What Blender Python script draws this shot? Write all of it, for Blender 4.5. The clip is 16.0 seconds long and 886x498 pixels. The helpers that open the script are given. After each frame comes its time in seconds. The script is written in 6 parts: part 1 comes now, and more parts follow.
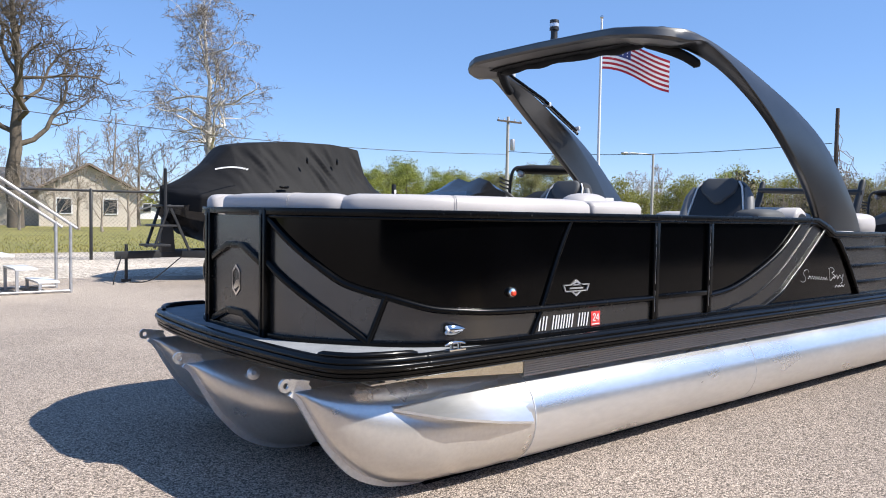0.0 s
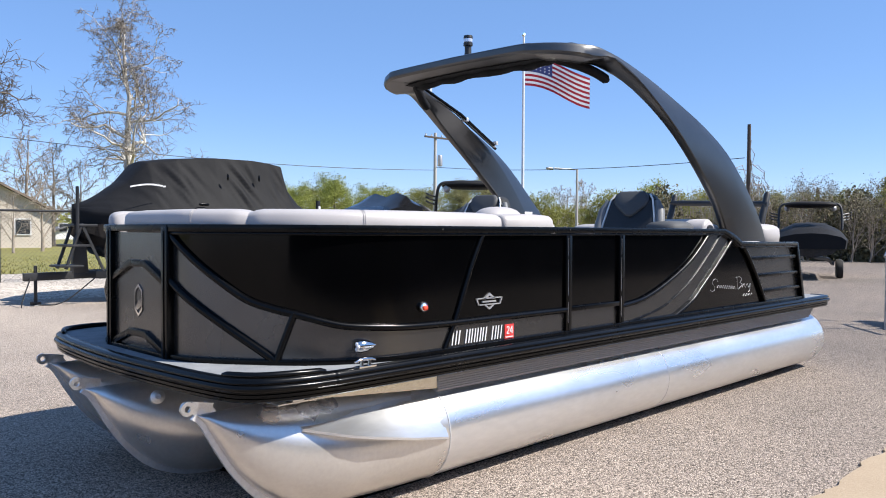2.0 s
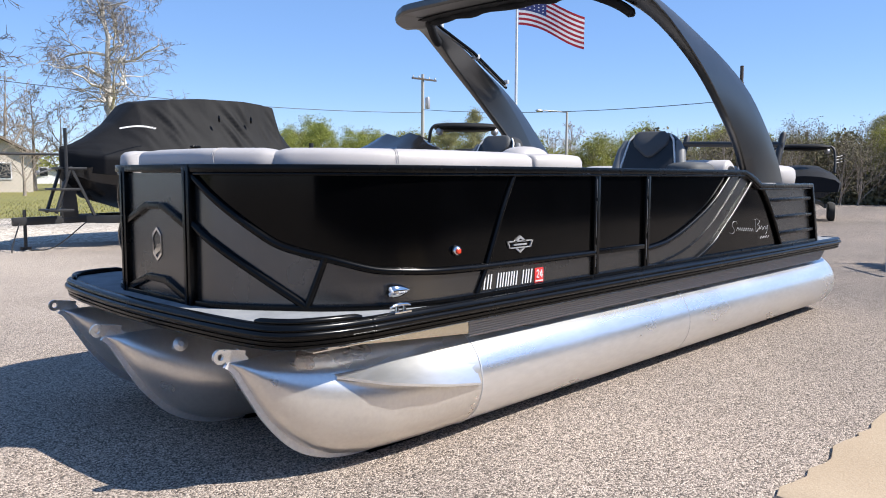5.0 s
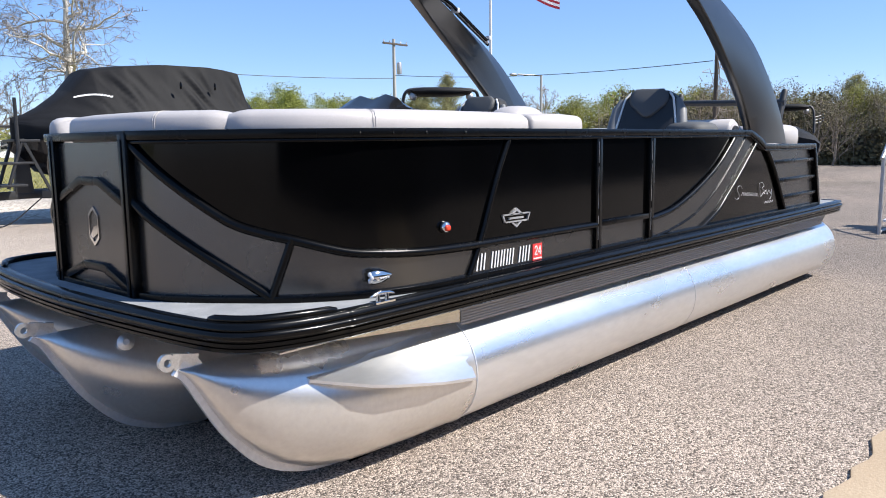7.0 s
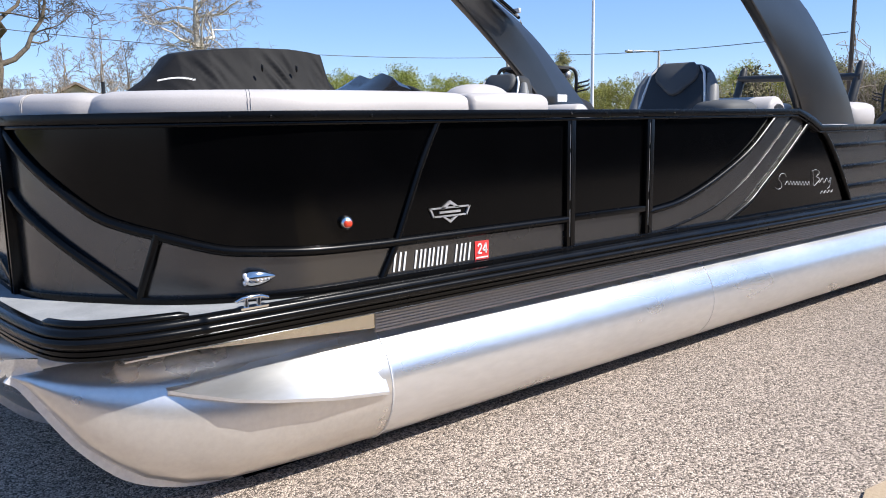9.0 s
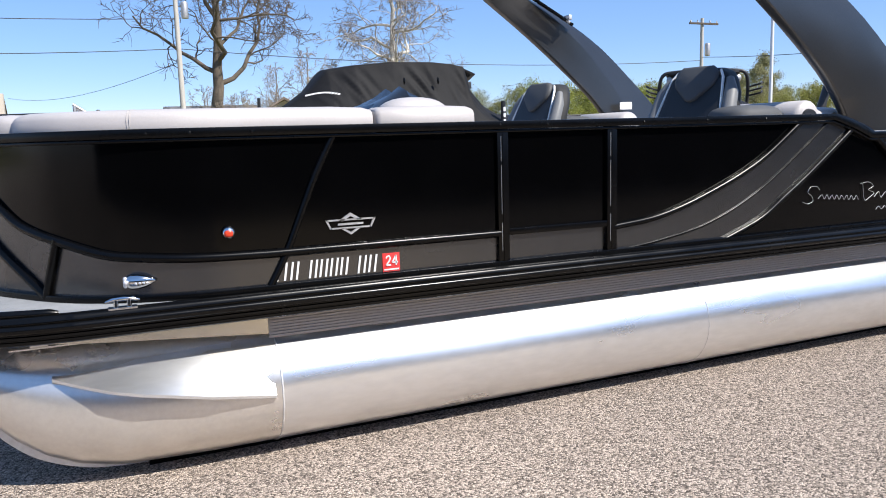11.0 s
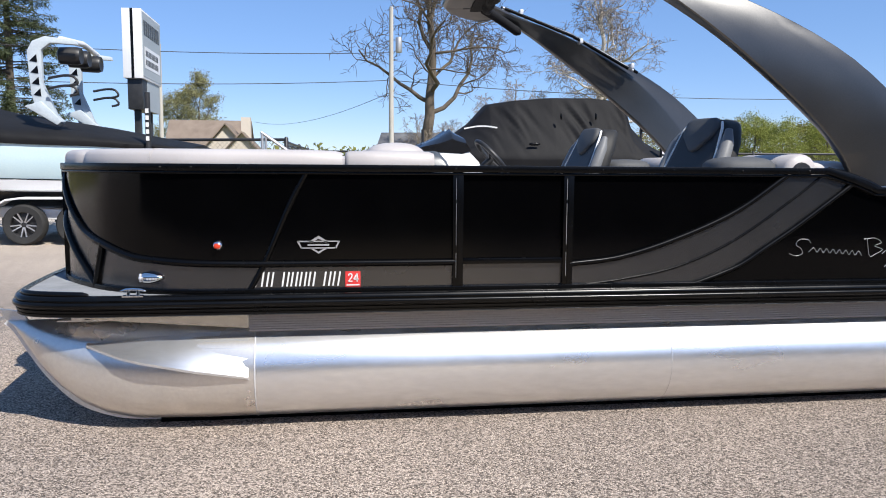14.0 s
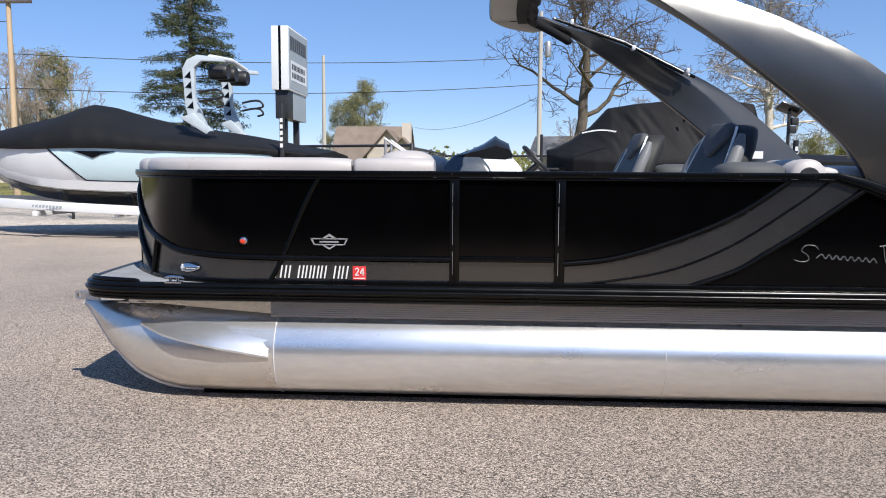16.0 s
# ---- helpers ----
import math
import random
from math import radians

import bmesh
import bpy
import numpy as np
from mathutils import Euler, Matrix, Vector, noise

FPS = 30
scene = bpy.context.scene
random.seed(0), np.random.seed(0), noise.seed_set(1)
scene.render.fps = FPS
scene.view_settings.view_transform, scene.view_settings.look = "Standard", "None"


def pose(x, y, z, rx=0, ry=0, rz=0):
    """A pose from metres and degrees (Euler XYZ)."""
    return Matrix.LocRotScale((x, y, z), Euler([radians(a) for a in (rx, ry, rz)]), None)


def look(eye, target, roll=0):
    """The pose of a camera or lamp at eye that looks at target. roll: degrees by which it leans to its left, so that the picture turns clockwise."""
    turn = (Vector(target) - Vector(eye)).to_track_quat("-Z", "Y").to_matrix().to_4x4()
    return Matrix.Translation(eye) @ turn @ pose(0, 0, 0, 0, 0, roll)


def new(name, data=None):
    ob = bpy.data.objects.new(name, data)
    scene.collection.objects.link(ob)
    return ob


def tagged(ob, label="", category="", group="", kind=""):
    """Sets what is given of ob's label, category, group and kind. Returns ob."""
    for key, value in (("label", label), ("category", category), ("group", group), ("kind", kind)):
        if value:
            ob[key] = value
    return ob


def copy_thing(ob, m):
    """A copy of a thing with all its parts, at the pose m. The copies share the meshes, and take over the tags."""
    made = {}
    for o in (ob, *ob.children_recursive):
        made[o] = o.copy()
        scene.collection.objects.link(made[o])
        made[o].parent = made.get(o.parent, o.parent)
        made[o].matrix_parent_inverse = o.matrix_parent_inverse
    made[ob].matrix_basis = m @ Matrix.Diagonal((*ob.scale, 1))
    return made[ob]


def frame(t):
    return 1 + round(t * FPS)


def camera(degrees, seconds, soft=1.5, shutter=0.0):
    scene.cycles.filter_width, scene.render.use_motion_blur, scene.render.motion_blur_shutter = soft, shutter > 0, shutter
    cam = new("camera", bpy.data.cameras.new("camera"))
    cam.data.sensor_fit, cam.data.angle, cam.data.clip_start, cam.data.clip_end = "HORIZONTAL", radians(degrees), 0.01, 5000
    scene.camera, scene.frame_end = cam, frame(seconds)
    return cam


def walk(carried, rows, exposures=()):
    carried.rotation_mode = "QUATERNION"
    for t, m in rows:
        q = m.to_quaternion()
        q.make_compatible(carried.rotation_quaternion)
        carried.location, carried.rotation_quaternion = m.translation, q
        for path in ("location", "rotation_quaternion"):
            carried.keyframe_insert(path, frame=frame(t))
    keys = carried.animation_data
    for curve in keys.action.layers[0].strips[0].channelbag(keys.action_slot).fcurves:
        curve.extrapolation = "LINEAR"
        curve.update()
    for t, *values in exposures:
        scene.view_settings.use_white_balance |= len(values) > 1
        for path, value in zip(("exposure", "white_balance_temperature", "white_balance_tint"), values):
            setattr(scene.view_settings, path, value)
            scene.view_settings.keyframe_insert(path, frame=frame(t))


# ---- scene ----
cam = camera(59.3, 16.0, soft=1.0)
PATH = [
    (0, (-3.289, -2.784, 1.371), (-2.004, -1.253, 1.28), 1.0),
    (0.5, (-3.259, -2.813, 1.368), (-1.958, -1.296, 1.298), 0.7),
    (1, (-3.23, -2.82, 1.371), (-1.888, -1.338, 1.317), 0.5),
    (1.5, (-3.208, -2.821, 1.368), (-1.824, -1.379, 1.322), 0.4),
    (2, (-3.191, -2.825, 1.364), (-1.775, -1.414, 1.316), 0.3),
    (2.5, (-3.177, -2.829, 1.361), (-1.74, -1.439, 1.308), 0.2),
    (3, (-3.182, -2.83, 1.36), (-1.737, -1.448, 1.299), 0.2),
    (3.5, (-3.186, -2.816, 1.355), (-1.75, -1.426, 1.278), 0.2),
    (4, (-3.194, -2.799, 1.351), (-1.769, -1.4, 1.251), 0.2),
    (4.5, (-3.223, -2.714, 1.342), (-1.798, -1.316, 1.206), 0.3),
    (4.7, (-3.251, -2.645, 1.346), (-1.822, -1.254, 1.186), 0.3),
    (6.8, (-2.985, -2.182, 1.333), (-1.505, -0.865, 1.055), -0.7),
    (7, (-2.907, -2.151, 1.334), (-1.432, -0.829, 1.059), -0.7),
    (7.5, (-2.682, -2.147, 1.348), (-1.236, -0.794, 1.072), -0.6),
    (8, (-2.422, -2.289, 1.339), (-1.033, -0.878, 1.054), -0.5),
    (8.5, (-2.199, -2.382, 1.321), (-0.894, -0.896, 1.024), -0.7),
    (8.7, (-2.126, -2.4, 1.336), (-0.844, -0.896, 1.028), -0.8),
    (10.8, (-1.117, -3.037, 1.337), (-0.258, -1.255, 1.04), -1.7),
    (11, (-0.978, -3.11, 1.329), (-0.166, -1.305, 1.041), -1.7),
    (11.5, (-0.774, -3.269, 1.347), (-0.047, -1.424, 1.084), -1.4),
    (12, (-0.659, -3.45, 1.348), (-0.014, -1.571, 1.113), -0.9),
    (12.5, (-0.441, -3.619, 1.355), (0.131, -1.714, 1.139), -0.2),
    (13, (-0.283, -3.786, 1.365), (0.209, -1.859, 1.156), 0.4),
    (13.5, (-0.175, -3.95, 1.389), (0.226, -2.002, 1.182), 0.5),
    (14, (0.036, -4.023, 1.379), (0.334, -2.056, 1.169), 0.4),
    (14.5, (0.26, -4.097, 1.367), (0.43, -2.115, 1.157), 0.3),
    (15, (0.474, -4.235, 1.363), (0.514, -2.246, 1.152), 0.3),
    (15.5, (0.713, -4.331, 1.384), (0.648, -2.343, 1.177), 0.4),
    (16, (0.92, -4.426, 1.395), (0.802, -2.44, 1.192), 0.3),
]
walk(cam, [(t, look(eye, target, roll)) for t, eye, target, roll in PATH],
     [(0.0, 0.78), (4.0, 0.79), (7.5, 0.88), (11.5, 0.74), (13.5, 0.63), (16.0, 0.48)])

# ---- world, sun ----
SUN_TO = Vector((0.50, -0.78, 1.0)).normalized()
world = bpy.data.worlds.new("sky")
scene.world = world
world.use_nodes = True
wn = world.node_tree.nodes
sky = wn.new("ShaderNodeTexSky")
sky.sky_type, sky.sun_disc = "NISHITA", False
sky.altitude = 2500
sky.sun_elevation = math.asin(SUN_TO.z)
sky.sun_rotation = math.atan2(SUN_TO.x, SUN_TO.y)
sky.air_density, sky.dust_density, sky.ozone_density = 1.0, 0.0, 1.5
hs = wn.new("ShaderNodeHueSaturation")
hs.inputs["Saturation"].default_value, hs.inputs["Value"].default_value = 1.15, 1.52
tint = wn.new("ShaderNodeMix")
tint.data_type, tint.blend_type = "RGBA", "MULTIPLY"
tint.inputs["Factor"].default_value, tint.inputs["B"].default_value = 1.0, (1.0, 0.965, 1.09, 1)
world.node_tree.links.new(sky.outputs[0], hs.inputs["Color"])
world.node_tree.links.new(hs.outputs[0], tint.inputs["A"])
even = wn.new("ShaderNodeMix")
even.data_type = "RGBA"
even.inputs["Factor"].default_value, even.inputs["B"].default_value = 0.45, (2.4, 4.5, 8.5, 1)
world.node_tree.links.new(tint.outputs["Result"], even.inputs["A"])
world.node_tree.links.new(even.outputs["Result"], wn["Background"].inputs[0])
wn["Background"].inputs[1].default_value = 0.066
sun = new("sun", bpy.data.lights.new("sun", "SUN"))
sun.data.energy, sun.data.angle, sun.data.color = 5.0, radians(0.5), (1.0, 0.95, 0.88)
sun.matrix_world = look(SUN_TO * 60, (0, 0, 0))


# ---- materials ----
def nodes_of(m):
    m.use_nodes = True
    return m.node_tree.nodes, m.node_tree.links, m.node_tree.nodes["Principled BSDF"]


def mat(name, a, b=None, rough=0.6, metal=0.0, scale=6.0, fine=60.0, bump=0.0, coat=0.0, stretch=(1, 1, 1), rough_var=0.1, spec=0.5):
    """Two colours mixed by coarse and fine noise, with matching roughness and relief."""
    m = bpy.data.materials.new(name)
    n, l, p = nodes_of(m)
    b = b or a
    co = n.new("ShaderNodeTexCoord")
    mp = n.new("ShaderNodeMapping")
    mp.inputs["Scale"].default_value = stretch
    l.new(co.outputs["Object"], mp.inputs[0])
    big, small = n.new("ShaderNodeTexNoise"), n.new("ShaderNodeTexNoise")
    big.inputs["Scale"].default_value, small.inputs["Scale"].default_value = scale, fine
    big.inputs["Detail"].default_value, small.inputs["Detail"].default_value = 4, 3
    l.new(mp.outputs[0], big.inputs["Vector"])
    l.new(mp.outputs[0], small.inputs["Vector"])
    mx = n.new("ShaderNodeMath")
    mx.operation = "MULTIPLY_ADD"
    mx.inputs[1].default_value, mx.inputs[2].default_value = 0.5, 0.0
    ad = n.new("ShaderNodeMath")
    l.new(big.outputs[0], ad.inputs[0])
    l.new(small.outputs[0], ad.inputs[1])
    l.new(ad.outputs[0], mx.inputs[0])
    rp = n.new("ShaderNodeValToRGB")
    rp.color_ramp.elements[0].position, rp.color_ramp.elements[1].position = 0.36, 0.64
    rp.color_ramp.elements[0].color, rp.color_ramp.elements[1].color = (*a, 1), (*b, 1)
    l.new(mx.outputs[0], rp.inputs[0])
    l.new(rp.outputs[0], p.inputs["Base Color"])
    rr = n.new("ShaderNodeMapRange")
    rr.inputs["To Min"].default_value, rr.inputs["To Max"].default_value = max(rough - rough_var, 0.02), min(rough + rough_var, 1)
    l.new(big.outputs[0], rr.inputs[0])
    l.new(rr.outputs[0], p.inputs["Roughness"])
    p.inputs["Metallic"].default_value = metal
    p.inputs["Specular IOR Level"].default_value = spec
    p.inputs["Coat Weight"].default_value = coat
    p.inputs["Coat Roughness"].default_value = 0.04
    if bump:
        bp = n.new("ShaderNodeBump")
        bp.inputs["Strength"].default_value, bp.inputs["Distance"].default_value = bump, 0.01
        l.new(small.outputs[0], bp.inputs["Height"])
        l.new(bp.outputs[0], p.inputs["Normal"])
    return m


def gravel(name, dark, mid, light, cell=90.0, far_tone=None):
    """Exposed aggregate: small stones of three tones with dark binder between, worn in large patches."""
    m = bpy.data.materials.new(name)
    n, l, p = nodes_of(m)
    co = n.new("ShaderNodeTexCoord")
    vo, big, fine = n.new("ShaderNodeTexVoronoi"), n.new("ShaderNodeTexNoise"), n.new("ShaderNodeTexNoise")
    vo.inputs["Scale"].default_value, big.inputs["Scale"].default_value, fine.inputs["Scale"].default_value = cell, 0.35, 140
    big.inputs["Detail"].default_value, fine.inputs["Detail"].default_value = 5, 4
    for t in (vo, big, fine):
        l.new(co.outputs["Object"], t.inputs["Vector"])
    sep = n.new("ShaderNodeSeparateColor")
    l.new(vo.outputs["Color"], sep.inputs[0])
    ramp = n.new("ShaderNodeValToRGB")
    e = ramp.color_ramp.elements
    e[0].position, e[1].position = 0.12, 0.95
    e[0].color, e[1].color = (*dark, 1), (*light, 1)
    k = e.new(0.5)
    k.color = (*mid, 1)
    l.new(sep.outputs[0], ramp.inputs[0])
    r2 = n.new("ShaderNodeValToRGB")
    r2.color_ramp.elements[0].position, r2.color_ramp.elements[1].position = 0.3, 0.7
    r2.color_ramp.elements[0].color, r2.color_ramp.elements[1].color = (0.72, 0.71, 0.71, 1), (1.12, 1.08, 1.04, 1)
    l.new(big.outputs[0], r2.inputs[0])
    mu = n.new("ShaderNodeMix")
    mu.data_type, mu.blend_type = "RGBA", "MULTIPLY"
    mu.inputs["Factor"].default_value = 1.0
    l.new(ramp.outputs[0], mu.inputs["A"])
    l.new(r2.outputs[0], mu.inputs["B"])
    r3 = n.new("ShaderNodeValToRGB")
    r3.color_ramp.elements[0].position, r3.color_ramp.elements[1].position = 0.35, 0.65
    r3.color_ramp.elements[0].color, r3.color_ramp.elements[1].color = (0.84, 0.84, 0.84, 1), (1.13, 1.13, 1.13, 1)
    l.new(fine.outputs[0], r3.inputs[0])
    m2 = n.new("ShaderNodeMix")
    m2.data_type, m2.blend_type = "RGBA", "MULTIPLY"
    m2.inputs["Factor"].default_value = 1.0
    l.new(mu.outputs["Result"], m2.inputs["A"])
    l.new(r3.outputs[0], m2.inputs["B"])
    out = m2.outputs["Result"]
    if far_tone:
        # paler, warmer tone rising towards the back and the west of the lot
        sx, mr, mul = n.new("ShaderNodeSeparateXYZ"), n.new("ShaderNodeMapRange"), n.new("ShaderNodeMath")
        l.new(co.outputs["Object"], sx.inputs[0])
        l.new(sx.outputs["Y"], mr.inputs[0])
        mr.inputs["From Min"].default_value, mr.inputs["From Max"].default_value, mr.inputs["To Max"].default_value = 1.5, 10.0, 0.72
        mul.operation = "MULTIPLY"
        mw, mu2 = n.new("ShaderNodeMapRange"), n.new("ShaderNodeMath")
        mu2.operation = "MULTIPLY"
        l.new(sx.outputs["X"], mw.inputs[0])
        mw.inputs["From Min"].default_value, mw.inputs["From Max"].default_value = 9.0, 1.0
        l.new(mr.outputs[0], mu2.inputs[0])
        l.new(mw.outputs[0], mu2.inputs[1])
        l.new(mu2.outputs[0], mul.inputs[0])
        l.new(big.outputs[0], mul.inputs[1])
        m3 = n.new("ShaderNodeMix")
        m3.data_type = "RGBA"
        m3.inputs["B"].default_value = (*far_tone, 1)
        l.new(mul.outputs[0], m3.inputs["Factor"])
        l.new(out, m3.inputs["A"])
        out = m3.outputs["Result"]
        # darker, greyer tone towards the east, its edge broken by noise
        me, wob = n.new("ShaderNodeMapRange"), n.new("ShaderNodeMath")
        me.interpolation_type = "SMOOTHSTEP"
        me.inputs["From Min"].default_value, me.inputs["From Max"].default_value, me.inputs["To Max"].default_value = 2.5, 8.5, 0.48
        wob.operation, wob.inputs[1].default_value = "MULTIPLY_ADD", 5.0
        l.new(big.outputs[0], wob.inputs[0])
        l.new(sx.outputs["X"], wob.inputs[2])
        l.new(wob.outputs[0], me.inputs[0])
        m4 = n.new("ShaderNodeMix")
        m4.data_type, m4.blend_type = "RGBA", "MULTIPLY"
        m4.inputs["B"].default_value = (0.36, 0.37, 0.39, 1)
        l.new(me.outputs[0], m4.inputs["Factor"])
        l.new(out, m4.inputs["A"])
        out = m4.outputs["Result"]
    l.new(out, p.inputs["Base Color"])
    p.inputs["Roughness"].default_value = 0.9
    p.inputs["Specular IOR Level"].default_value = 0.25
    bp = n.new("ShaderNodeBump")
    bp.inputs["Strength"].default_value, bp.inputs["Distance"].default_value = 0.85, 0.008
    l.new(vo.outputs["Distance"], bp.inputs["Height"])
    bp.invert = True
    l.new(bp.outputs[0], p.inputs["Normal"])
    return m


def leafy(m, share=0.45):
    """Lets light through thin leaves."""
    n, l, p = m.node_tree.nodes, m.node_tree.links, m.node_tree.nodes["Principled BSDF"]
    p.inputs["Specular IOR Level"].default_value = 0.15
    tr, mx = n.new("ShaderNodeBsdfTranslucent"), n.new("ShaderNodeMixShader")
    mx.inputs[0].default_value = share
    l.new(p.inputs["Base Color"].links[0].from_socket, tr.inputs[0])
    l.new(p.outputs[0], mx.inputs[1])
    l.new(tr.outputs[0], mx.inputs[2])
    l.new(mx.outputs[0], n["Material Output"].inputs[0])
    return m


M_LOT = gravel("exposed_aggregate", (0.085, 0.072, 0.062), (0.302, 0.256, 0.219), (0.61, 0.522, 0.448), 140.0, (0.56, 0.48, 0.40))
M_LIME = gravel("pale_limestone_gravel", (0.25, 0.222, 0.187), (0.47, 0.425, 0.37), (0.69, 0.635, 0.56), 24.0)
M_MESH = mat("dull_wire_mesh", (0.055, 0.055, 0.055), (0.09, 0.09, 0.09), 0.6, 0.3)
M_GRASS = mat("grass_soil", (0.13, 0.135, 0.03), (0.25, 0.215, 0.055), 0.95, scale=0.6, fine=30, bump=0.6)
M_SLAB = mat("old_concrete", (0.36, 0.27, 0.178), (0.43, 0.335, 0.232), 0.9, scale=1.2, fine=90, bump=0.3)
M_ALU = mat("brushed_aluminium", (0.80, 0.81, 0.825), (0.88, 0.89, 0.905), 0.29, 0.91, scale=2.2, fine=24, bump=0.001, stretch=(0.5, 1.6, 1.6), rough_var=0.07)
M_ALU_NOSE = mat("rolled_aluminium", (0.71, 0.68, 0.645), (0.78, 0.755, 0.715), 0.29, 0.82, scale=3, fine=50, bump=0.008, rough_var=0.06)
M_CAST = mat("cast_aluminium", (0.6, 0.6, 0.6), (0.75, 0.75, 0.75), 0.4, 1.0, scale=12, fine=120, bump=0.1)
M_BLACK = mat("gloss_black_panel", (0.0005, 0.0005, 0.0006), (0.001, 0.001, 0.0012), 0.11, 0.0, scale=3, fine=90, rough_var=0.03, spec=0.17)
M_GREY = mat("graphite_panel", (0.116, 0.116, 0.118), (0.130, 0.130, 0.132), 0.26, 0.95, scale=3, fine=200, rough_var=0.05)
M_TRIM = mat("black_anodised_trim", (0.0009, 0.0009, 0.001), (0.0018, 0.0018, 0.002), 0.27, 0.0, scale=5, fine=150, rough_var=0.05, spec=0.2)
M_RUB = mat("black_rub_rail_vinyl", (0.0014, 0.0014, 0.0014), (0.003, 0.003, 0.003), 0.24, 0.0, scale=5, fine=100, bump=0.02, spec=0.24)
M_BOWSKIRT = mat("bow_skirt_aluminium", (0.55, 0.52, 0.45), (0.64, 0.61, 0.53), 0.22, 0.92, scale=3, fine=60, bump=0.01, rough_var=0.06)
M_SKIRT = mat("ribbed_skirt_aluminium", (0.34, 0.322, 0.312), (0.40, 0.38, 0.368), 0.45, 0.6, scale=2, fine=80)
M_DECK = mat("grey_woven_deck_vinyl", (0.17, 0.18, 0.195), (0.28, 0.29, 0.305), 0.85, scale=8, fine=260, bump=0.3)
M_CREAM = mat("cream_marine_vinyl", (0.37, 0.348, 0.343), (0.425, 0.402, 0.398), 0.48, scale=3, fine=220, bump=0.05)
M_VGREY = mat("grey_marine_vinyl", (0.062, 0.065, 0.070), (0.082, 0.085, 0.090), 0.6, scale=4, fine=220, bump=0.06, spec=0.25)
M_SIDEV = mat("pale_grey_marine_vinyl", (0.13, 0.135, 0.142), (0.17, 0.175, 0.182), 0.5, scale=4, fine=220, bump=0.06, spec=0.3)
M_NAVY = mat("charcoal_navy_vinyl", (0.010, 0.011, 0.014), (0.016, 0.017, 0.021), 0.5, scale=4, fine=220, bump=0.06)
M_CHAR = mat("charcoal_marine_vinyl", (0.017, 0.0172, 0.0175), (0.026, 0.0262, 0.0265), 0.55, scale=4, fine=220, bump=0.06, spec=0.25)
M_COWL = mat("blue_grey_gelcoat", (0.045, 0.058, 0.078), (0.058, 0.072, 0.094), 0.3, fine=80)
M_VSEAM = mat("pale_seam_thread", (0.36, 0.345, 0.34), (0.43, 0.41, 0.405), 0.6, fine=200)
M_WHITEV = mat("white_piping", (0.7, 0.7, 0.7), (0.78, 0.78, 0.78), 0.45, fine=120)
M_ARCH = mat("gunmetal_arch_paint", (0.100, 0.100, 0.100), (0.122, 0.121, 0.120), 0.30, 0.92, scale=2, fine=160, rough_var=0.05)
M_SATIN = mat("satin_silver", (0.62, 0.62, 0.63), (0.75, 0.75, 0.76), 0.35, 0.5, fine=60)
M_CHROME = mat("chrome", (0.62, 0.61, 0.60), (0.70, 0.69, 0.68), 0.10, 1.0, fine=40, rough_var=0.03)
M_COVER = mat("black_canvas_cover", (0.006, 0.006, 0.007), (0.012, 0.012, 0.013), 0.7, scale=1.6, fine=220, bump=0.15, spec=0.2)
M_HULLBLK = mat("black_gelcoat", (0.008, 0.008, 0.009), (0.014, 0.014, 0.015), 0.2, scale=2, fine=60)
M_HULLBLUE = mat("pale_blue_gelcoat", (0.50, 0.65, 0.69), (0.55, 0.69, 0.72), 0.15, scale=1, fine=40, coat=0.4)
M_WHITE = mat("white_paint", (0.62, 0.63, 0.64), (0.68, 0.68, 0.68), 0.35, scale=2, fine=60)
M_STEEL = mat("galvanised_steel", (0.36, 0.36, 0.37), (0.52, 0.52, 0.53), 0.5, 0.8, scale=9, fine=90)
M_BLKSTEEL = mat("black_painted_steel", (0.012, 0.012, 0.013), (0.025, 0.025, 0.026), 0.45, scale=6, fine=90)
M_RUBBER = mat("tyre_rubber", (0.012, 0.012, 0.012), (0.024, 0.024, 0.024), 0.8, scale=10, fine=120, bump=0.2)
M_POLE = mat("weathered_pole_wood", (0.35, 0.33, 0.30), (0.48, 0.455, 0.42), 0.9, scale=3, fine=40, bump=0.4, stretch=(4, 4, 0.3))
M_POLETAN = mat("tan_pole_wood", (0.40, 0.29, 0.185), (0.52, 0.39, 0.26), 0.9, scale=3, fine=40, bump=0.4, stretch=(4, 4, 0.3))
M_POLEDARK = mat("creosoted_pole_wood", (0.05, 0.038, 0.030), (0.09, 0.07, 0.055), 0.9, scale=3, fine=40, bump=0.4, stretch=(4, 4, 0.3))
M_BARK = mat("dark_bark", (0.06, 0.048, 0.036), (0.13, 0.105, 0.08), 0.95, scale=2, fine=22, bump=0.5)
M_SYC = mat("sycamore_bark", (0.33, 0.29, 0.24), (0.68, 0.64, 0.58), 0.9, scale=0.9, fine=10, bump=0.3)
M_SYCFINE = mat("fine_sycamore_twigs", (0.13, 0.11, 0.095), (0.24, 0.21, 0.185), 0.95, scale=2, fine=20)
M_TWIG = mat("twig_bark", (0.22, 0.18, 0.14), (0.32, 0.27, 0.22), 0.95, scale=2, fine=20)
M_LEAF = mat("spring_leaves", (0.24, 0.27, 0.065), (0.33, 0.35, 0.105), 0.7, scale=0.8, fine=12)
M_LEAFB = mat("budding_leaves", (0.20, 0.205, 0.055), (0.29, 0.285, 0.09), 0.8, scale=0.8, fine=12)
M_BRUSH = mat("dry_brush", (0.125, 0.108, 0.058), (0.19, 0.165, 0.092), 0.95, scale=0.8, fine=12)
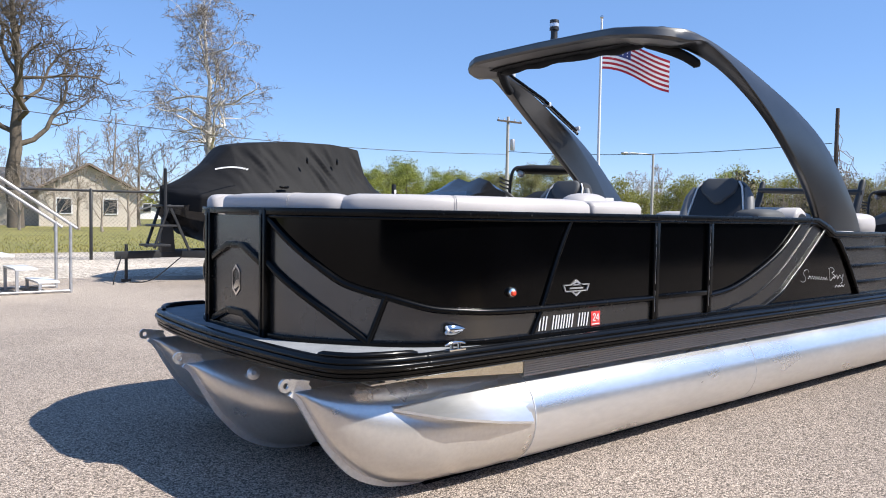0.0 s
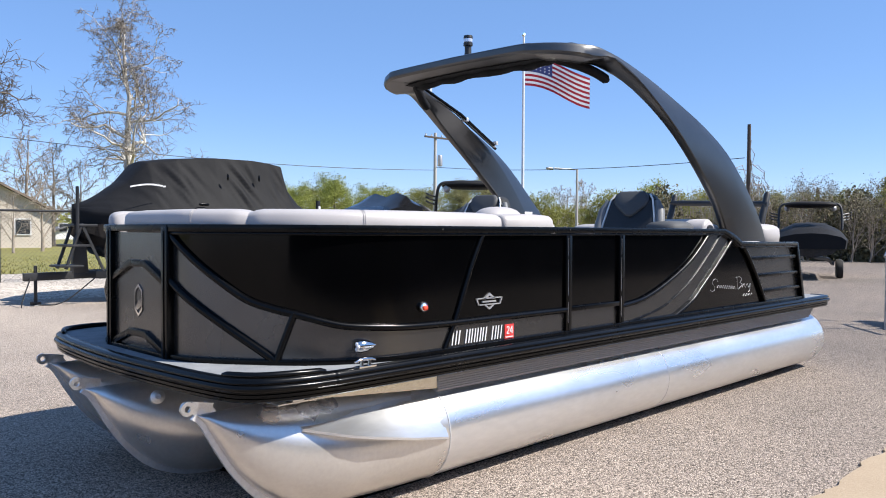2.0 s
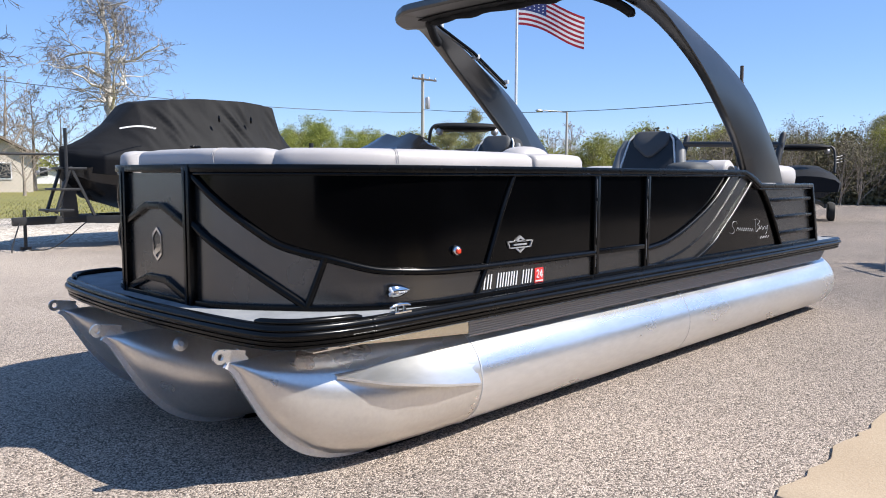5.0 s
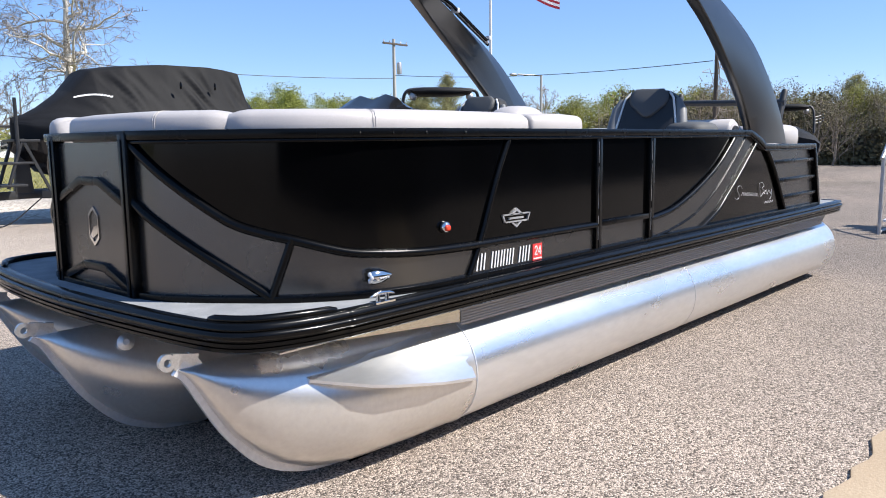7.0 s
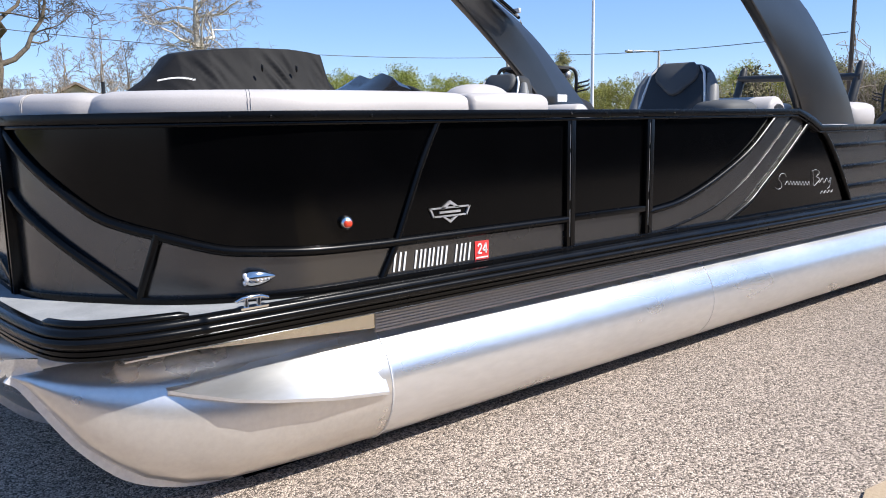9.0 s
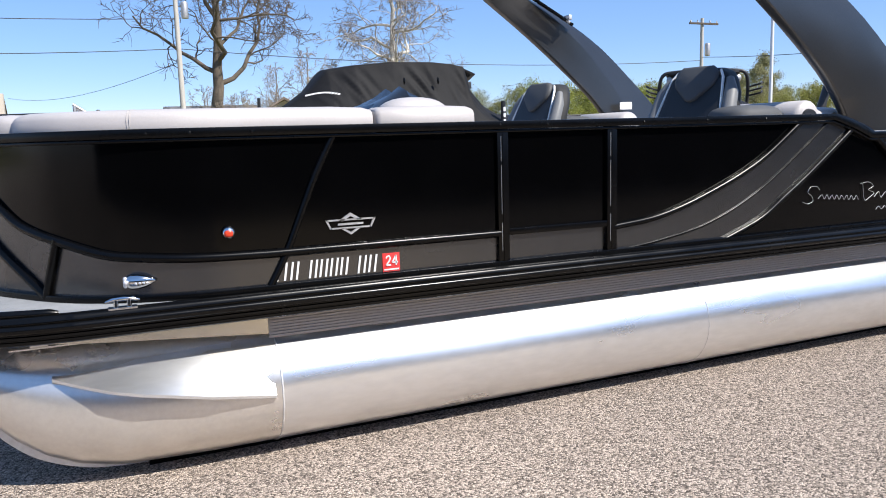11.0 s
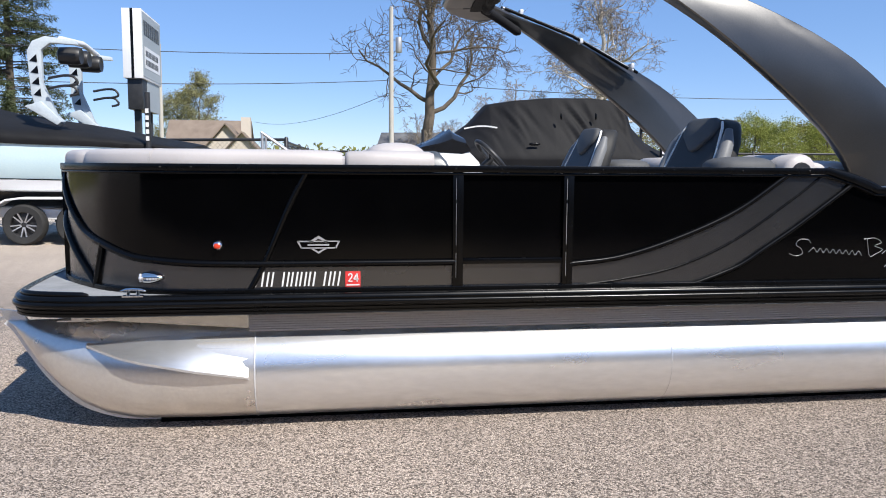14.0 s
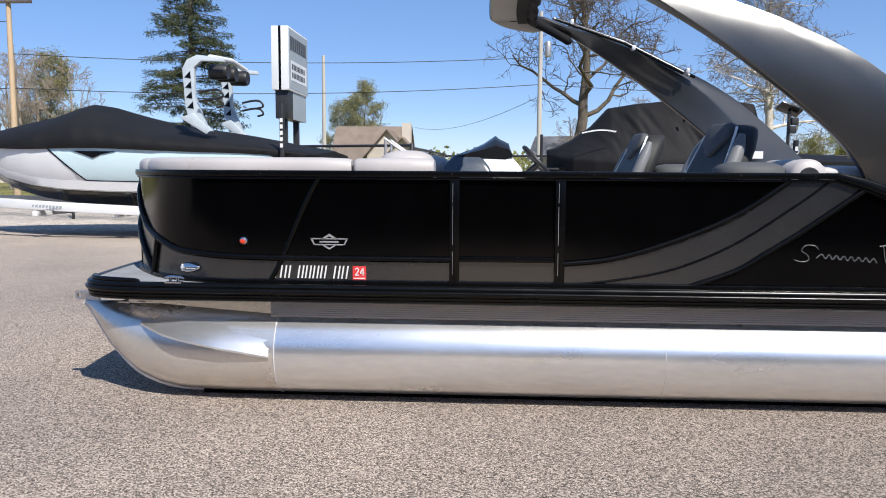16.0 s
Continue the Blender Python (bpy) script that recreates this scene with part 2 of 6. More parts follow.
M_THICKET = mat("dense_dry_thicket", (0.095, 0.085, 0.045), (0.155, 0.138, 0.072), 0.95, scale=0.5, fine=8)
M_BUD = mat("grey_olive_buds", (0.24, 0.235, 0.115), (0.33, 0.315, 0.165), 0.85, scale=0.8, fine=12)
M_NEEDLE = mat("spruce_needles", (0.028, 0.042, 0.016), (0.065, 0.080, 0.030), 0.8, scale=0.8, fine=14)
for leaf in (M_LEAF, M_LEAFB, M_BUD):
    leafy(leaf)
M_SIDING = mat("tan_siding", (0.46, 0.41, 0.35), (0.54, 0.48, 0.41), 0.8, scale=1, fine=20)
M_ROOF = mat("brown_shingles", (0.15, 0.115, 0.09), (0.22, 0.175, 0.14), 0.95, scale=1.2, fine=14, bump=0.4)
M_ROOFG = mat("grey_shingles", (0.10, 0.10, 0.105), (0.16, 0.16, 0.165), 0.95, scale=1.2, fine=14, bump=0.4)
M_GLASS = mat("dark_window_glass", (0.02, 0.025, 0.03), (0.03, 0.035, 0.04), 0.08, fine=5)
M_RED = mat("red_flag_cloth", (0.32, 0.008, 0.022), (0.40, 0.014, 0.03), 0.8, fine=60)
M_BLUE = mat("navy_flag_cloth", (0.03, 0.04, 0.14), (0.04, 0.055, 0.18), 0.8, fine=60)
M_CLOTHW = mat("white_flag_cloth", (0.75, 0.74, 0.73), (0.82, 0.81, 0.80), 0.8, fine=60)
M_DECAL = mat("white_vinyl_decal", (0.62, 0.62, 0.62), (0.68, 0.68, 0.68), 0.4, fine=50)
M_REDDECAL = mat("red_decal", (0.55, 0.03, 0.03), (0.62, 0.05, 0.05), 0.4, fine=50)
M_LENSRED = mat("red_lens", (0.5, 0.03, 0.01), (0.6, 0.05, 0.02), 0.1, fine=20)
M_LENS = mat("clear_lens", (0.75, 0.75, 0.78), (0.85, 0.85, 0.88), 0.06, 0.6, fine=20)
M_SIGNGREY = mat("grey_sign_face", (0.27, 0.305, 0.33), (0.32, 0.355, 0.375), 0.5, scale=1, fine=30)
M_SIGNDARK = mat("dark_sign_lettering", (0.03, 0.035, 0.04), (0.05, 0.055, 0.06), 0.5, fine=30)
M_WALL = mat("brown_metal_siding", (0.05, 0.046, 0.042), (0.065, 0.06, 0.055), 0.7, scale=0.8, fine=20)
M_WIRE = mat("wire", (0.02, 0.02, 0.02), (0.03, 0.03, 0.03), 0.6)
M_TOWER = mat("grey_blue_cast_tower", (0.36, 0.41, 0.45), (0.46, 0.51, 0.54), 0.4, scale=3, fine=40)


# ---- geometry helpers ----
class Geo:
    """Vertices and faces that grow piece by piece."""

    def __init__(self):
        self.v, self.f = [], []

    def add(self, verts, faces):
        k = len(self.v)
        self.v += [tuple(p) for p in verts]
        self.f += [tuple(i + k for i in q) for q in faces]
        return self

    def box(self, x0, x1, y0, y1, z0, z1, m=None):
        c = [Vector((x, y, z)) for z in (z0, z1) for y in (y0, y1) for x in (x0, x1)]
        if m is not None:
            c = [m @ p for p in c]
        return self.add(c, [(0, 2, 3, 1), (4, 5, 7, 6), (0, 1, 5, 4), (2, 6, 7, 3), (0, 4, 6, 2), (1, 3, 7, 5)])

    def loft(self, rings, closed=True, caps=True):
        n, v, fs = len(rings[0]), [], []
        for r in rings:
            v += list(r)
        last = n if closed else n - 1
        for i in range(len(rings) - 1):
            for j in range(last):
                a, b = i * n + j, i * n + (j + 1) % n
                fs.append((a, b, b + n, a + n))
        if caps and closed:
            fs.append(tuple(reversed(range(n))))
            fs.append(tuple(range((len(rings) - 1) * n, len(rings) * n)))
        return self.add(v, fs)

    def tube(self, pts, r, n=8, caps=True, up=None):
        pts = [Vector(p) for p in pts]
        rs = r if isinstance(r, (list, tuple)) else [r] * len(pts)
        rings, ref = [], None
        for i, p in enumerate(pts):
            t = (pts[min(i + 1, len(pts) - 1)] - pts[max(i - 1, 0)]).normalized()
            if ref is None:
                ref = Vector((0, 0, 1)) if abs(t.z) < 0.9 else Vector((1, 0, 0))
            s = t.cross(ref).normalized()
            ref = s.cross(t).normalized()
            rings.append([p + rs[i] * (math.cos(2 * math.pi * k / n) * s + math.sin(2 * math.pi * k / n) * ref) for k in range(n)])
        return self.loft(rings, True, caps)

    def bar(self, pts, across, w, h):
        """A rectangular bar along pts, w wide along the given direction (one or one each), h along the third."""
        pts = [Vector(p) for p in pts]
        rings = []
        for i, p in enumerate(pts):
            t = (pts[min(i + 1, len(pts) - 1)] - pts[max(i - 1, 0)]).normalized()
            a = Vector(across[i] if isinstance(across, list) else across)
            a = (a - a.dot(t) * t).normalized()
            b = t.cross(a)
            rings.append([p + a * sx * w / 2 + b * sy * h / 2 for sx, sy in ((-1, -1), (1, -1), (1, 1), (-1, 1))])
        return self.loft(rings)

    def prism(self, poly, way):
        """A flat polygon (3D points) pushed along way."""
        n = len(poly)
        a = [Vector(p) for p in poly]
        b = [p + Vector(way) for p in a]
        return self.add(a + b, [tuple(range(n)), tuple(reversed(range(n, 2 * n)))] + [(i, i + n, (i + 1) % n + n, (i + 1) % n) for i in range(n)])

    def lathe(self, prof, n=24, m=None, caps=True):
        """Turns (radius, height) pairs round z."""
        rings = [[Vector((r * math.cos(2 * math.pi * k / n), r * math.sin(2 * math.pi * k / n), z)) for k in range(n)] for r, z in prof]
        if m is not None:
            rings = [[m @ p for p in q] for q in rings]
        return self.loft(rings, True, caps)

    def blob(self, c, size, nu=16, nv=10, power=2.5, m=None):
        """A soft cushion-like superellipsoid."""
        rings = []
        for i in range(nv + 1):
            ph = -math.pi / 2 + math.pi * (i + 0.02 * (i == 0) - 0.02 * (i == nv)) / nv
            cp, sp = math.cos(ph), math.sin(ph)
            ring = []
            for j in range(nu):
                th = 2 * math.pi * j / nu
                ct, st = math.cos(th), math.sin(th)
                e = 2 / power
                q = Vector((math.copysign(abs(cp) ** e * abs(ct) ** e, ct) * size[0], math.copysign(abs(cp) ** e * abs(st) ** e, st) * size[1], math.copysign(abs(sp) ** e, sp) * size[2]))
                if m is not None:
                    q = m @ q
                ring.append(q + Vector(c))
            rings.append(ring)
        return self.loft(rings)

    def to_mesh(self, name, bevel=0.0, segments=2, smooth=35):
        me = bpy.data.meshes.new(name)
        me.from_pydata(self.v, [], self.f)
        bm = bmesh.new()
        bm.from_mesh(me)
        bmesh.ops.recalc_face_normals(bm, faces=bm.faces[:])
        if bevel:
            edges = [e for e in bm.edges if len(e.link_faces) == 2 and e.calc_face_angle(0) > 0.6]
            bmesh.ops.bevel(bm, geom=edges, offset=bevel, segments=segments, profile=0.6, affect="EDGES", clamp_overlap=True)
        bm.to_mesh(me)
        bm.free()
        if smooth:
            for q in me.polygons:
                q.use_smooth = True
            me.set_sharp_from_angle(angle=radians(smooth))
        return me


def raw_mesh(name, geo, smooth=False):
    me = bpy.data.meshes.new(name)
    me.from_pydata(geo.v, [], geo.f)
    if smooth:
        for q in me.polygons:
            q.use_smooth = True
    return me


BASE = {}


def thing(name, base, label, category, group="", kind=""):
    ob = new(name)
    ob.empty_display_size = 0.2
    ob.location = base
    BASE[ob] = Vector(base)
    return tagged(ob, label, category, group, kind)


def part(name, geo, material, parent=None, label="", bevel=0.0, segments=2, smooth=35, raw=False, tags=None):
    me = raw_mesh(name, geo, bool(smooth)) if raw else geo.to_mesh(name, bevel, segments, smooth)
    me.materials.append(material)
    ob = new(name, me)
    if parent is not None:
        ob.parent = parent
        if parent in BASE:
            ob.matrix_parent_inverse = Matrix.Translation(-BASE[parent])
    if label:
        ob["label"] = label
    if tags:
        tagged(ob, *tags)
    return ob


def spline(pts, per=8):
    """Catmull-Rom through the points."""
    p = [Vector(q) for q in pts]
    p = [2 * p[0] - p[1]] + p + [2 * p[-1] - p[-2]]
    out = []
    for i in range(1, len(p) - 2):
        for k in range(per):
            t = k / per
            out.append(0.5 * (2 * p[i] + (p[i + 1] - p[i - 1]) * t + (2 * p[i - 1] - 5 * p[i] + 4 * p[i + 1] - p[i + 2]) * t * t + (3 * p[i] - p[i - 1] - 3 * p[i + 1] + p[i + 2]) * t ** 3))
    out.append(p[-2])
    return out


def lerp_table(tab, x):
    for (a, u), (b, w) in zip(tab, tab[1:]):
        if x <= b:
            k = min(max((x - a) / (b - a), 0), 1)
            return u + (w - u) * k
    return tab[-1][1]


def ground_z(x, y):
    return 0.0


# ---- ground ----
def grid_ground():
    g = Geo()
    xs = [-900, -300, -120, -60, -40, -30] + list(range(-24, 41, 2)) + [48, 60, 90, 140, 300, 900]
    ys = [-900, -300, -100, -40, -20, -10] + [-6 + i for i in range(0, 30)] + [26, 30, 40, 60, 100, 200, 400, 900]
    v = [(x, y, ground_z(x, y)) for y in ys for x in xs]
    n = len(xs)
    f = [(j * n + i, j * n + i + 1, (j + 1) * n + i + 1, (j + 1) * n + i) for j in range(len(ys) - 1) for i in range(n - 1)]
    g.add(v, f)
    return g


lot = part("ground", grid_ground(), M_LOT, tags=("tan and grey exposed aggregate boat lot", "ground", "", "structure"), raw=True, smooth=35)

# ---- the pontoon boat ----
MID = 1.137                      # centre line of the boat
RAIL, FOOT = 1.375, 0.728        # fence top and bottom
boat = thing("pontoon_boat", (1.8, MID, 0), "black and graphite pontoon boat with aluminium tubes, resting on the lot", "boat")


def flip(p):
    return Vector((p[0], 2 * MID - p[1], p[2]))


# tubes
TUBE_R = 0.286
LIFT = 0.028                      # tubes stand on keel rails
NOSE = [(-1.60, 0.572), (-1.56, 0.535), (-1.48, 0.40), (-1.40, 0.28), (-1.27, 0.145), (-1.12, 0.070), (-0.95, 0.036), (-0.65, LIFT), (-0.33, LIFT)]
HALF = [(-1.60, 0.012), (-1.54, 0.045), (-1.44, 0.092), (-1.34, 0.135), (-1.16, 0.20), (-0.93, 0.252), (-0.65, 0.28), (-0.33, TUBE_R)]


def tube_ring(x, half, low, top, cy, n=40):
    zc, hz = (low + top) / 2, (top - low) / 2
    return [Vector((x, cy + half * math.sin(2 * math.pi * k / n), zc - hz * math.cos(2 * math.pi * k / n))) for k in range(n)]


def build_tube(cy, shift):
    body = Geo()
    rings = [tube_ring(x, TUBE_R, LIFT, 2 * TUBE_R, cy) for x in (-0.33 - shift, 0.9, 2.15, 3.4, 4.6, 5.02)]
    rings += [tube_ring(5.02 + 0.16 * math.sin(a), TUBE_R * math.cos(a) ** 0.6, TUBE_R + LIFT - TUBE_R * math.cos(a) ** 0.6, TUBE_R + TUBE_R * math.cos(a) ** 0.6, cy) for a in (0.35, 0.7, 1.0, 1.25, 1.42)]
    body.loft(rings)
    tube = part("pontoon_tube", body, M_ALU, boat, "brushed aluminium pontoon tube", smooth=50)
    nose = Geo()
    xs = [-1.597, -1.585, -1.555, -1.51, -1.46, -1.40, -1.32, -1.22, -1.1, -0.95, -0.8, -0.6, -0.45, -0.33]
    nose.loft([tube_ring(x - shift, lerp_table(HALF, x), lerp_table(NOSE, x), 2 * TUBE_R, cy) for x in xs])
    part("nose_cone", nose, M_ALU_NOSE, tube, "folded aluminium nose cone", smooth=60)
    keel = Geo()
    line = [Vector((x - shift, cy, z)) for x, z in NOSE[:-1]]
    line = spline(line, 5)
    inner = [p + Vector((0.05, 0, 0.05)) for p in line]
    keel.loft([[p + Vector((-0.017, -0.009, -0.017)), p + Vector((-0.017, 0.009, -0.017)), q + Vector((0, 0.006, 0)), q + Vector((0, -0.006, 0))] for p, q in zip(line, inner)])
    part("keel_seam", keel, M_SATIN, tube, "bright welded keel flange")
    rail = Geo()
    rail.box(-0.85 - shift, 4.95, cy - 0.016, cy + 0.016, 0.0, LIFT + 0.004)
    part("keel_rail", rail, M_TRIM, tube, "dark keel rail on the ground")
    for x in (-0.33 - shift, 1.93):
        weld = Geo()
        weld.tube([(x, cy + (TUBE_R + 0.001) * math.sin(a), TUBE_R + LIFT / 2 - (TUBE_R - LIFT / 2 + 0.001) * math.cos(a)) for a in [2 * math.pi * k / 40 for k in range(41)]], 0.004 if x < 0 else 0.0015, 6)
        part("weld_seam", weld, M_SATIN, tube, "rough weld bead")
    eye = Geo()
    ring_o = [(0.031 * math.cos(a), 0.031 * math.sin(a)) for a in [2 * math.pi * k / 20 for k in range(20)]]
    ring_i = [(0.014 * math.cos(a), 0.014 * math.sin(a)) for a in [2 * math.pi * k / 20 for k in range(20)]]
    ex, ez = -1.634 - shift, 0.602
    rings = []
    for (r, y) in ((ring_o, -0.008), (ring_o, 0.008), (ring_i, 0.008), (ring_i, -0.008)):
        rings.append([Vector((ex + a, cy + y, ez + b)) for a, b in r])
    eye.loft(rings + [rings[0]], True, False)
    eye.prism([(ex + 0.024, cy - 0.007, ez - 0.028), (ex + 0.09, cy - 0.007, ez - 0.07), (ex + 0.12, cy - 0.007, ez + 0.01), (ex + 0.022, cy - 0.007, ez + 0.028)], (0, 0.016, 0))
    part("bow_eye", eye, M_CAST, tube, "pale cast towing eye")
    return tube


def build_strake(tube, cy, side):
    g = Geo()
    rows = []
    for x, zu, zo, out, zl in ((-1.17, 0.474, 0.462, 0.012, 0.448), (-1.10, 0.476, 0.447, 0.048, 0.432), (-0.98, 0.486, 0.422, 0.092, 0.407), (-0.87, 0.504, 0.402, 0.104, 0.386), (-0.62, 0.545, 0.352, 0.072, 0.336), (-0.36, 0.5715, 0.302, 0.022, 0.286)):
        hw = lerp_table(HALF, x) * 0.985
        hz = (2 * TUBE_R - lerp_table(NOSE, x)) / 2
        zc = lerp_table(NOSE, x) + hz

        def on(z):
            k = max(1 - ((z - zc) / hz) ** 2, 0.0)
            return hw * math.sqrt(k)
        top = []
        for k in range(7):
            z = zu + (zo + 0.006 - zu) * k / 6
            top.append(Vector((x, cy - side * max(on(zu) + (on(zo) + out - on(zu)) * k / 6, on(z) + 0.003 * (k > 0)), z)))
        rows.append(top + [ Vector((x, cy - side * (on(zo) + out), zo - 0.006)), Vector((x, cy - side * on(zl), zl))])
    g.loft(rows)
    part("spray_strake", g, M_ALU, tube, "bright folded aluminium spray fin", smooth=20)


near_tube = build_tube(0.25, 0.0)
build_strake(near_tube, 0.25, 1)
mid_tube = build_tube(MID, 0.13)
far_tube = build_tube(2 * MID - 0.25, 0.0)
build_strake(far_tube, 2 * MID - 0.25, -1)
b = Geo()
b.lathe([(0.034, 0), (0.036, 0.012), (0.014, 0.02), (0.014, 0.03)], 14, pose(-1.41, MID - 0.13, 0.505, 78, 0, -22))
part("drain_plug", b, M_CAST, mid_tube, "round cast drain plug")

# deck and its edge
half_out = [(5.12, 0.12), (5.09, -0.01), (4.97, -0.05), (4.0, -0.055), (2.0, -0.055), (0.5, -0.055), (-0.9, -0.055), (-1.10, -0.05), (-1.25, -0.034), (-1.39, 0.01), (-1.47, 0.075), (-1.515, 0.19), (-1.55, 0.45), (-1.577, 0.85), (-1.585, MID)]
near_line = []
for q in spline([(x, y, 0) for x, y in half_out], 5):
    near_line.append(q)
OUTLINE = near_line + [flip(q) for q in reversed(near_line[:-1])]
deck = Geo()
deck.prism([(p.x, p.y, 0.677) for p in OUTLINE], (0, 0, 0.052))
part("deck", deck, M_DECK, boat, "grey woven vinyl deck", smooth=20)


def outward(i):
    a, b = OUTLINE[max(i - 1, 0)], OUTLINE[min(i + 1, len(OUTLINE) - 1)]
    t = (b - a).normalized()
    return Vector((t.y, -t.x, 0)) if (OUTLINE[i] - Vector((1.8, MID, 0))).dot(Vector((t.y, -t.x, 0))) > 0 else Vector((-t.y, t.x, 0))


rub = Geo()
prof = [(-0.03, 0.634), (0.004, 0.631), (0.01, 0.636), (0.01, 0.646), (0.004, 0.649), (0.004, 0.653), (0.014, 0.656), (0.014, 0.665), (0.006, 0.668), (0.006, 0.672), (0.024, 0.677), (0.029, 0.686), (0.029, 0.696), (0.024, 0.704), (0.01, 0.708), (0.01, 0.712), (0.018, 0.715), (0.016, 0.726), (0.008, 0.733), (-0.006, 0.736), (-0.03, 0.734)]
rub.loft([[OUTLINE[i] + outward(i) * o + Vector((0, 0, z)) for o, z in prof] for i in range(len(OUTLINE))], True, True)
part("rub_rail", rub, M_RUB, boat, "black vinyl rub rail round the deck edge", smooth=50)
for s in (0, 1):
    g = Geo()
    line = [q for q in spline([(-1.12, -0.03, 0.738), (-1.26, -0.016, 0.742), (-1.39, 0.03, 0.742), (-1.455, 0.09, 0.742), (-1.497, 0.2, 0.738)], 5)]
    line = [flip(q) for q in line] if s else line
    g.tube(line, [0.008] + [0.016] * (len(line) - 2) + [0.008], 10)
    part("corner_bumper", g, M_RUB, boat, "black moulded corner bumper", smooth=60)

# skirts under the deck edge
for s in (0, 1):
    g = Geo()
    y0 = 0.03
    zs = []
    for k in range(9):
        z = 0.638 - k * 0.0125
        zs += [(0.0, z), (0.0, z - 0.007), (0.005, z - 0.008), (0.005, z - 0.012)]
    g.loft([[Vector((x - (0.638 - z) * k, y0 + d, z)) for d, z in zs] for x, k in ((-0.36, 0), (4.98, 1.6))], False, False)
    if s:
        g.v = [tuple(flip(q)) for q in g.v]
    part("ribbed_skirt", g, M_SKIRT, boat, "dark ribbed side skirt", smooth=0)
    g = Geo()
    line = spline([(-0.36, 0.034, 0), (-0.8, 0.035, 0), (-1.05, 0.042, 0), (-1.25, 0.08, 0), (-1.36, 0.14, 0)], 5)
    low = [0.545 + 0.075 * (-0.36 - p.x) / 1.0 for p in line]
    g.loft([[p + Vector((0, 0, 0.64)), p + Vector((0, 0, z)), p + Vector((0.004, 0.006, z)), p + Vector((0.004, 0.006, 0.64))] for p, z in zip(line, low)])
    if s:
        g.v = [tuple(flip(q)) for q in g.v]
    part("bow_skirt", g, M_BOWSKIRT, boat, "bare aluminium bow skirt")
under = Geo()
for x in (-1.2, -0.7, -0.2, 0.4, 1.0, 1.6, 2.2, 2.8, 3.4, 4.0, 4.6):
    under.box(x - 0.03, x + 0.03, 0.06, 2 * MID - 0.06, 0.60, 0.676)
part("cross_member", under, M_ALU_NOSE, boat)
# Unseen sheet, added so the nose tops mirror bright metal, not dark decking.
part("under_deck_reflector", Geo().box(-1.30, 4.9, 0.07, 2 * MID - 0.07, 0.590, 0.596), M_ALU_NOSE, boat, "unseen aluminium sheet added below the deck to brighten nose reflections")

# fence line: straight side, rounded bow corner, ending at the bow gate
BOWLINE = spline([(-1.44, 0.80, 0), (-1.415, 0.68, 0), (-1.345, 0.54, 0), (-1.235, 0.385, 0), (-1.10, 0.225, 0), (-0.95, 0.115, 0), (-0.80, 0.05, 0), (-0.62, 0.008, 0), (-0.34, 0.0, 0)], 6)
SWEEP = [(-1.44, 1.345), (-1.416, 1.256), (-1.36, 1.158), (-1.262, 1.042), (-1.186, 0.997), (-1.105, 0.968), (-0.945, 0.915), (-0.80, 0.899), (-0.60, 0.887), (-0.34, 0.881)]
SWEEP_FINE = [(q.x, q.z) for q in spline([(x, 0, z) for x, z in SWEEP], 8)]


def fence_part(name, g, material, s, label="", bevel=0.0, smooth=35):
    if s:
        g.v = [tuple(flip(q)) for q in g.v]
    return part(name, g, material, boat, label, bevel, 2, smooth)


def sheet(line, lo, hi, thick=0.008, steps=1):
    """A thin upright panel along a plan line between two height rules."""
    g = Geo()
    rings = []
    for i, p in enumerate(line):
        t = (line[min(i + 1, len(line) - 1)] - line[max(i - 1, 0)]).normalized()
        nrm = Vector((t.y, -t.x, 0))
        if nrm.y > 0 and abs(nrm.y) > 0.05 or (abs(nrm.y) <= 0.05 and nrm.x > 0):
            nrm = -nrm
        a, b = lo(p), hi(p)
        rings.append([p + Vector((0, 0, a)), p + Vector((0, 0, b)), p - nrm * thick + Vector((0, 0, b)), p - nrm * thick + Vector((0, 0, a))])
    g.loft(rings)
    return g


def normals(line):
    out = []
    for i in range(len(line)):
        t = (line[min(i + 1, len(line) - 1)] - line[max(i - 1, 0)]).normalized()
        nrm = Vector((t.y, -t.x, 0))
        out.append(-nrm if (nrm.y > 0.02 or (abs(nrm.y) <= 0.02 and nrm.x > 0)) else nrm)
    return out


def on_line(line, x):
    """The point of the bow line at x."""
    for a, b in zip(line, line[1:]):
        if a.x <= x <= b.x:
            k = (x - a.x) / max(b.x - a.x, 1e-6)
            return a + (b - a) * k
    return line[0] if x < line[0].x else Vector((x, 0, 0))


ARC1 = [(1.335, 0.863), (1.626, 0.899), (1.955, 1.0), (2.289, 1.147), (2.58, 1.345)]
ARC2 = [(1.335, 0.741), (1.63, 0.774), (1.96, 0.842), (2.295, 0.989), (2.634, 1.218), (2.80, 1.345)]
ARC3 = [(2.03, 0.735), (2.302, 0.835), (2.471, 0.94), (2.642, 1.051), (2.814, 1.174), (3.0, 1.31)]
AFT = [(2.83, 1.375), (2.99, 1.335), (3.15, 1.27), (3.32, 1.14), (3.47, 0.98), (3.59, 0.83), (3.655, 0.735)]
TOPLINE = [(-0.34, RAIL), (2.82, RAIL), (2.985, 1.325), (3.13, 1.268), (4.33, 1.262)]

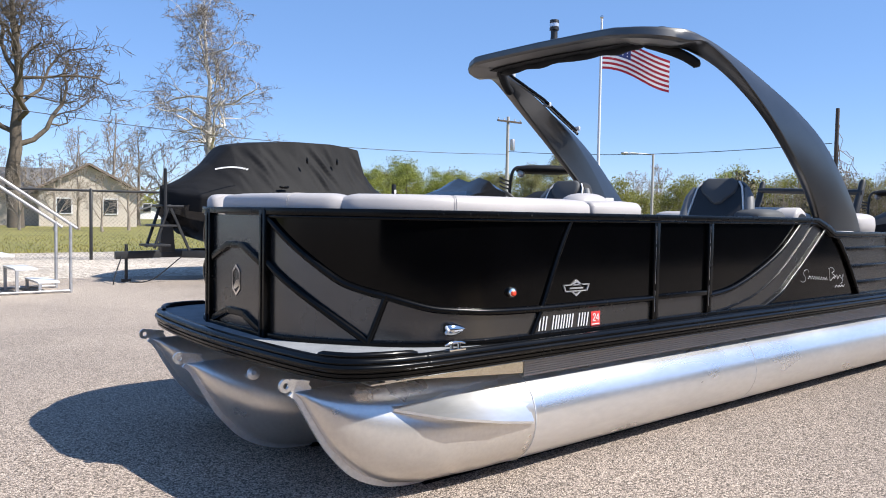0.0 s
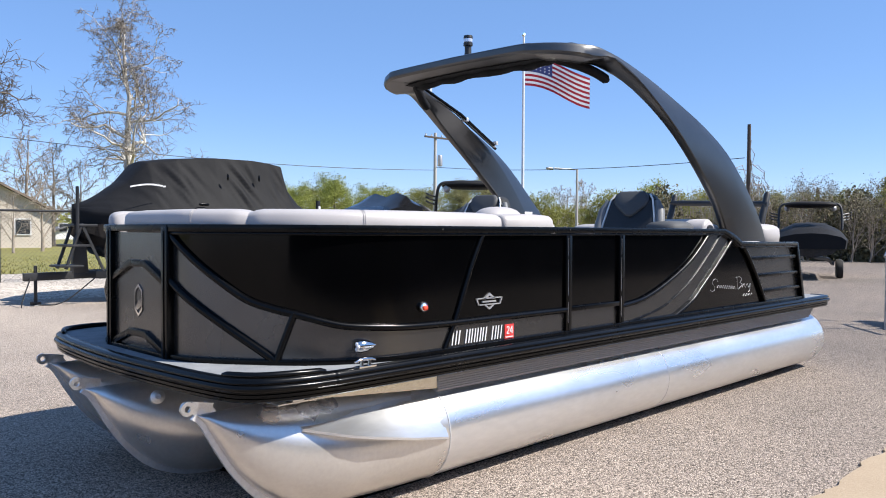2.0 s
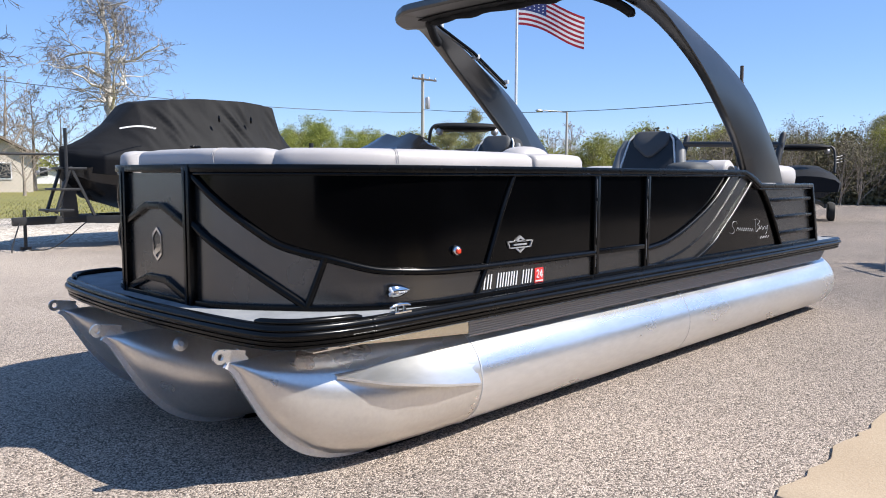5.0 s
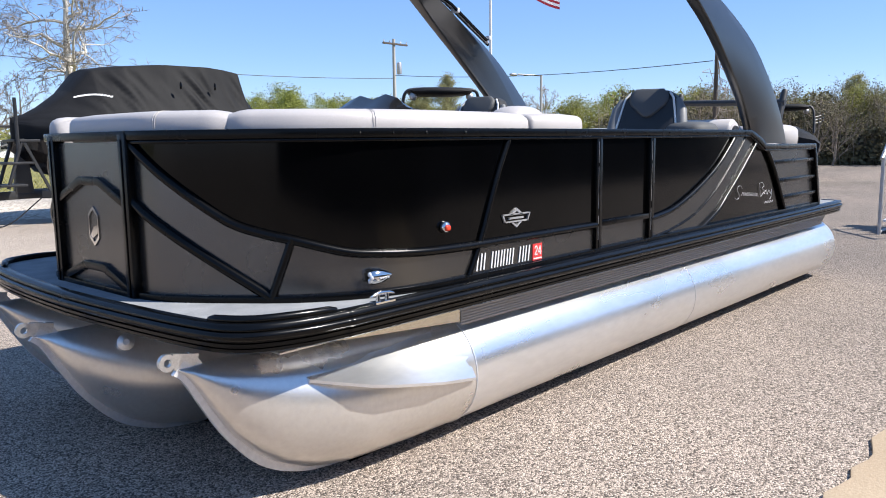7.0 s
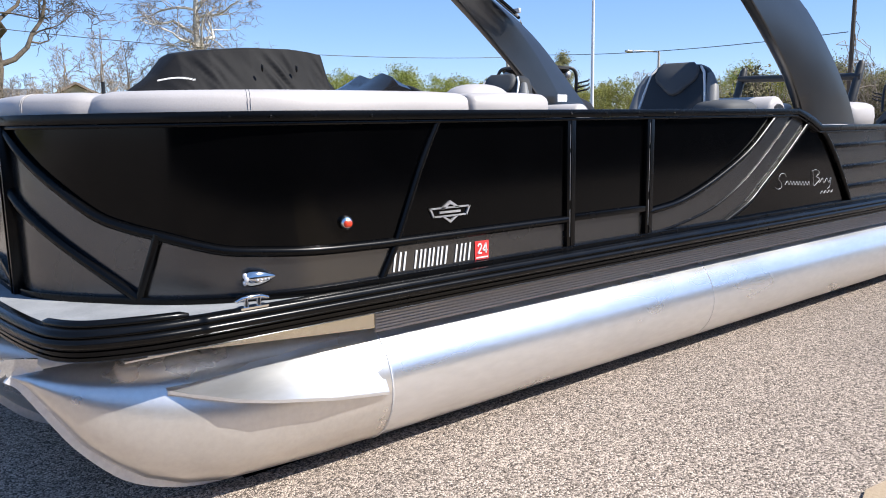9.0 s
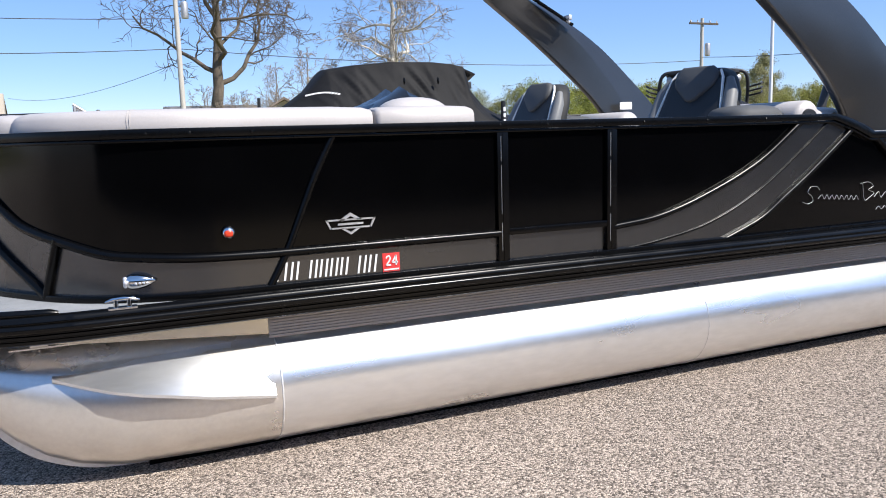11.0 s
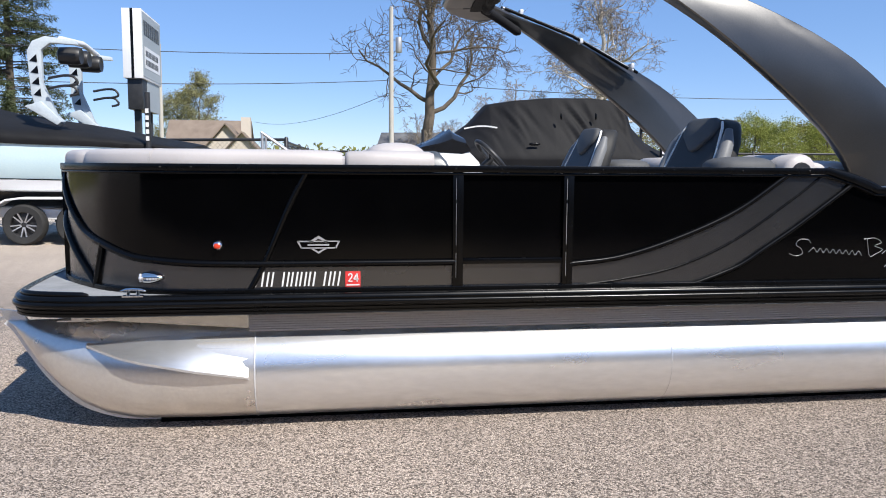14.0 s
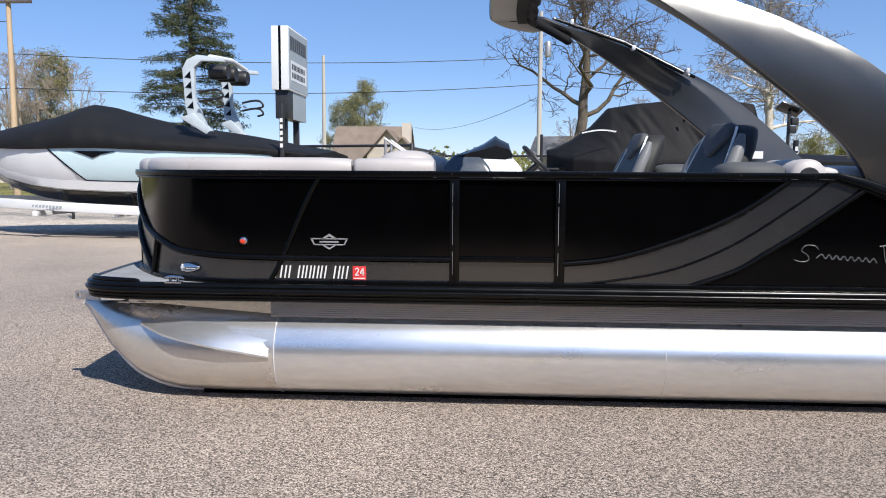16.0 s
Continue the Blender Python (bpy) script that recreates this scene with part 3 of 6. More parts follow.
for s in (0, 1):
    # panels
    full = BOWLINE + [Vector((x, 0, 0)) for x in (-0.1, 0.2, 0.45, 0.705)]
    fence_part("upper_panel", sheet(full, lambda p: lerp_table(SWEEP_FINE, p.x), lambda p: RAIL - 0.03), M_BLACK, s, "gloss black side panel")
    fence_part("lower_panel", sheet(full, lambda p: FOOT, lambda p: lerp_table(SWEEP_FINE, p.x)), M_GREY, s, "graphite lower side panel")
    fence_part("gate_panel", sheet([Vector((0.74, 0.004, 0)), Vector((1.30, 0.004, 0))], lambda p: 0.87, lambda p: RAIL - 0.03), M_BLACK, s, "gloss black gate panel")
    fence_part("gate_kick_panel", sheet([Vector((0.74, 0.004, 0)), Vector((1.30, 0.004, 0))], lambda p: FOOT + 0.02, lambda p: 0.87), M_GREY, s, "graphite lower gate panel")
    a1, a3 = spline([(x, 0, z) for x, z in ARC1], 6), spline([(x, 0, z) for x, z in ARC3], 6)
    g = Geo()
    g.prism([(x, 0.006, z) for x, z in [(1.34, RAIL - 0.03)] + [(p.x, p.z) for p in a1] + [(2.58, RAIL - 0.03)]], (0, 0.006, 0))
    fence_part("aft_upper_panel", g, M_BLACK, s, "gloss black side panel", smooth=0)
    g = Geo()
    g.prism([(p.x, 0.003, p.z) for p in a1] + [(2.84, 0.003, RAIL - 0.03)] + [(p.x, 0.003, p.z) for p in reversed(a3)] + [(2.03, 0.003, FOOT), (1.34, 0.003, FOOT)], (0, 0.006, 0))
    fence_part("sweep_panel", g, M_GREY, s, "graphite curved accent panel", smooth=0)
    aft = spline([(x, 0, z) for x, z in AFT], 6)
    g = Geo()
    g.prism([(p.x, 0.009, p.z) for p in a3] + [(p.x, 0.009, p.z) for p in aft[4:]] + [(3.655, 0.009, FOOT), (2.03, 0.009, FOOT)], (0, 0.006, 0))
    fence_part("logo_panel", g, M_BLACK, s, "gloss black aft panel", smooth=0)
    g = Geo()
    g.prism([(3.2, 0.013, 1.262)] + [(p.x, 0.013, p.z) for p in aft[12:]] + [(3.655, 0.013, FOOT), (4.51, 0.013, FOOT), (4.33, 0.013, 1.255)], (0, 0.006, 0))
    fence_part("engine_side_panel", g, M_GREY, s, "graphite stern side panel with ribs", smooth=0)
    # rails and ribs
    nb = normals(full)
    g = Geo()
    top = [p + Vector((0, 0, RAIL - 0.006)) + n * 0.004 for p, n in zip(full, nb)] + [Vector((x, -0.004, z - 0.006)) for x, z in TOPLINE[1:]]
    g.bar(top, [(n.x, n.y, 0) for n in nb] + [(0, -1, 0)] * (len(TOPLINE) - 1), 0.052, 0.036)
    g.bar([q - Vector((0, 0, 0.026)) for q in top], [(n.x, n.y, 0) for n in nb] + [(0, -1, 0)] * (len(TOPLINE) - 1), 0.034, 0.014)
    fence_part("top_rail", g, M_TRIM, s, "black anodised top rail", 0.005)
    g = Geo()
    foot = [p + Vector((0, 0, FOOT + 0.012)) + n * 0.006 for p, n in zip(full, nb)] + [Vector((x, -0.006, FOOT + 0.012)) for x in (1.3, 2.2, 3.6, 4.49)]
    g.bar(foot, [(n.x, n.y, 0) for n in nb] + [(0, -1, 0)] * 4, 0.034, 0.030)
    fence_part("bottom_rail", g, M_TRIM, s, "black bottom rail", 0.005)
    g = Geo()
    g.tube([p + Vector((0, 0, lerp_table(SWEEP_FINE, p.x))) + n * 0.006 for p, n in zip(full, nb)], 0.019, 8)
    fence_part("sweep_rib", g, M_TRIM, s, "black curved body rib", smooth=60)
    g = Geo()
    diag = []
    for k in range(13):
        u = k / 12
        x = -1.439 + 0.275 * u ** 1.25
        p = on_line(BOWLINE, x)
        i = min(range(len(BOWLINE)), key=lambda j: (BOWLINE[j] - p).length)
        diag.append((p, normals(BOWLINE)[i], u))
    total, acc = 0.0, [0.0]
    for a, b in zip(diag, diag[1:]):
        total += (b[0] - a[0]).length
        acc.append(total)
    g.tube([p + n * 0.008 + Vector((0, 0, 1.115 - (1.115 - FOOT - 0.02) * c / total)) for (p, n, u), c in zip(diag, acc)], 0.020, 8)
    fence_part("diagonal_rib", g, M_TRIM, s, "black diagonal body rib", smooth=60)
    p0, p1 = on_line(BOWLINE, -1.105), on_line(BOWLINE, -1.165)
    g = Geo()
    g.tube([p0 + Vector((-0.008, -0.008, 0.975)), p1 + Vector((-0.008, -0.008, FOOT + 0.01))], 0.016, 8)
    fence_part("short_rib", g, M_TRIM, s, "", smooth=60)
    g = Geo()
    g.tube(spline([(-0.058, -0.004, RAIL - 0.03), (-0.135, -0.004, 1.20), (-0.205, -0.004, 1.04), (-0.272, -0.004, 0.885), (-0.352, -0.004, FOOT + 0.01)], 4), 0.015, 8)
    fence_part("slanted_rib", g, M_TRIM, s, "", smooth=60)
    g = Geo()
    for x in (0.722, 1.32):
        g = Geo()
        g.box(x - 0.028, x + 0.028, -0.018, 0.02, FOOT - 0.005, RAIL - 0.01)
        g.box(x - 0.003, x + 0.003, -0.021, -0.016, FOOT, RAIL - 0.02)
        fence_part("gate_post", g, M_TRIM, s, "black gate post", 0.004)
        # Broken bright rods stand in for the sun's highlight along the post edge.
        g = Geo()
        for z0, z1 in ((0.80, 0.93), (0.97, 1.19), (1.21, 1.32)):
            g.tube([(x - 0.010, -0.0185, z0), (x - 0.010, -0.0185, z1)], 0.0012, 6)
        fence_part("post_glint", g, M_STEEL, s, "thin bright rod in place of the post's sun glint", smooth=60)
    g = Geo()
    g.bar([(0.75, -0.006, 0.885), (1.29, -0.006, 0.885)], (0, -1, 0), 0.024, 0.03)
    fence_part("gate_rail", g, M_TRIM, s, "", 0.005)
    for name, arc, r in (("arc_rib", ARC1, 0.017), ("thin_arc_rib", ARC2, 0.007), ("rear_arc_rib", ARC3, 0.016), ("stern_arc_rib", AFT, 0.020)):
        g = Geo()
        g.tube(spline([(x, -0.004 if r > 0.01 else 0.001, z) for x, z in arc], 7), r, 8)
        fence_part(name, g, M_TRIM, s, "black curved trim rib", smooth=60)
    for k, z in enumerate((1.135, 0.985, 0.845)):
        g = Geo()
        x0 = next(p.x for p in aft if p.z <= z)
        g.bar([(x0, -0.002, z), (4.46 - (z - 0.72) * 0.34, -0.002, z + 0.005)], (0, -1, 0), 0.03, 0.028)
        fence_part("stern_rib", g, M_TRIM, s, "", 0.006)
    g = Geo()
    g.bar([(4.335, 0.0, 1.262), (4.52, 0.0, FOOT)], (0, -1, 0), 0.05, 0.05)
    fence_part("stern_post", g, M_TRIM, s, "", 0.006)
    for x, y in [(p.x, p.y) for p in full[2::5]] + [(x, 0) for x in (0.95, 1.2, 1.5, 1.9, 2.3, 2.7)]:
        g = Geo()
        g.lathe([(0.006, 0), (0.006, 0.004), (0.003, 0.006)], 8, pose(x, y - 0.028, RAIL - 0.008, 90, 0, 0))
        fence_part("rail_screw", g, M_RUB, s)
    # docking light, cleat, navigation light
    g = Geo()
    p = on_line(BOWLINE, -0.832)
    back = BOWLINE[-1] - BOWLINE[-12]
    turn = math.degrees(math.atan2(back.y, back.x)) - 6
    shell = pose(p.x - 0.05, p.y - 0.004, 0.812, 0, 0, turn)
    g.loft([[shell @ Vector((u, -0.004 - r * 0.85 * max(math.sin(a), -0.25), r * math.cos(a))) for a in [2 * math.pi * k / 16 for k in range(16)]]
            for u, r in ((0.0, 0.012), (0.004, 0.026), (0.02, 0.031), (0.045, 0.030), (0.07, 0.024), (0.092, 0.014), (0.106, 0.005))])
    lightp = fence_part("docking_light", g, M_CHROME, s, "chrome teardrop docking light", smooth=60)
    for u, w, dz in ((-0.002, -0.016, 0.012), (-0.002, -0.016, -0.012), (0.0, -0.027, 0.0)):
        q = shell @ Vector((u, w, dz))
        g = Geo().blob(q, (0.0085, 0.0085, 0.0105), 12, 8, 2)
        if s:
            g.v = [tuple(flip(q)) for q in g.v]
        part("lens", g, M_LENS, lightp, "clear lens")
    for u in (0.038, 0.052, 0.066, 0.079):
        q = shell @ Vector((u, -0.008 - 0.85 * (0.031 - 0.0003 * (u - 0.02) / 0.001 * 0.72), -0.004))
        g = Geo().blob(q, (0.005, 0.004, 0.005), 8, 6, 2)
        if s:
            g.v = [tuple(flip(q)) for q in g.v]
        part("lamp_dot", g, M_LENS, lightp)
    g = Geo()
    g.tube([(-0.965, -0.045, 0.758), (-0.94, -0.045, 0.766), (-0.905, -0.045, 0.768), (-0.87, -0.045, 0.766), (-0.845, -0.045, 0.758)], [0.005, 0.008, 0.009, 0.008, 0.005], 10)
    g.box(-0.955, -0.855, -0.065, -0.025, 0.729, 0.738)
    for x in (-0.928, -0.882):
        g.lathe([(0.010, 0.735), (0.007, 0.766)], 10, Matrix.Translation((x, -0.046, 0)))
    fence_part("mooring_cleat", g, M_CHROME, s, "chrome mooring cleat", smooth=60)
    g = Geo()
    g.lathe([(0.026, 0), (0.026, 0.01), (0.022, 0.019), (0.013, 0.025), (0.004, 0.027)], 18, pose(-0.500, -0.001, 0.978, 90, 0, 0))
    nav = fence_part("navigation_light", g, M_CHROME, s, "chrome navigation light with red lens", smooth=60)
    g = Geo()
    g.blob((-0.502, -0.021, 0.976), (0.0175, 0.011, 0.014), 14, 8, 2.6)
    if s:
        g.v = [tuple(flip(q)) for q in g.v]
    part("lens", g, M_LENSRED, nav, "red lens")
    # registration bars, sticker
    g = Geo()
    x = -0.325
    for w in (0.051, 0.038, None, 0.038, 0.038, 0.038, 0.038, None, 0.041, 0.041):
        if w is None:
            x += 0.034
            continue
        z0, z1, tilt = 0.764, 0.838, 0.012
        for o in (0.0, w * 0.62):
            g = Geo()
            g.prism([(x + o, -0.004, z0), (x + o + 0.0085, -0.004, z0), (x + o + 0.0085 + tilt, -0.004, z1), (x + o + tilt, -0.004, z1)], (0, 0.003, 0))
            fence_part("registration_bar", g, M_DECAL, s, "plain white registration bar", smooth=0)
        x += w + 0.006
    g = Geo()
    g.prism([(0.135, -0.003, 0.758), (0.213, -0.003, 0.758), (0.213, -0.003, 0.838), (0.135, -0.003, 0.838)], (0, 0.002, 0))
    st = fence_part("sticker", g, M_REDDECAL, s, "red square sticker", smooth=0)
    g = Geo()
    two = [(0.150, 0.816), (0.155, 0.824), (0.164, 0.826), (0.170, 0.818), (0.166, 0.806), (0.150, 0.786)]
    for stroke in (two, [(0.150, 0.786), (0.172, 0.786)], [(0.196, 0.784), (0.196, 0.827)], [(0.196, 0.827), (0.178, 0.797)], [(0.178, 0.797), (0.204, 0.797)]):
        g.bar([(sx if not s else sx, -0.0045, sz) for sx, sz in stroke], (0, -1, 0), 0.002, 0.0065)
    g.box(0.14, 0.208, -0.005, -0.003, 0.764, 0.770)
    if s:
        g.v = [tuple(flip(q)) for q in g.v]
    part("sticker_print", g, M_DECAL, st)
    # badge: diamond with a winged bar
    g = Geo()
    for pts in ([(0, 0.046), (0.052, 0.014), (0.034, 0.012), (0, 0.032), (-0.034, 0.012), (-0.052, 0.014)], [(0, -0.046), (0.045, -0.018), (0.03, -0.018), (0, -0.036), (-0.03, -0.018), (-0.045, -0.018)],
                [(-0.11, 0.020), (0.11, 0.020), (0.10, 0.014), (-0.10, 0.014)], [(-0.09, -0.020), (0.09, -0.020), (0.086, -0.014), (-0.086, -0.014)], [(-0.11, 0.020), (-0.10, 0.020), (-0.082, -0.020), (-0.09, -0.020)], [(0.11, 0.020), (0.10, 0.020), (0.082, -0.020), (0.09, -0.020)],
                [(-0.055, 0.003), (0.055, 0.003), (0.053, -0.005), (-0.057, -0.005)]):
        g.prism([(a, -0.008, 0.978 + b) for a, b in pts], (0, 0.008, 0))
    bd = fence_part("model_badge", g, M_STEEL, s, "chrome diamond badge", smooth=0)
    # script emblem as a flowing line
    g = Geo()
    line = [(2.62, 0.905), (2.66, 0.893), (2.70, 0.905), (2.69, 0.935), (2.66, 0.955), (2.68, 0.985), (2.73, 0.985), (2.75, 0.965)]
    g.tube(spline([(x, -0.001, z) for x, z in line], 4), 0.0014, 6)
    wave = [(2.74, 0.915)]
    for k in range(8):
        wave += [(2.77 + k * 0.04, 0.938 - 0.003 * k), (2.79 + k * 0.04, 0.912 - 0.003 * k)]
    g.tube(spline([(x, -0.001, z) for x, z in wave], 4), 0.0014, 6)
    g.tube(spline([(x, -0.001, z) for x, z in [(3.10, 0.985), (3.12, 0.89), (3.16, 0.9), (3.2, 0.925), (3.15, 0.945), (3.19, 0.965), (3.15, 0.99), (3.08, 0.985)]], 4), 0.0014, 6)
    g.tube(spline([(x, -0.001, z) for x, z in [(3.2, 0.90), (3.24, 0.93), (3.26, 0.895), (3.3, 0.925), (3.33, 0.895), (3.36, 0.93), (3.35, 0.87), (3.32, 0.855)]], 4), 0.0014, 6)
    g.tube(spline([(3.22 + 0.025 * k, -0.001, 0.825 + 0.018 * (k % 2)) for k in range(8)], 3), 0.0014, 6)
    fence_part("script_emblem", g, M_STEEL, s, "chrome script emblem", smooth=60)

# bow gate
gate = Geo()
gate.box(-1.447, -1.439, 0.80, 2 * MID - 0.80, FOOT, RAIL - 0.03)
bow_gate = part("bow_gate_panel", gate, M_GREY, boat, "graphite bow gate panel")
for y in (0.805, 2 * MID - 0.805):
    g = Geo()
    g.box(-1.472, -1.42, y - 0.03, y + 0.03, FOOT - 0.005, RAIL)
    g.box(-1.477, -1.471, y - 0.003, y + 0.003, FOOT, RAIL - 0.02)
    part("bow_gate_post", g, M_TRIM, boat, "black bow gate post", 0.005)
g = Geo()
g.bar([(-1.445, 0.78, RAIL - 0.006), (-1.445, 2 * MID - 0.78, RAIL - 0.006)], (1, 0, 0), 0.052, 0.036)
part("bow_gate_top_rail", g, M_TRIM, boat, "", 0.006)
g = Geo()
g.bar([(-1.445, 0.78, FOOT + 0.008), (-1.445, 2 * MID - 0.78, FOOT + 0.008)], (1, 0, 0), 0.05, 0.03)
part("bow_gate_bottom_rail", g, M_TRIM, boat, "", 0.005)
for z, d in ((1.185, 0.085), (0.825, 0.075)):
    g = Geo()
    g.bar([(-1.452, 0.83, z - d), (-1.452, MID - 0.09, z), (-1.452, MID + 0.09, z), (-1.452, 2 * MID - 0.83, z - d)], (1, 0, 0), 0.028, 0.036)
    part("chevron_rib", g, M_TRIM, boat, "black chevron rib on bow gate", 0.006)
g = Geo()
hexo = [(0, 0.085), (0.045, 0.05), (0.045, -0.05), (0, -0.085), (-0.045, -0.05), (-0.045, 0.05)]
rings = []
for k, x in ((1.0, -1.443), (1.0, -1.452), (0.82, -1.452), (0.82, -1.443)):
    rings.append([Vector((x, MID + a * k, 0.995 + b * k)) for a, b in hexo])
g.loft(rings + [rings[0]], True, False)
g.prism([(-1.443, MID - 0.04, 1.0), (-1.443, MID + 0.0, 0.995), (-1.443, MID + 0.036, 0.955), (-1.443, MID + 0.03, 0.935), (-1.443, MID - 0.03, 0.965)], (-0.008, 0, 0))
part("bow_badge", g, M_CHROME, bow_gate, "chrome hexagonal badge", smooth=0)


# seat backs round the bow, one cushion after another
def cushion(line, name, inset=0.0, top=1.462, width=0.21, low=1.375):
    nrm = normals(line)
    g = Geo()
    rings = []
    m = len(line)
    for i, (p, n) in enumerate(zip(line, nrm)):
        e = min(i, m - 1 - i)
        k = 1.0 if e > 1 else (0.93 if e == 1 else 0.80)
        o = p - n * (0.5 * width - 0.004 + inset)
        ring = []
        for j in range(18):
            a = 2 * math.pi * j / 18
            c, s2 = math.cos(a), math.sin(a)
            u = math.copysign(abs(c) ** 0.55, c) * 0.5 * width * k
            w = math.copysign(abs(s2) ** 0.6, s2) * 0.5 * (top - low + 0.05) * k
            ring.append(o + n * u + Vector((0, 0, (top + low - 0.05) / 2 + w)))
        rings.append(ring)
    g.loft(rings)
    return g


seat_line = BOWLINE[1:] + [Vector((x, 0, 0)) for x in (-0.2, -0.05, 0.09, 0.125)]
c1, c2 = seat_line[:17], seat_line[16:]
mid_line = [Vector((x, 0, 0)) for x in (0.14, 0.16, 0.3, 0.45, 0.575, 0.6)]
over_gate = [Vector((-1.44, y, 0)) for y in (1.37, 1.34, 1.20, 1.03, 0.88)]
for s in (0, 1):
    for ln in (c1 if s else over_gate + c1, c2, mid_line):
        g = cushion(ln, "seat_back")
        if s:
            g.v = [tuple(flip(q)) for q in g.v]
        back = part("seat_back_cushion", g, M_CREAM, boat, "cream vinyl seat back cushion", smooth=60)
        for k in ((len(ln) // 2,) if len(ln) > 8 else ()):
            nk = normals(ln)[k]
            for off in (-0.005, 0.005):
                t = Vector((-nk.y, nk.x, 0)) * off
                o = ln[k] + t - nk * 0.101
                g = Geo()
                g.tube([o + nk * math.copysign(abs(math.cos(a)) ** 0.55, math.cos(a)) * 0.1065 + Vector((0, 0, 1.3935 + math.copysign(abs(math.sin(a)) ** 0.6, math.sin(a)) * 0.0690)) for a in [math.pi * j / 14 for j in range(15)]], 0.0011, 5)
                if s:
                    g.v = [tuple(flip(q)) for q in g.v]
                part("stitched_seam", g, M_VSEAM, back, "pale stitched seam", smooth=60)
    g = Geo()
    g.blob((0.42, 0.30, 1.425), (0.17, 0.12, 0.085), 18, 12, 2.4)
    if s:
        g.v = [tuple(flip(q)) for q in g.v]
    part("head_bolster", g, M_CREAM, boat, "cream headrest bolster", smooth=60)
for s in (0, 1):
    g = Geo()
    g.box(-0.85, 0.58, 0.24, 0.72, 0.74, 1.10)
    if s:
        g.v = [tuple(flip(q)) for q in g.v]
    part("lounge_base", g, M_CREAM, boat, "cream bow lounge seat", 0.05, 3)


# captain's chairs
def captain_chair(x, y, turn, size):
    m = pose(x, y, 0.71, 0, 0, turn) @ Matrix.Scale(size, 4)
    ch = part("chair_backrest", Geo().loft([[m @ Vector((px + lean, py, z)) for px, py in ((-0.07, -w), (-0.09, -w * 0.6), (-0.09, w * 0.6), (-0.07, w), (0.03, w * 1.02), (0.08, w * 0.8), (0.08, -w * 0.8), (0.03, -w * 1.02))]
                                              for z, w, lean in ((0.42, 0.25, -0.06), (0.55, 0.27, 0.0), (0.70, 0.265, 0.07), (0.82, 0.24, 0.125), (0.89, 0.205, 0.155), (0.935, 0.17, 0.175), (0.965, 0.12, 0.185))]), M_CHAR, boat, "charcoal and navy captain's chair back", 0.03, 3)

    def pad(outline, proud, deep=0.03):
        """A cushion lying on the leaning face of the backrest."""
        g = Geo()
        face = [Vector((-0.148 + (z - 0.42) * 0.46, yy, z)) for yy, z in outline]
        mid = sum(face, Vector()) / len(face)
        rings = []
        for k, push in ((1.0, -deep), (1.0, proud * 0.45), (0.95, proud * 0.85), (0.82, proud)):
            rings.append([m @ (mid + (q - mid) * k + Vector((-push, 0, push * 0.4))) for q in face])
        g.loft(rings)
        return g

    part("backrest_inlay", pad([(-0.13, 0.43), (0.13, 0.43), (0.20, 0.50), (0.205, 0.66), (0.185, 0.80), (0.175, 0.90), (-0.175, 0.90), (-0.185, 0.80), (-0.205, 0.66), (-0.20, 0.50)], 0.008), M_NAVY, ch, "navy quilted inlay", smooth=20)
    part("headrest", pad([(0.0, 0.765), (0.035, 0.775), (0.085, 0.82), (0.125, 0.855), (0.14, 0.89), (0.135, 0.94), (0.10, 0.972), (-0.10, 0.972), (-0.135, 0.94), (-0.14, 0.89), (-0.125, 0.855), (-0.085, 0.82), (-0.035, 0.775)], 0.030), M_VGREY, ch, "grey padded headrest with pointed lower edge", smooth=50)
    part("lumbar_pad", pad([(-0.125, 0.43), (0.125, 0.43), (0.115, 0.51), (0.08, 0.575), (0.04, 0.605), (-0.04, 0.605), (-0.08, 0.575), (-0.115, 0.51)], 0.022), M_VGREY, ch, "grey arched lumbar pad", smooth=50)
    for sy in (-1, 1):
        g = Geo()
        g.tube([m @ Vector((lean - 0.09, sy * w * 0.83, z)) for z, w, lean in ((0.44, 0.252, -0.05), (0.55, 0.268, 0.0), (0.70, 0.255, 0.07), (0.82, 0.228, 0.125), (0.91, 0.205, 0.165), (0.95, 0.17, 0.19))], 0.0085 * size, 6)
        part("piping", g, M_WHITEV, ch, "white piping", smooth=60)
        g = Geo()
        g.tube([m @ Vector((lean - 0.06, sy * w * 0.93, z)) for z, w, lean in ((0.43, 0.25, -0.05), (0.50, 0.262, -0.02), (0.60, 0.27, 0.03), (0.70, 0.262, 0.07), (0.82, 0.245, 0.125), (0.90, 0.215, 0.16))], [0.025 * size, 0.042 * size, 0.045 * size, 0.044 * size, 0.04 * size, 0.022 * size], 10)
        part("side_bolster", g, M_SIDEV, ch, "pale grey side bolster", smooth=60)
    g = Geo()
    g.blob(m @ Vector((-0.25, 0, 0.42)), (0.27 * size, 0.26 * size, 0.08 * size), 18, 10, 4, Matrix.Rotation(radians(turn), 4, "Z"))
    part("chair_seat", g, M_CREAM, boat, "cream captain's chair seat", smooth=60)
    g = Geo()
    g.lathe([(0.16, 0), (0.15, 0.02), (0.05, 0.05), (0.045, 0.36)], 16, Matrix.Translation(m.translation) @ Matrix.Scale(size, 4))
    part("chair_pedestal", g, M_BLKSTEEL, boat, "", smooth=40)


captain_chair(2.27, 0.52, 14, 1.0)
captain_chair(2.02, 1.90, 8, 1.0)


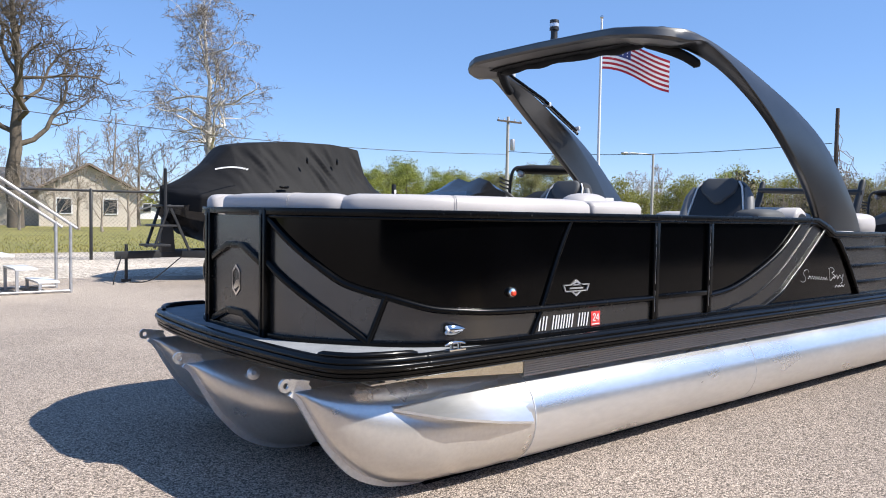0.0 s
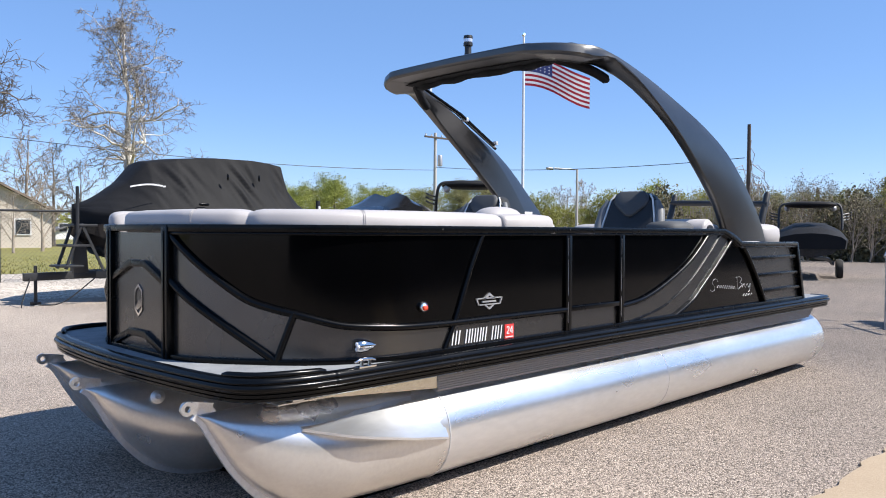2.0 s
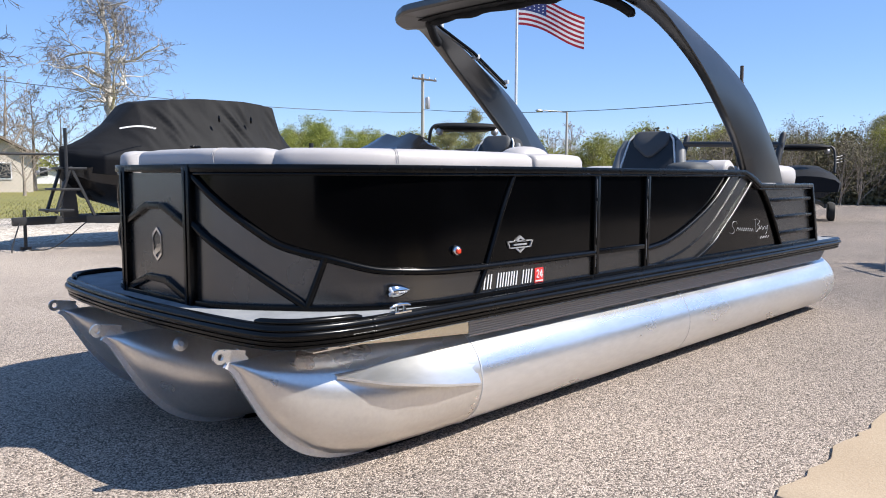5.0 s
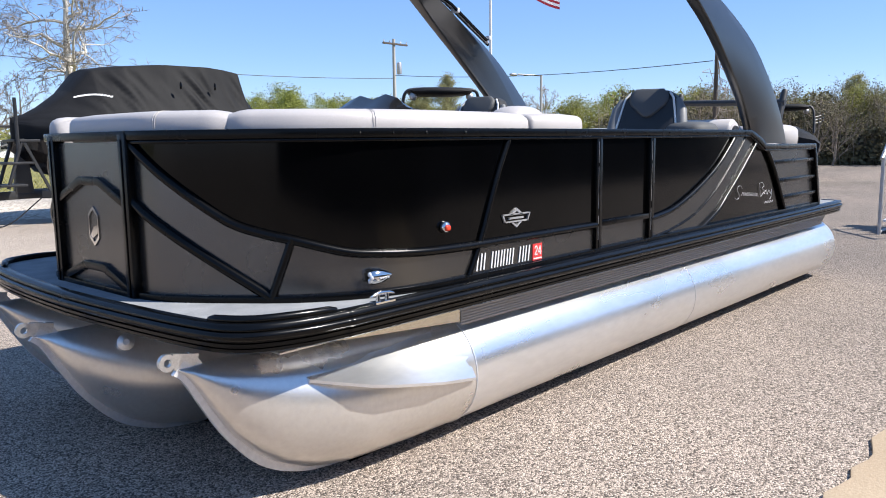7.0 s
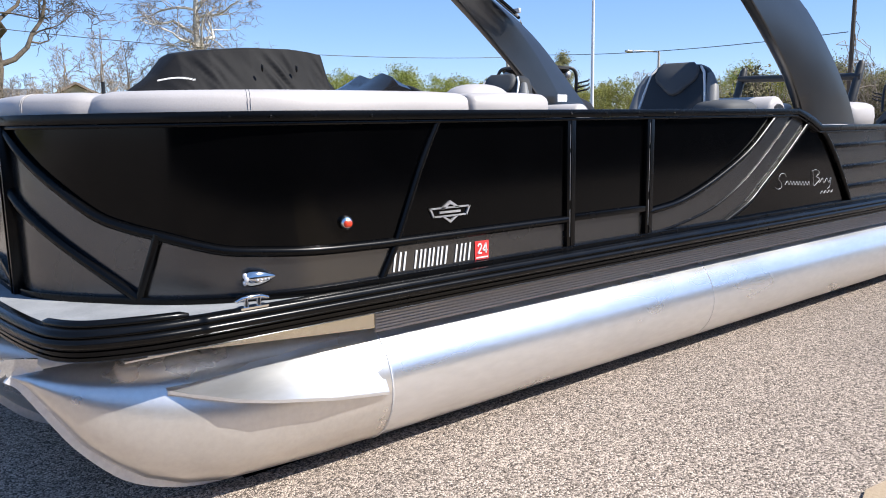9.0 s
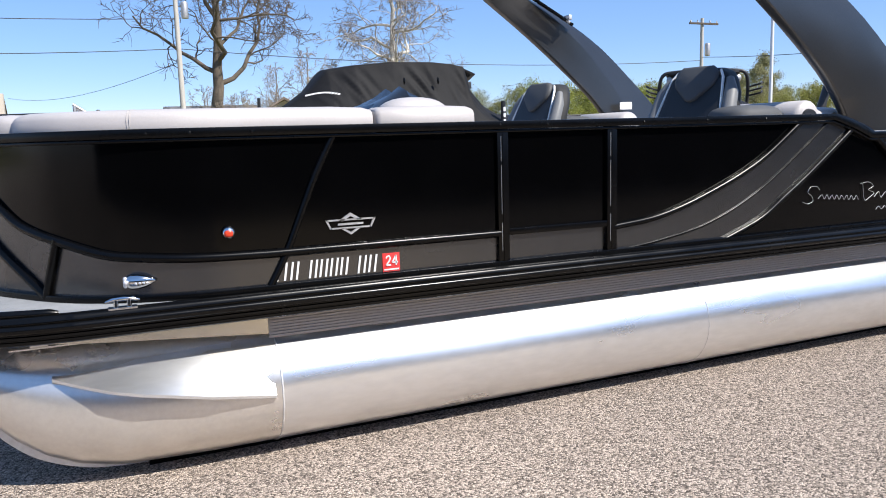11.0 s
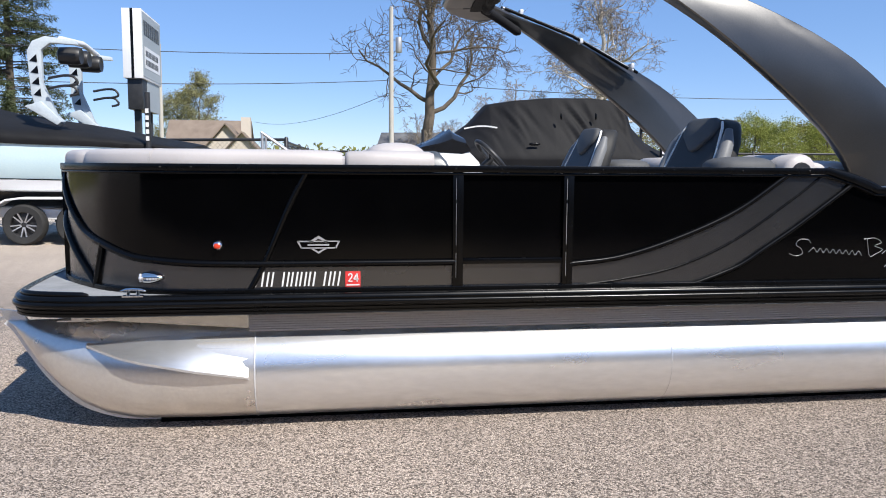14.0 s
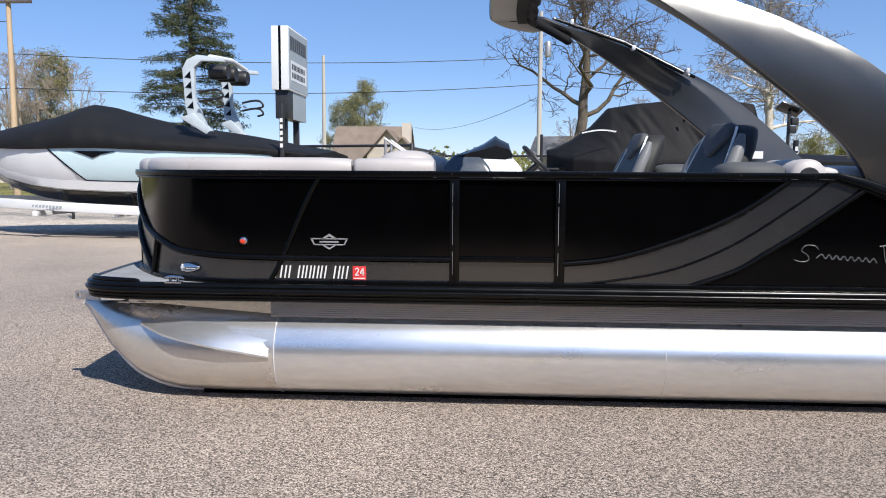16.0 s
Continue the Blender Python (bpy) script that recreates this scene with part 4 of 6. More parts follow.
# helm console with wheel
g = Geo()
g.loft([[Vector((x, y, z)) for x, y in ((xa, ya), (xa, 3.93 - ya), (xb, 3.93 - ya), (xb, ya))] for z, xa, xb, ya in ((0.71, 0.60, 1.20, 1.60), (1.30, 0.55, 1.20, 1.60), (1.42, 0.565, 1.16, 1.62), (1.50, 0.64, 1.09, 1.68), (1.54, 0.76, 0.96, 1.78))])
helm = part("helm_console", g, M_WHITE, boat, "white and navy helm console", 0.05, 3)
g = Geo()
g.loft([[Vector((x, y, z)) for x, y in ((xa, ya), (xa, 3.93 - ya), (xb, 3.93 - ya), (xb, ya))] for z, xa, xb, ya in ((1.10, 0.53, 0.98, 1.585), (1.30, 0.535, 0.97, 1.585), (1.42, 0.55, 0.92, 1.605), (1.50, 0.63, 0.86, 1.665), (1.548, 0.75, 0.82, 1.77))])
part("cowl", g, M_COWL, helm, "blue-grey moulded helm cowl", 0.04, 3)
g = Geo()
g.loft([[Vector((0.66 + a * 0.42, y, 1.50 + 0.165 * k * h)) for a, h in ((0, 0), (0.2, 0.28), (0.5, 0.62), (0.72, 1.0), (0.78, 0.86), (0.97, 0.62), (1.05, 0.0), (0.9, -0.3))] for y, k in ((1.66, 0.5), (1.72, 0.8), (1.84, 1.0), (1.97, 0.8), (2.10, 1.0), (2.22, 0.8), (2.28, 0.5))])
part("windscreen", g, M_HULLBLK, helm, "dark tinted swept windscreen", smooth=25)
g = Geo()
wm = pose(1.31, 1.90, 1.45, 0, 47, 0)
g.tube([wm @ Vector((0.17 * math.cos(a), 0.17 * math.sin(a), 0)) for a in [2 * math.pi * k / 28 for k in range(29)]], 0.018, 8)
for a in (0, 2.1, 4.2):
    g.tube([wm @ Vector((0, 0, -0.02)), wm @ Vector((0.165 * math.cos(a), 0.165 * math.sin(a), 0))], 0.010, 6)
g.tube([wm @ Vector((0, 0, 0.0)), wm @ Vector((0, 0, -0.18))], 0.025, 8)
part("steering_wheel", g, M_BLKSTEEL, helm, "black steering wheel", smooth=60)

# aft lounge: rolled arm, back cushions
for s in (0, 1):
    g = Geo()
    g.tube([(2.70, 0.05, 1.36), (2.70, 0.07, 1.36), (2.70, 0.62, 1.36), (2.70, 0.65, 1.36)], [0.085, 0.105, 0.105, 0.08], 20)
    g.v = [tuple(flip(q)) for q in g.v] if s else g.v
    part("arm_roll", g, M_CREAM, boat, "cream rolled lounge arm", smooth=60)
    g = Geo()
    g.tube([(2.70, 0.035, 1.36), (2.70, 0.052, 1.36)], [0.055, 0.06], 16)
    g.v = [tuple(flip(q)) for q in g.v] if s else g.v
    part("roll_end", g, M_NAVY, boat, "dark roll end", smooth=30)
    g = cushion([Vector((x, 0, 0)) for x in (2.72, 2.74, 2.85, 2.95, 3.02, 3.04)], "aft", inset=0.12, top=1.43)
    g.v = [tuple(flip(q)) for q in g.v] if s else g.v
    part("aft_seat_back", g, M_CREAM, boat, "cream aft seat back cushion", smooth=60)
    g = Geo()
    g.blob((2.43, 0.25, 1.37), (0.2, 0.16, 0.08), 16, 10, 3)
    g.v = [tuple(flip(q)) for q in g.v] if s else g.v
    part("side_cushion", g, M_VGREY, boat, "grey side cushion", smooth=60)
    g = Geo()
    g.blob((4.02, 0.30, 1.33), (0.22, 0.24, 0.11), 16, 10, 4)
    g.v = [tuple(flip(q)) for q in g.v] if s else g.v
    part("stern_headrest", g, M_CREAM, boat, "cream stern lounge headrest", smooth=60)
g = Geo()
g.box(2.75, 4.25, 0.10, 2 * MID - 0.10, 0.71, 1.28)
part("stern_lounge", g, M_CREAM, boat, "cream stern lounge", 0.04, 3)

# arch, a little wider than the fence on the far side
ARCH_MID = MID + 0.055
INNER = [(3.04, 1.285), (3.0, 1.38), (2.93, 1.48), (2.80, 1.62), (2.53, 1.845), (2.22, 2.08), (1.92, 2.28), (1.66, 2.44), (1.44, 2.535)]
OUTER = [(3.77, 1.285), (3.67, 1.40), (3.545, 1.52), (3.305, 1.74), (2.98, 2.0), (2.625, 2.195), (2.24, 2.35), (1.88, 2.475), (1.55, 2.565)]
YS = [0.072, 0.068, 0.064, 0.062, 0.070, 0.092, 0.128, 0.176, 0.232]
WS = [0.032, 0.032, 0.032, 0.032, 0.033, 0.035, 0.042, 0.057, 0.080]
TILT = [0.0, -0.02, -0.04, -0.05, -0.02, 0.05, 0.12, 0.18, 0.20]
stations = []
REAR = [-0.3, -0.25, -0.18, 0.0, 0.24, 0.48, 0.66, 0.82, 0.95]
for (a, b), (c, d), y, w, t, f in zip(INNER, OUTER, YS, WS, TILT, REAR):
    ctr = Vector(((a + c) / 2, y, (b + d) / 2))
    half = Vector(((c - a) / 2, 0, (d - b) / 2))
    stations.append((ctr, half + Vector((0, half.length * math.tan(t), 0)), Vector((0, -w, w * math.tan(t))), f))
for k in range(1, 7):
    th = math.pi / 2 * k / 6
    w = 0.09 + 0.075 * k / 6
    stations.append((Vector((1.40 - 0.33 * math.sin(th), 0.59 - 0.33 * math.cos(th), 2.566 + 0.030 * k / 6)), Vector((0.03 * (1 - k / 6), 0, 0.050 - 0.016 * k / 6)), Vector((-math.sin(th) * w, -math.cos(th) * w, -0.0)), 1.0))
stations.append((Vector((1.07, ARCH_MID, 2.604)), Vector((0, 0, 0.033)), Vector((-0.165, 0, 0)), 1.0))


def arch_ring(c, u, v, rear):
    """A four-cornered section with rounded corners; the inside face is narrower at its rear edge."""
    q = [c - u + v, c + u + v, c + u * rear - v, c - u - v]
    r = []
    bulge, fillet = (1.0, 0.013) if u.length > 0.08 else (0.3, 0.024)
    for i in range(4):
        p, a, b = q[i], q[i - 1], q[(i + 1) % 4]
        ra, rb = min(fillet / (a - p).length, 0.4), min(fillet / (b - p).length, 0.4)
        pa, pb = p.lerp(a, ra), p.lerp(b, rb)
        if i == 1:
            # the broad outer face is gently crowned
            n, wide = v.normalized(), (a - p).length
            r += [a.lerp(p, k) + n * wide * 0.07 * k * (1 - k) * bulge for k in (0.25, 0.5, 0.75)] + [pa, (pa + pb + 1.2 * p) / 3.2, pb]
        else:
            r += [p.lerp(a, 0.48), pa, (pa + pb + 1.2 * p) / 3.2, pb]
    return r


half_rings = [arch_ring(*st) for st in stations]


def resample(rings, per=3):
    cols = [spline([r[j] for r in rings], per) for j in range(len(rings[0]))]
    return [[cols[j][i] for j in range(len(cols))] for i in range(len(cols[0]))]


half_rings = resample(half_rings)
g = Geo()
other = [[Vector((p.x, 2 * ARCH_MID - p.y, p.z)) for p in r] for r in reversed(half_rings[:-1])]
g.loft(half_rings + other, True, True)
arch = part("arch", g, M_ARCH, boat, "gunmetal tower arch", smooth=24)
g = Geo()
line = spline([(1.24, 0.50, 2.545), (1.225, 0.8, 2.54), (1.22, ARCH_MID, 2.545), (1.225, 1.6, 2.54), (1.25, 1.92, 2.53)], 6)
g.tube([p + Vector((0.012 * math.sin(i * 1.7), 0, 0.016 + 0.007 * math.sin(i * 1.1))) for i, p in enumerate(line)], [0.02] + [0.034] * (len(line) - 2) + [0.02], 10)
near_piece = Geo()
near_piece.tube(spline([(1.2, 0.50, 2.575), (1.36, 0.38, 2.525), (1.47, 0.31, 2.48), (1.57, 0.27, 2.43)], 4), [0.02] + [0.036] * 11 + [0.015], 8)
g.add(near_piece.v, near_piece.f)
n_before = len(g.v)
g.v += [(q[0], 2 * ARCH_MID - q[1], q[2]) for q in near_piece.v]
g.f += [tuple(i + n_before for i in q) for q in near_piece.f]
g.bar([p + Vector((-0.06, 0, 0.026)) for p in line], (1, 0, 0), 0.12, 0.02)
part("folded_canopy", g, M_COVER, arch, "black folded fabric under the arch", smooth=60)
for dy in (0.0, 0.035, 0.075):
    g = Geo()
    o = Vector((0.0, 2 * ARCH_MID - 0.21 - dy, 0.0))
    g.tube([(1.42 + 0.2 * dy, o.y - 0.02, 2.635 - dy * 0.3), (2.0, o.y + 0.02, 2.455 - dy * 0.4), (2.60 - 1.5 * dy, o.y + 0.05, 2.165 + 0.3 * dy)], 0.013, 8)
    part("canopy_tube", g, M_STEEL if dy == 0.035 else M_TRIM, arch, "folded canopy frame tube", smooth=60)
for u in (0.1, 0.55, 0.95):
    g = Geo()
    p = Vector((1.46, 2.12, 2.63)).lerp(Vector((2.58, 2.19, 2.18)), u)
    g.box(p.x - 0.014, p.x + 0.014, p.y - 0.05, p.y + 0.03, p.z - 0.012, p.z + 0.026)
    part("canopy_clamp", g, M_SATIN, arch, "", 0.006)
g = Geo()
at_light = Matrix.Translation((1.20, 1.29, 2.672))
g.lathe([(0.036, -0.045), (0.030, 0.03), (0.026, 0.06), (0.026, 0.105), (0.036, 0.11), (0.036, 0.13), (0.030, 0.132), (0.030, 0.165), (0.036, 0.167), (0.034, 0.186), (0.012, 0.192)], 16, at_light)
anchor = part("anchor_light", g, M_BLKSTEEL, arch, "black all-round anchor light", smooth=30)
part("lens", Geo().lathe([(0.031, 0.133), (0.034, 0.137), (0.034, 0.160), (0.031, 0.164)], 16, at_light), M_LENS, anchor, "clear light band", smooth=30)
g = Geo()
g.blob((1.25, 0.36, 2.635), (0.07, 0.05, 0.022), 12, 8, 2.4)
part("tow_point", g, M_BLKSTEEL, arch, "", smooth=60)
g = Geo()
g.box(3.06, 3.18, 2 * ARCH_MID - 0.165, 2 * ARCH_MID - 0.158, 1.50, 1.56)
part("white_label", g, M_DECAL, arch, "small white label")
for y in (0.24, 1.20):
    g = Geo()
    g.tube([(4.14, y + 0.04, 1.26), (4.27, y, 1.72), (4.28, y, 1.745)], [0.035, 0.030, 0.02], 12)
    part("stern_stanchion", g, M_BLKSTEEL, boat, "black leaning stern stanchion", smooth=50)
g = Geo()
g.tube([(4.24, 0.22, 1.63), (4.24, 1.22, 1.66)], 0.028, 12)
part("stern_bar", g, M_BLKSTEEL, boat, "black stern cross bar", smooth=50)

# ---- lot edges: apron, added wall out of view, grass ----
def ragged(x0, x1, y, step, amp, rng):
    out, x = [], x0
    while x < x1:
        out.append((x, y + rng.uniform(-amp, amp)))
        x += step * rng.uniform(0.5, 1.5)
    return out


rng = random.Random(11)
edge = ragged(-0.02, 2.35, -1.385, 0.10, 0.028, rng) + [(2.4, -1.41)]
right = [(2.42 + rng.uniform(-0.03, 0.03), -1.41 - 0.15 * k) for k in range(1, 70)]
g = Geo()
g.prism([(x, y, -0.10) for x, y in edge + right] + [(2.4, -12.05, -0.10), (-0.1, -12.05, -0.10), (-0.12, -3.0, -0.10)], (0, 0, 0.118))
part("apron", g, M_SLAB, bevel=0.012, tags=("worn tan concrete apron with a crumbled edge", "pavement", "", "structure"))
# Wall out of view, added so the gloss panels reflect something dark.
g = Geo()
g.box(-22.0, 34, -12.4, -12.1, -0.2, 3.4)
for k in range(112):
    g.box(-22.0 + 0.5 * k, -21.93 + 0.5 * k, -12.1, -12.07, 0, 3.4)
part("unseen_wall_south", g, M_WALL, smooth=0, tags=("unseen brown ribbed wall added for the gloss panels to reflect", "wall", "", "structure"))
g = Geo()
rows = []
for i in range(160):
    x = -60 + i * 0.75
    y0 = 12.6 + 0.9 * math.sin(x * 0.35) + 0.5 * math.sin(x * 0.9 + 1) - 0.10 * max(x, 0)
    rows.append([Vector((x, y, max(ground_z(x, y), 0) + dz)) for y, dz in ((max(y0, 11.0), 0.004), (max(y0, 11.0) + 0.5, 0.02), (17, 0.025), (22.2, 0.025))])
g.loft(rows, False, False)
part("gravel_strip", g, M_LIME, smooth=0, tags=("strip of pale limestone gravel before the fence", "gravel", "", "structure"))
g = Geo()
n = 60
g.loft([[Vector((-120 + 4 * i, y, h + 0.02)) for i in range(n)] for y, h in ((22.0, 0.01), (22.4, 0.03), (30, 0.04), (60, 0.06), (200, 0.1))], False, False)
part("lawn", g, M_GRASS, smooth=0, tags=("patchy spring grass strip behind the fence", "grass", "", "structure"))
g = Geo()
nb = 26000
rs = np.random.RandomState(5)
px, py = rs.uniform(-30, 40, nb), 22.0 + 14 * rs.rand(nb) ** 1.6
hh, ww, aa = rs.uniform(0.04, 0.13, nb), rs.uniform(0.01, 0.03, nb), rs.uniform(0, 6.28, nb)
for i in range(nb):
    c, s = math.cos(aa[i]) * ww[i], math.sin(aa[i]) * ww[i]
    k = len(g.v)
    g.v += [(px[i] - c, py[i] - s, 0.02), (px[i] + c, py[i] + s, 0.02), (px[i] + s, py[i] + c, 0.04 + hh[i])]
    g.f.append((k, k + 1, k + 2))
part("grass_blades", g, M_GRASS, raw=True, smooth=0, tags=("short spring grass blades", "grass", "", "stuff"))


# ---- wheels and trailers ----
def wheel(parent, x, y, z, r, material, spokes=5):
    m = pose(x, y, z, 90, 0, 0)
    g = Geo().lathe([(r * 0.62, -0.10), (r * 0.9, -0.11), (r * 0.98, -0.08), (r, -0.03), (r, 0.03), (r * 0.98, 0.08), (r * 0.9, 0.11), (r * 0.62, 0.10), (r * 0.62, -0.10)], 32, m, False)
    tyre = part("tyre", g, M_RUBBER, parent, "black trailer tyre")
    g = Geo().lathe([(r * 0.64, -0.09), (r * 0.64, 0.09), (r * 0.60, 0.085), (r * 0.57, 0.03), (r * 0.16, 0.04), (r * 0.14, 0.07), (0.01, 0.075)], 28, m)
    rim = part("rim", g, M_BLKSTEEL if spokes else material, tyre, "dark wheel rim")
    for k in range(spokes * 2):
        a = math.pi * k / spokes + (0.1 if k % 2 else -0.1)
        g = Geo()
        u = Vector((math.cos(a), math.sin(a), 0))
        w = Vector((-math.sin(a), math.cos(a), 0))
        g.prism([m @ (u * r * 0.12 + w * 0.010 + Vector((0, 0, 0.06))), m @ (u * r * 0.60 + w * 0.008 + Vector((0, 0, 0.085))), m @ (u * r * 0.60 - w * 0.008 + Vector((0, 0, 0.085))), m @ (u * r * 0.12 - w * 0.010 + Vector((0, 0, 0.06)))], m.to_3x3() @ Vector((0, 0, 0.02)))
        part("spoke", g, M_STEEL, rim, "machined spoke", smooth=0)


def ring_from(x, cy, prof):
    """Closed ring from a half profile of (half width, height), bottom to top."""
    return [Vector((x, cy - w, z)) for w, z in prof] + [Vector((x, cy + w, z)) for w, z in reversed(prof)]


def bars_decal(parent, x0, x1, y, z, h, material, slope=0.0, n=9):
    """Unreadable lettering as a row of plain slanted bars."""
    g = Geo()
    w = (x1 - x0) / n
    for k in range(n):
        a = x0 + k * w
        zz = z + slope * (a - x0)
        g.prism([(a, y, zz), (a + w * 0.7, y, zz), (a + w * 0.7 + h * 0.3, y, zz + h), (a + h * 0.3, y, zz + h)], (0, -0.004, 0))
    return part("lettering_bars", g, material, parent, "plain lettering bars", smooth=0)


# ---- covered wake boat behind the pontoon ----
def covered_boat():
    cy, gz = 12.1, 0.3
    b = thing("covered_boat", (4.6, cy, gz), "wake boat under a taut black canvas cover on a trailer", "boat")
    table = [(1.78, 0.04, 2.02, 2.06, 0.02), (1.98, 0.42, 1.96, 2.12, 0.2), (2.25, 0.80, 1.92, 2.26, 0.28), (2.65, 1.02, 1.89, 2.54, 0.34), (3.0, 1.13, 1.87, 2.92, 0.42), (3.5, 1.22, 1.86, 3.0, 0.62), (4.2, 1.26, 1.86, 3.06, 0.78), (5.0, 1.27, 1.86, 3.06, 0.85), (5.4, 1.26, 1.86, 3.03, 0.82), (5.70, 1.25, 1.86, 2.98, 0.82), (5.86, 1.24, 1.86, 2.5, 0.8), (6.2, 1.22, 1.87, 2.2, 0.7), (6.6, 1.18, 1.88, 2.02, 0.6), (7.6, 1.12, 1.88, 1.98, 0.5)]
    cols = list(zip(*table))
    rings = []
    fine = np.linspace(1.78, 7.6, 260)
    for x in fine:
        hw, zg, zt, tw = (lerp_table(list(zip(cols[0], c)), x) for c in cols[1:])
        prof = [(hw * 0.95, zg - 0.30), (hw, zg - 0.05), (hw, zg)]
        for k in range(1, 17):
            u = k / 16
            sag = -0.10 * math.sin(math.pi * u) * (zt - zg)
            fold = max(math.exp(-((x - 3.3) / 0.55) ** 2), math.exp(-((x - 4.75) / 0.4) ** 2), math.exp(-((x - 5.6) / 0.35) ** 2), 0.25)
            wr = 0.075 * (noise.noise(Vector((x * 7 + u * 5, u * 1.6, 3.1))) + 0.4 * noise.noise(Vector((x * 15 + u * 9, u * 3, 7.7)))) * math.sin(math.pi * u) * fold
            prof.append((hw + (tw - hw) * u ** 1.15 + sag * 0.6 + wr, zg + (zt - zg) * u ** 0.92))
        prof.append((tw * 0.5, zt + 0.03))
        prof.append((0.01, zt + 0.045))
        rings.append(ring_from(x, cy, prof))
    part("canvas_cover", Geo().loft(rings), M_COVER, b, "taut black canvas cover with creases", smooth=60)
    hull = [ring_from(x, cy, [(0.01, zk), (hw * 0.55, zk + 0.18), (hw * 0.9, zc), (hw * 0.97, 1.75)]) for x, hw, zk, zc in ((1.75, 0.16, 1.55, 1.68), (2.1, 0.6, 1.2, 1.5), (2.8, 0.98, 0.98, 1.35), (4.0, 1.18, 0.88, 1.25), (6.0, 1.22, 0.85, 1.2), (7.55, 1.1, 0.85, 1.2))]
    part("hull", Geo().loft(hull), M_HULLBLK, b, "black gelcoat hull", smooth=40)
    for x, z in ((4.30, 2.68), (5.02, 2.69)):
        g = Geo().blob((x, cy - 1.12 + (x - 4.2) * 0.05, z), (0.022, 0.018, 0.07), 10, 8, 2.2)
        part("cover_vent", g, M_TRIM, b, "small cover vent", smooth=60)
    g = Geo().blob((3.75, cy - 1.20, 2.13), (0.11, 0.016, 0.03), 10, 6, 3)
    part("strap_patch", g, M_TRIM, b, smooth=60)
    g = Geo()
    for k in range(12):
        a = 2.36 + 0.055 * k
        zz = 2.40 + 0.05 * math.sin(math.pi * k / 13)
        g.prism([(a, cy - 1.145, zz), (a + 0.052, cy - 1.145, zz + 0.006), (a + 0.056, cy - 1.145, zz + 0.034), (a + 0.006, cy - 1.145, zz + 0.026)], (0, -0.004, 0))
    part("swoosh_mark", g, M_DECAL, b, "white swept mark on the cover", smooth=0)
    # trailer
    frame_g = Geo()
    for y in (cy - 0.75, cy + 0.75):
        frame_g.bar([(2.1, cy + (y - cy) * 0.35, 0.82), (3.0, y, 0.80), (8.0, y, 0.80)], (0, 0, 1), 0.14, 0.08)
    frame_g.bar([(0.95, cy, 0.80), (2.4, cy, 0.82)], (0, 0, 1), 0.14, 0.10)
    for x in (3.0, 4.6, 6.2, 7.8):
        frame_g.box(x - 0.05, x + 0.05, cy - 0.75, cy + 0.75, 0.72, 0.82)
    part("trailer_frame", frame_g, M_BLKSTEEL, b, "black steel trailer frame", 0.01)
    g = Geo()
    g.lathe([(0.03, 0.3), (0.03, 1.0)], 10, Matrix.Translation((1.15, cy, 0)))
    g.lathe([(0.09, 0.3), (0.09, 0.36)], 12, Matrix.Translation((1.15, cy, 0)))
    part("tongue_jack", g, M_BLKSTEEL, b, "black tongue jack")
    g = Geo()
    g.prism([(1.75, cy - 0.06, 0.85), (2.05, cy - 0.06, 0.85), (1.98, cy - 0.06, 1.7), (1.84, cy - 0.06, 1.75)], (0, 0.12, 0))
    part("winch_post", g, M_BLKSTEEL, b, "black winch post", 0.01)
    st = Geo()
    st.tube([(1.45, cy - 0.62, 0.95), (1.72, cy - 0.62, 1.75)], 0.03, 8)
    st.tube([(1.45, cy - 0.18, 0.95), (1.72, cy - 0.18, 1.75)], 0.03, 8)
    st.bar([(1.72, cy - 0.62, 1.75), (2.1, cy - 0.62, 0.9)], (0, 1, 0), 0.04, 0.04)
    part("step_frame", st, M_BLKSTEEL, b, "black boarding step frame", smooth=50)
    for k, z in enumerate((0.98, 1.34, 1.70)):
        x = 1.45 + 0.27 * (z - 0.95) / 0.8
        part("step", Geo().box(x - 0.13, x + 0.28, cy - 0.66, cy - 0.14, z, z + 0.04), M_BLKSTEEL, b, "", 0.008)
    g = Geo()
    g.tube([(1.62, cy - 0.7, 1.55), (1.62, cy - 0.7, 2.40)], 0.03, 8)
    part("guide_post", g, M_BLKSTEEL, b, "black trailer guide post")
    g = Geo()
    g.tube([(6.37, cy - 1.22, 0.75), (6.37, cy - 1.22, 2.28)], 0.05, 10)
    rear = part("guide_post", g, M_BLKSTEEL, b, "black trailer guide post with pale bars", smooth=50)
    for k in range(4):
        part("lettering_bar", Geo().box(6.345, 6.395, cy - 1.278, cy - 1.268, 1.72 + k * 0.12, 1.80 + k * 0.12), M_DECAL, rear, "plain white bar", smooth=0)
    g = Geo()
    g.tube(spline([(2.0, cy - 0.5, 0.78), (1.5, cy - 0.35, 0.36), (1.1, cy - 0.2, 0.31), (0.8, cy - 0.4, 0.31), (1.05, cy - 0.05, 0.78)], 6), 0.012, 6)
    part("safety_chain", g, M_BLKSTEEL, b, "slack trailer chain")
    for x in (5.4, 6.25):
        for y in (cy - 1.05, cy + 1.05):
            wheel(b, x, y, 0.3 + 0.34, 0.34, M_CHROME)
    b.location = (4.92, cy - 0.09, 0.0)
    return b


covered_boat()


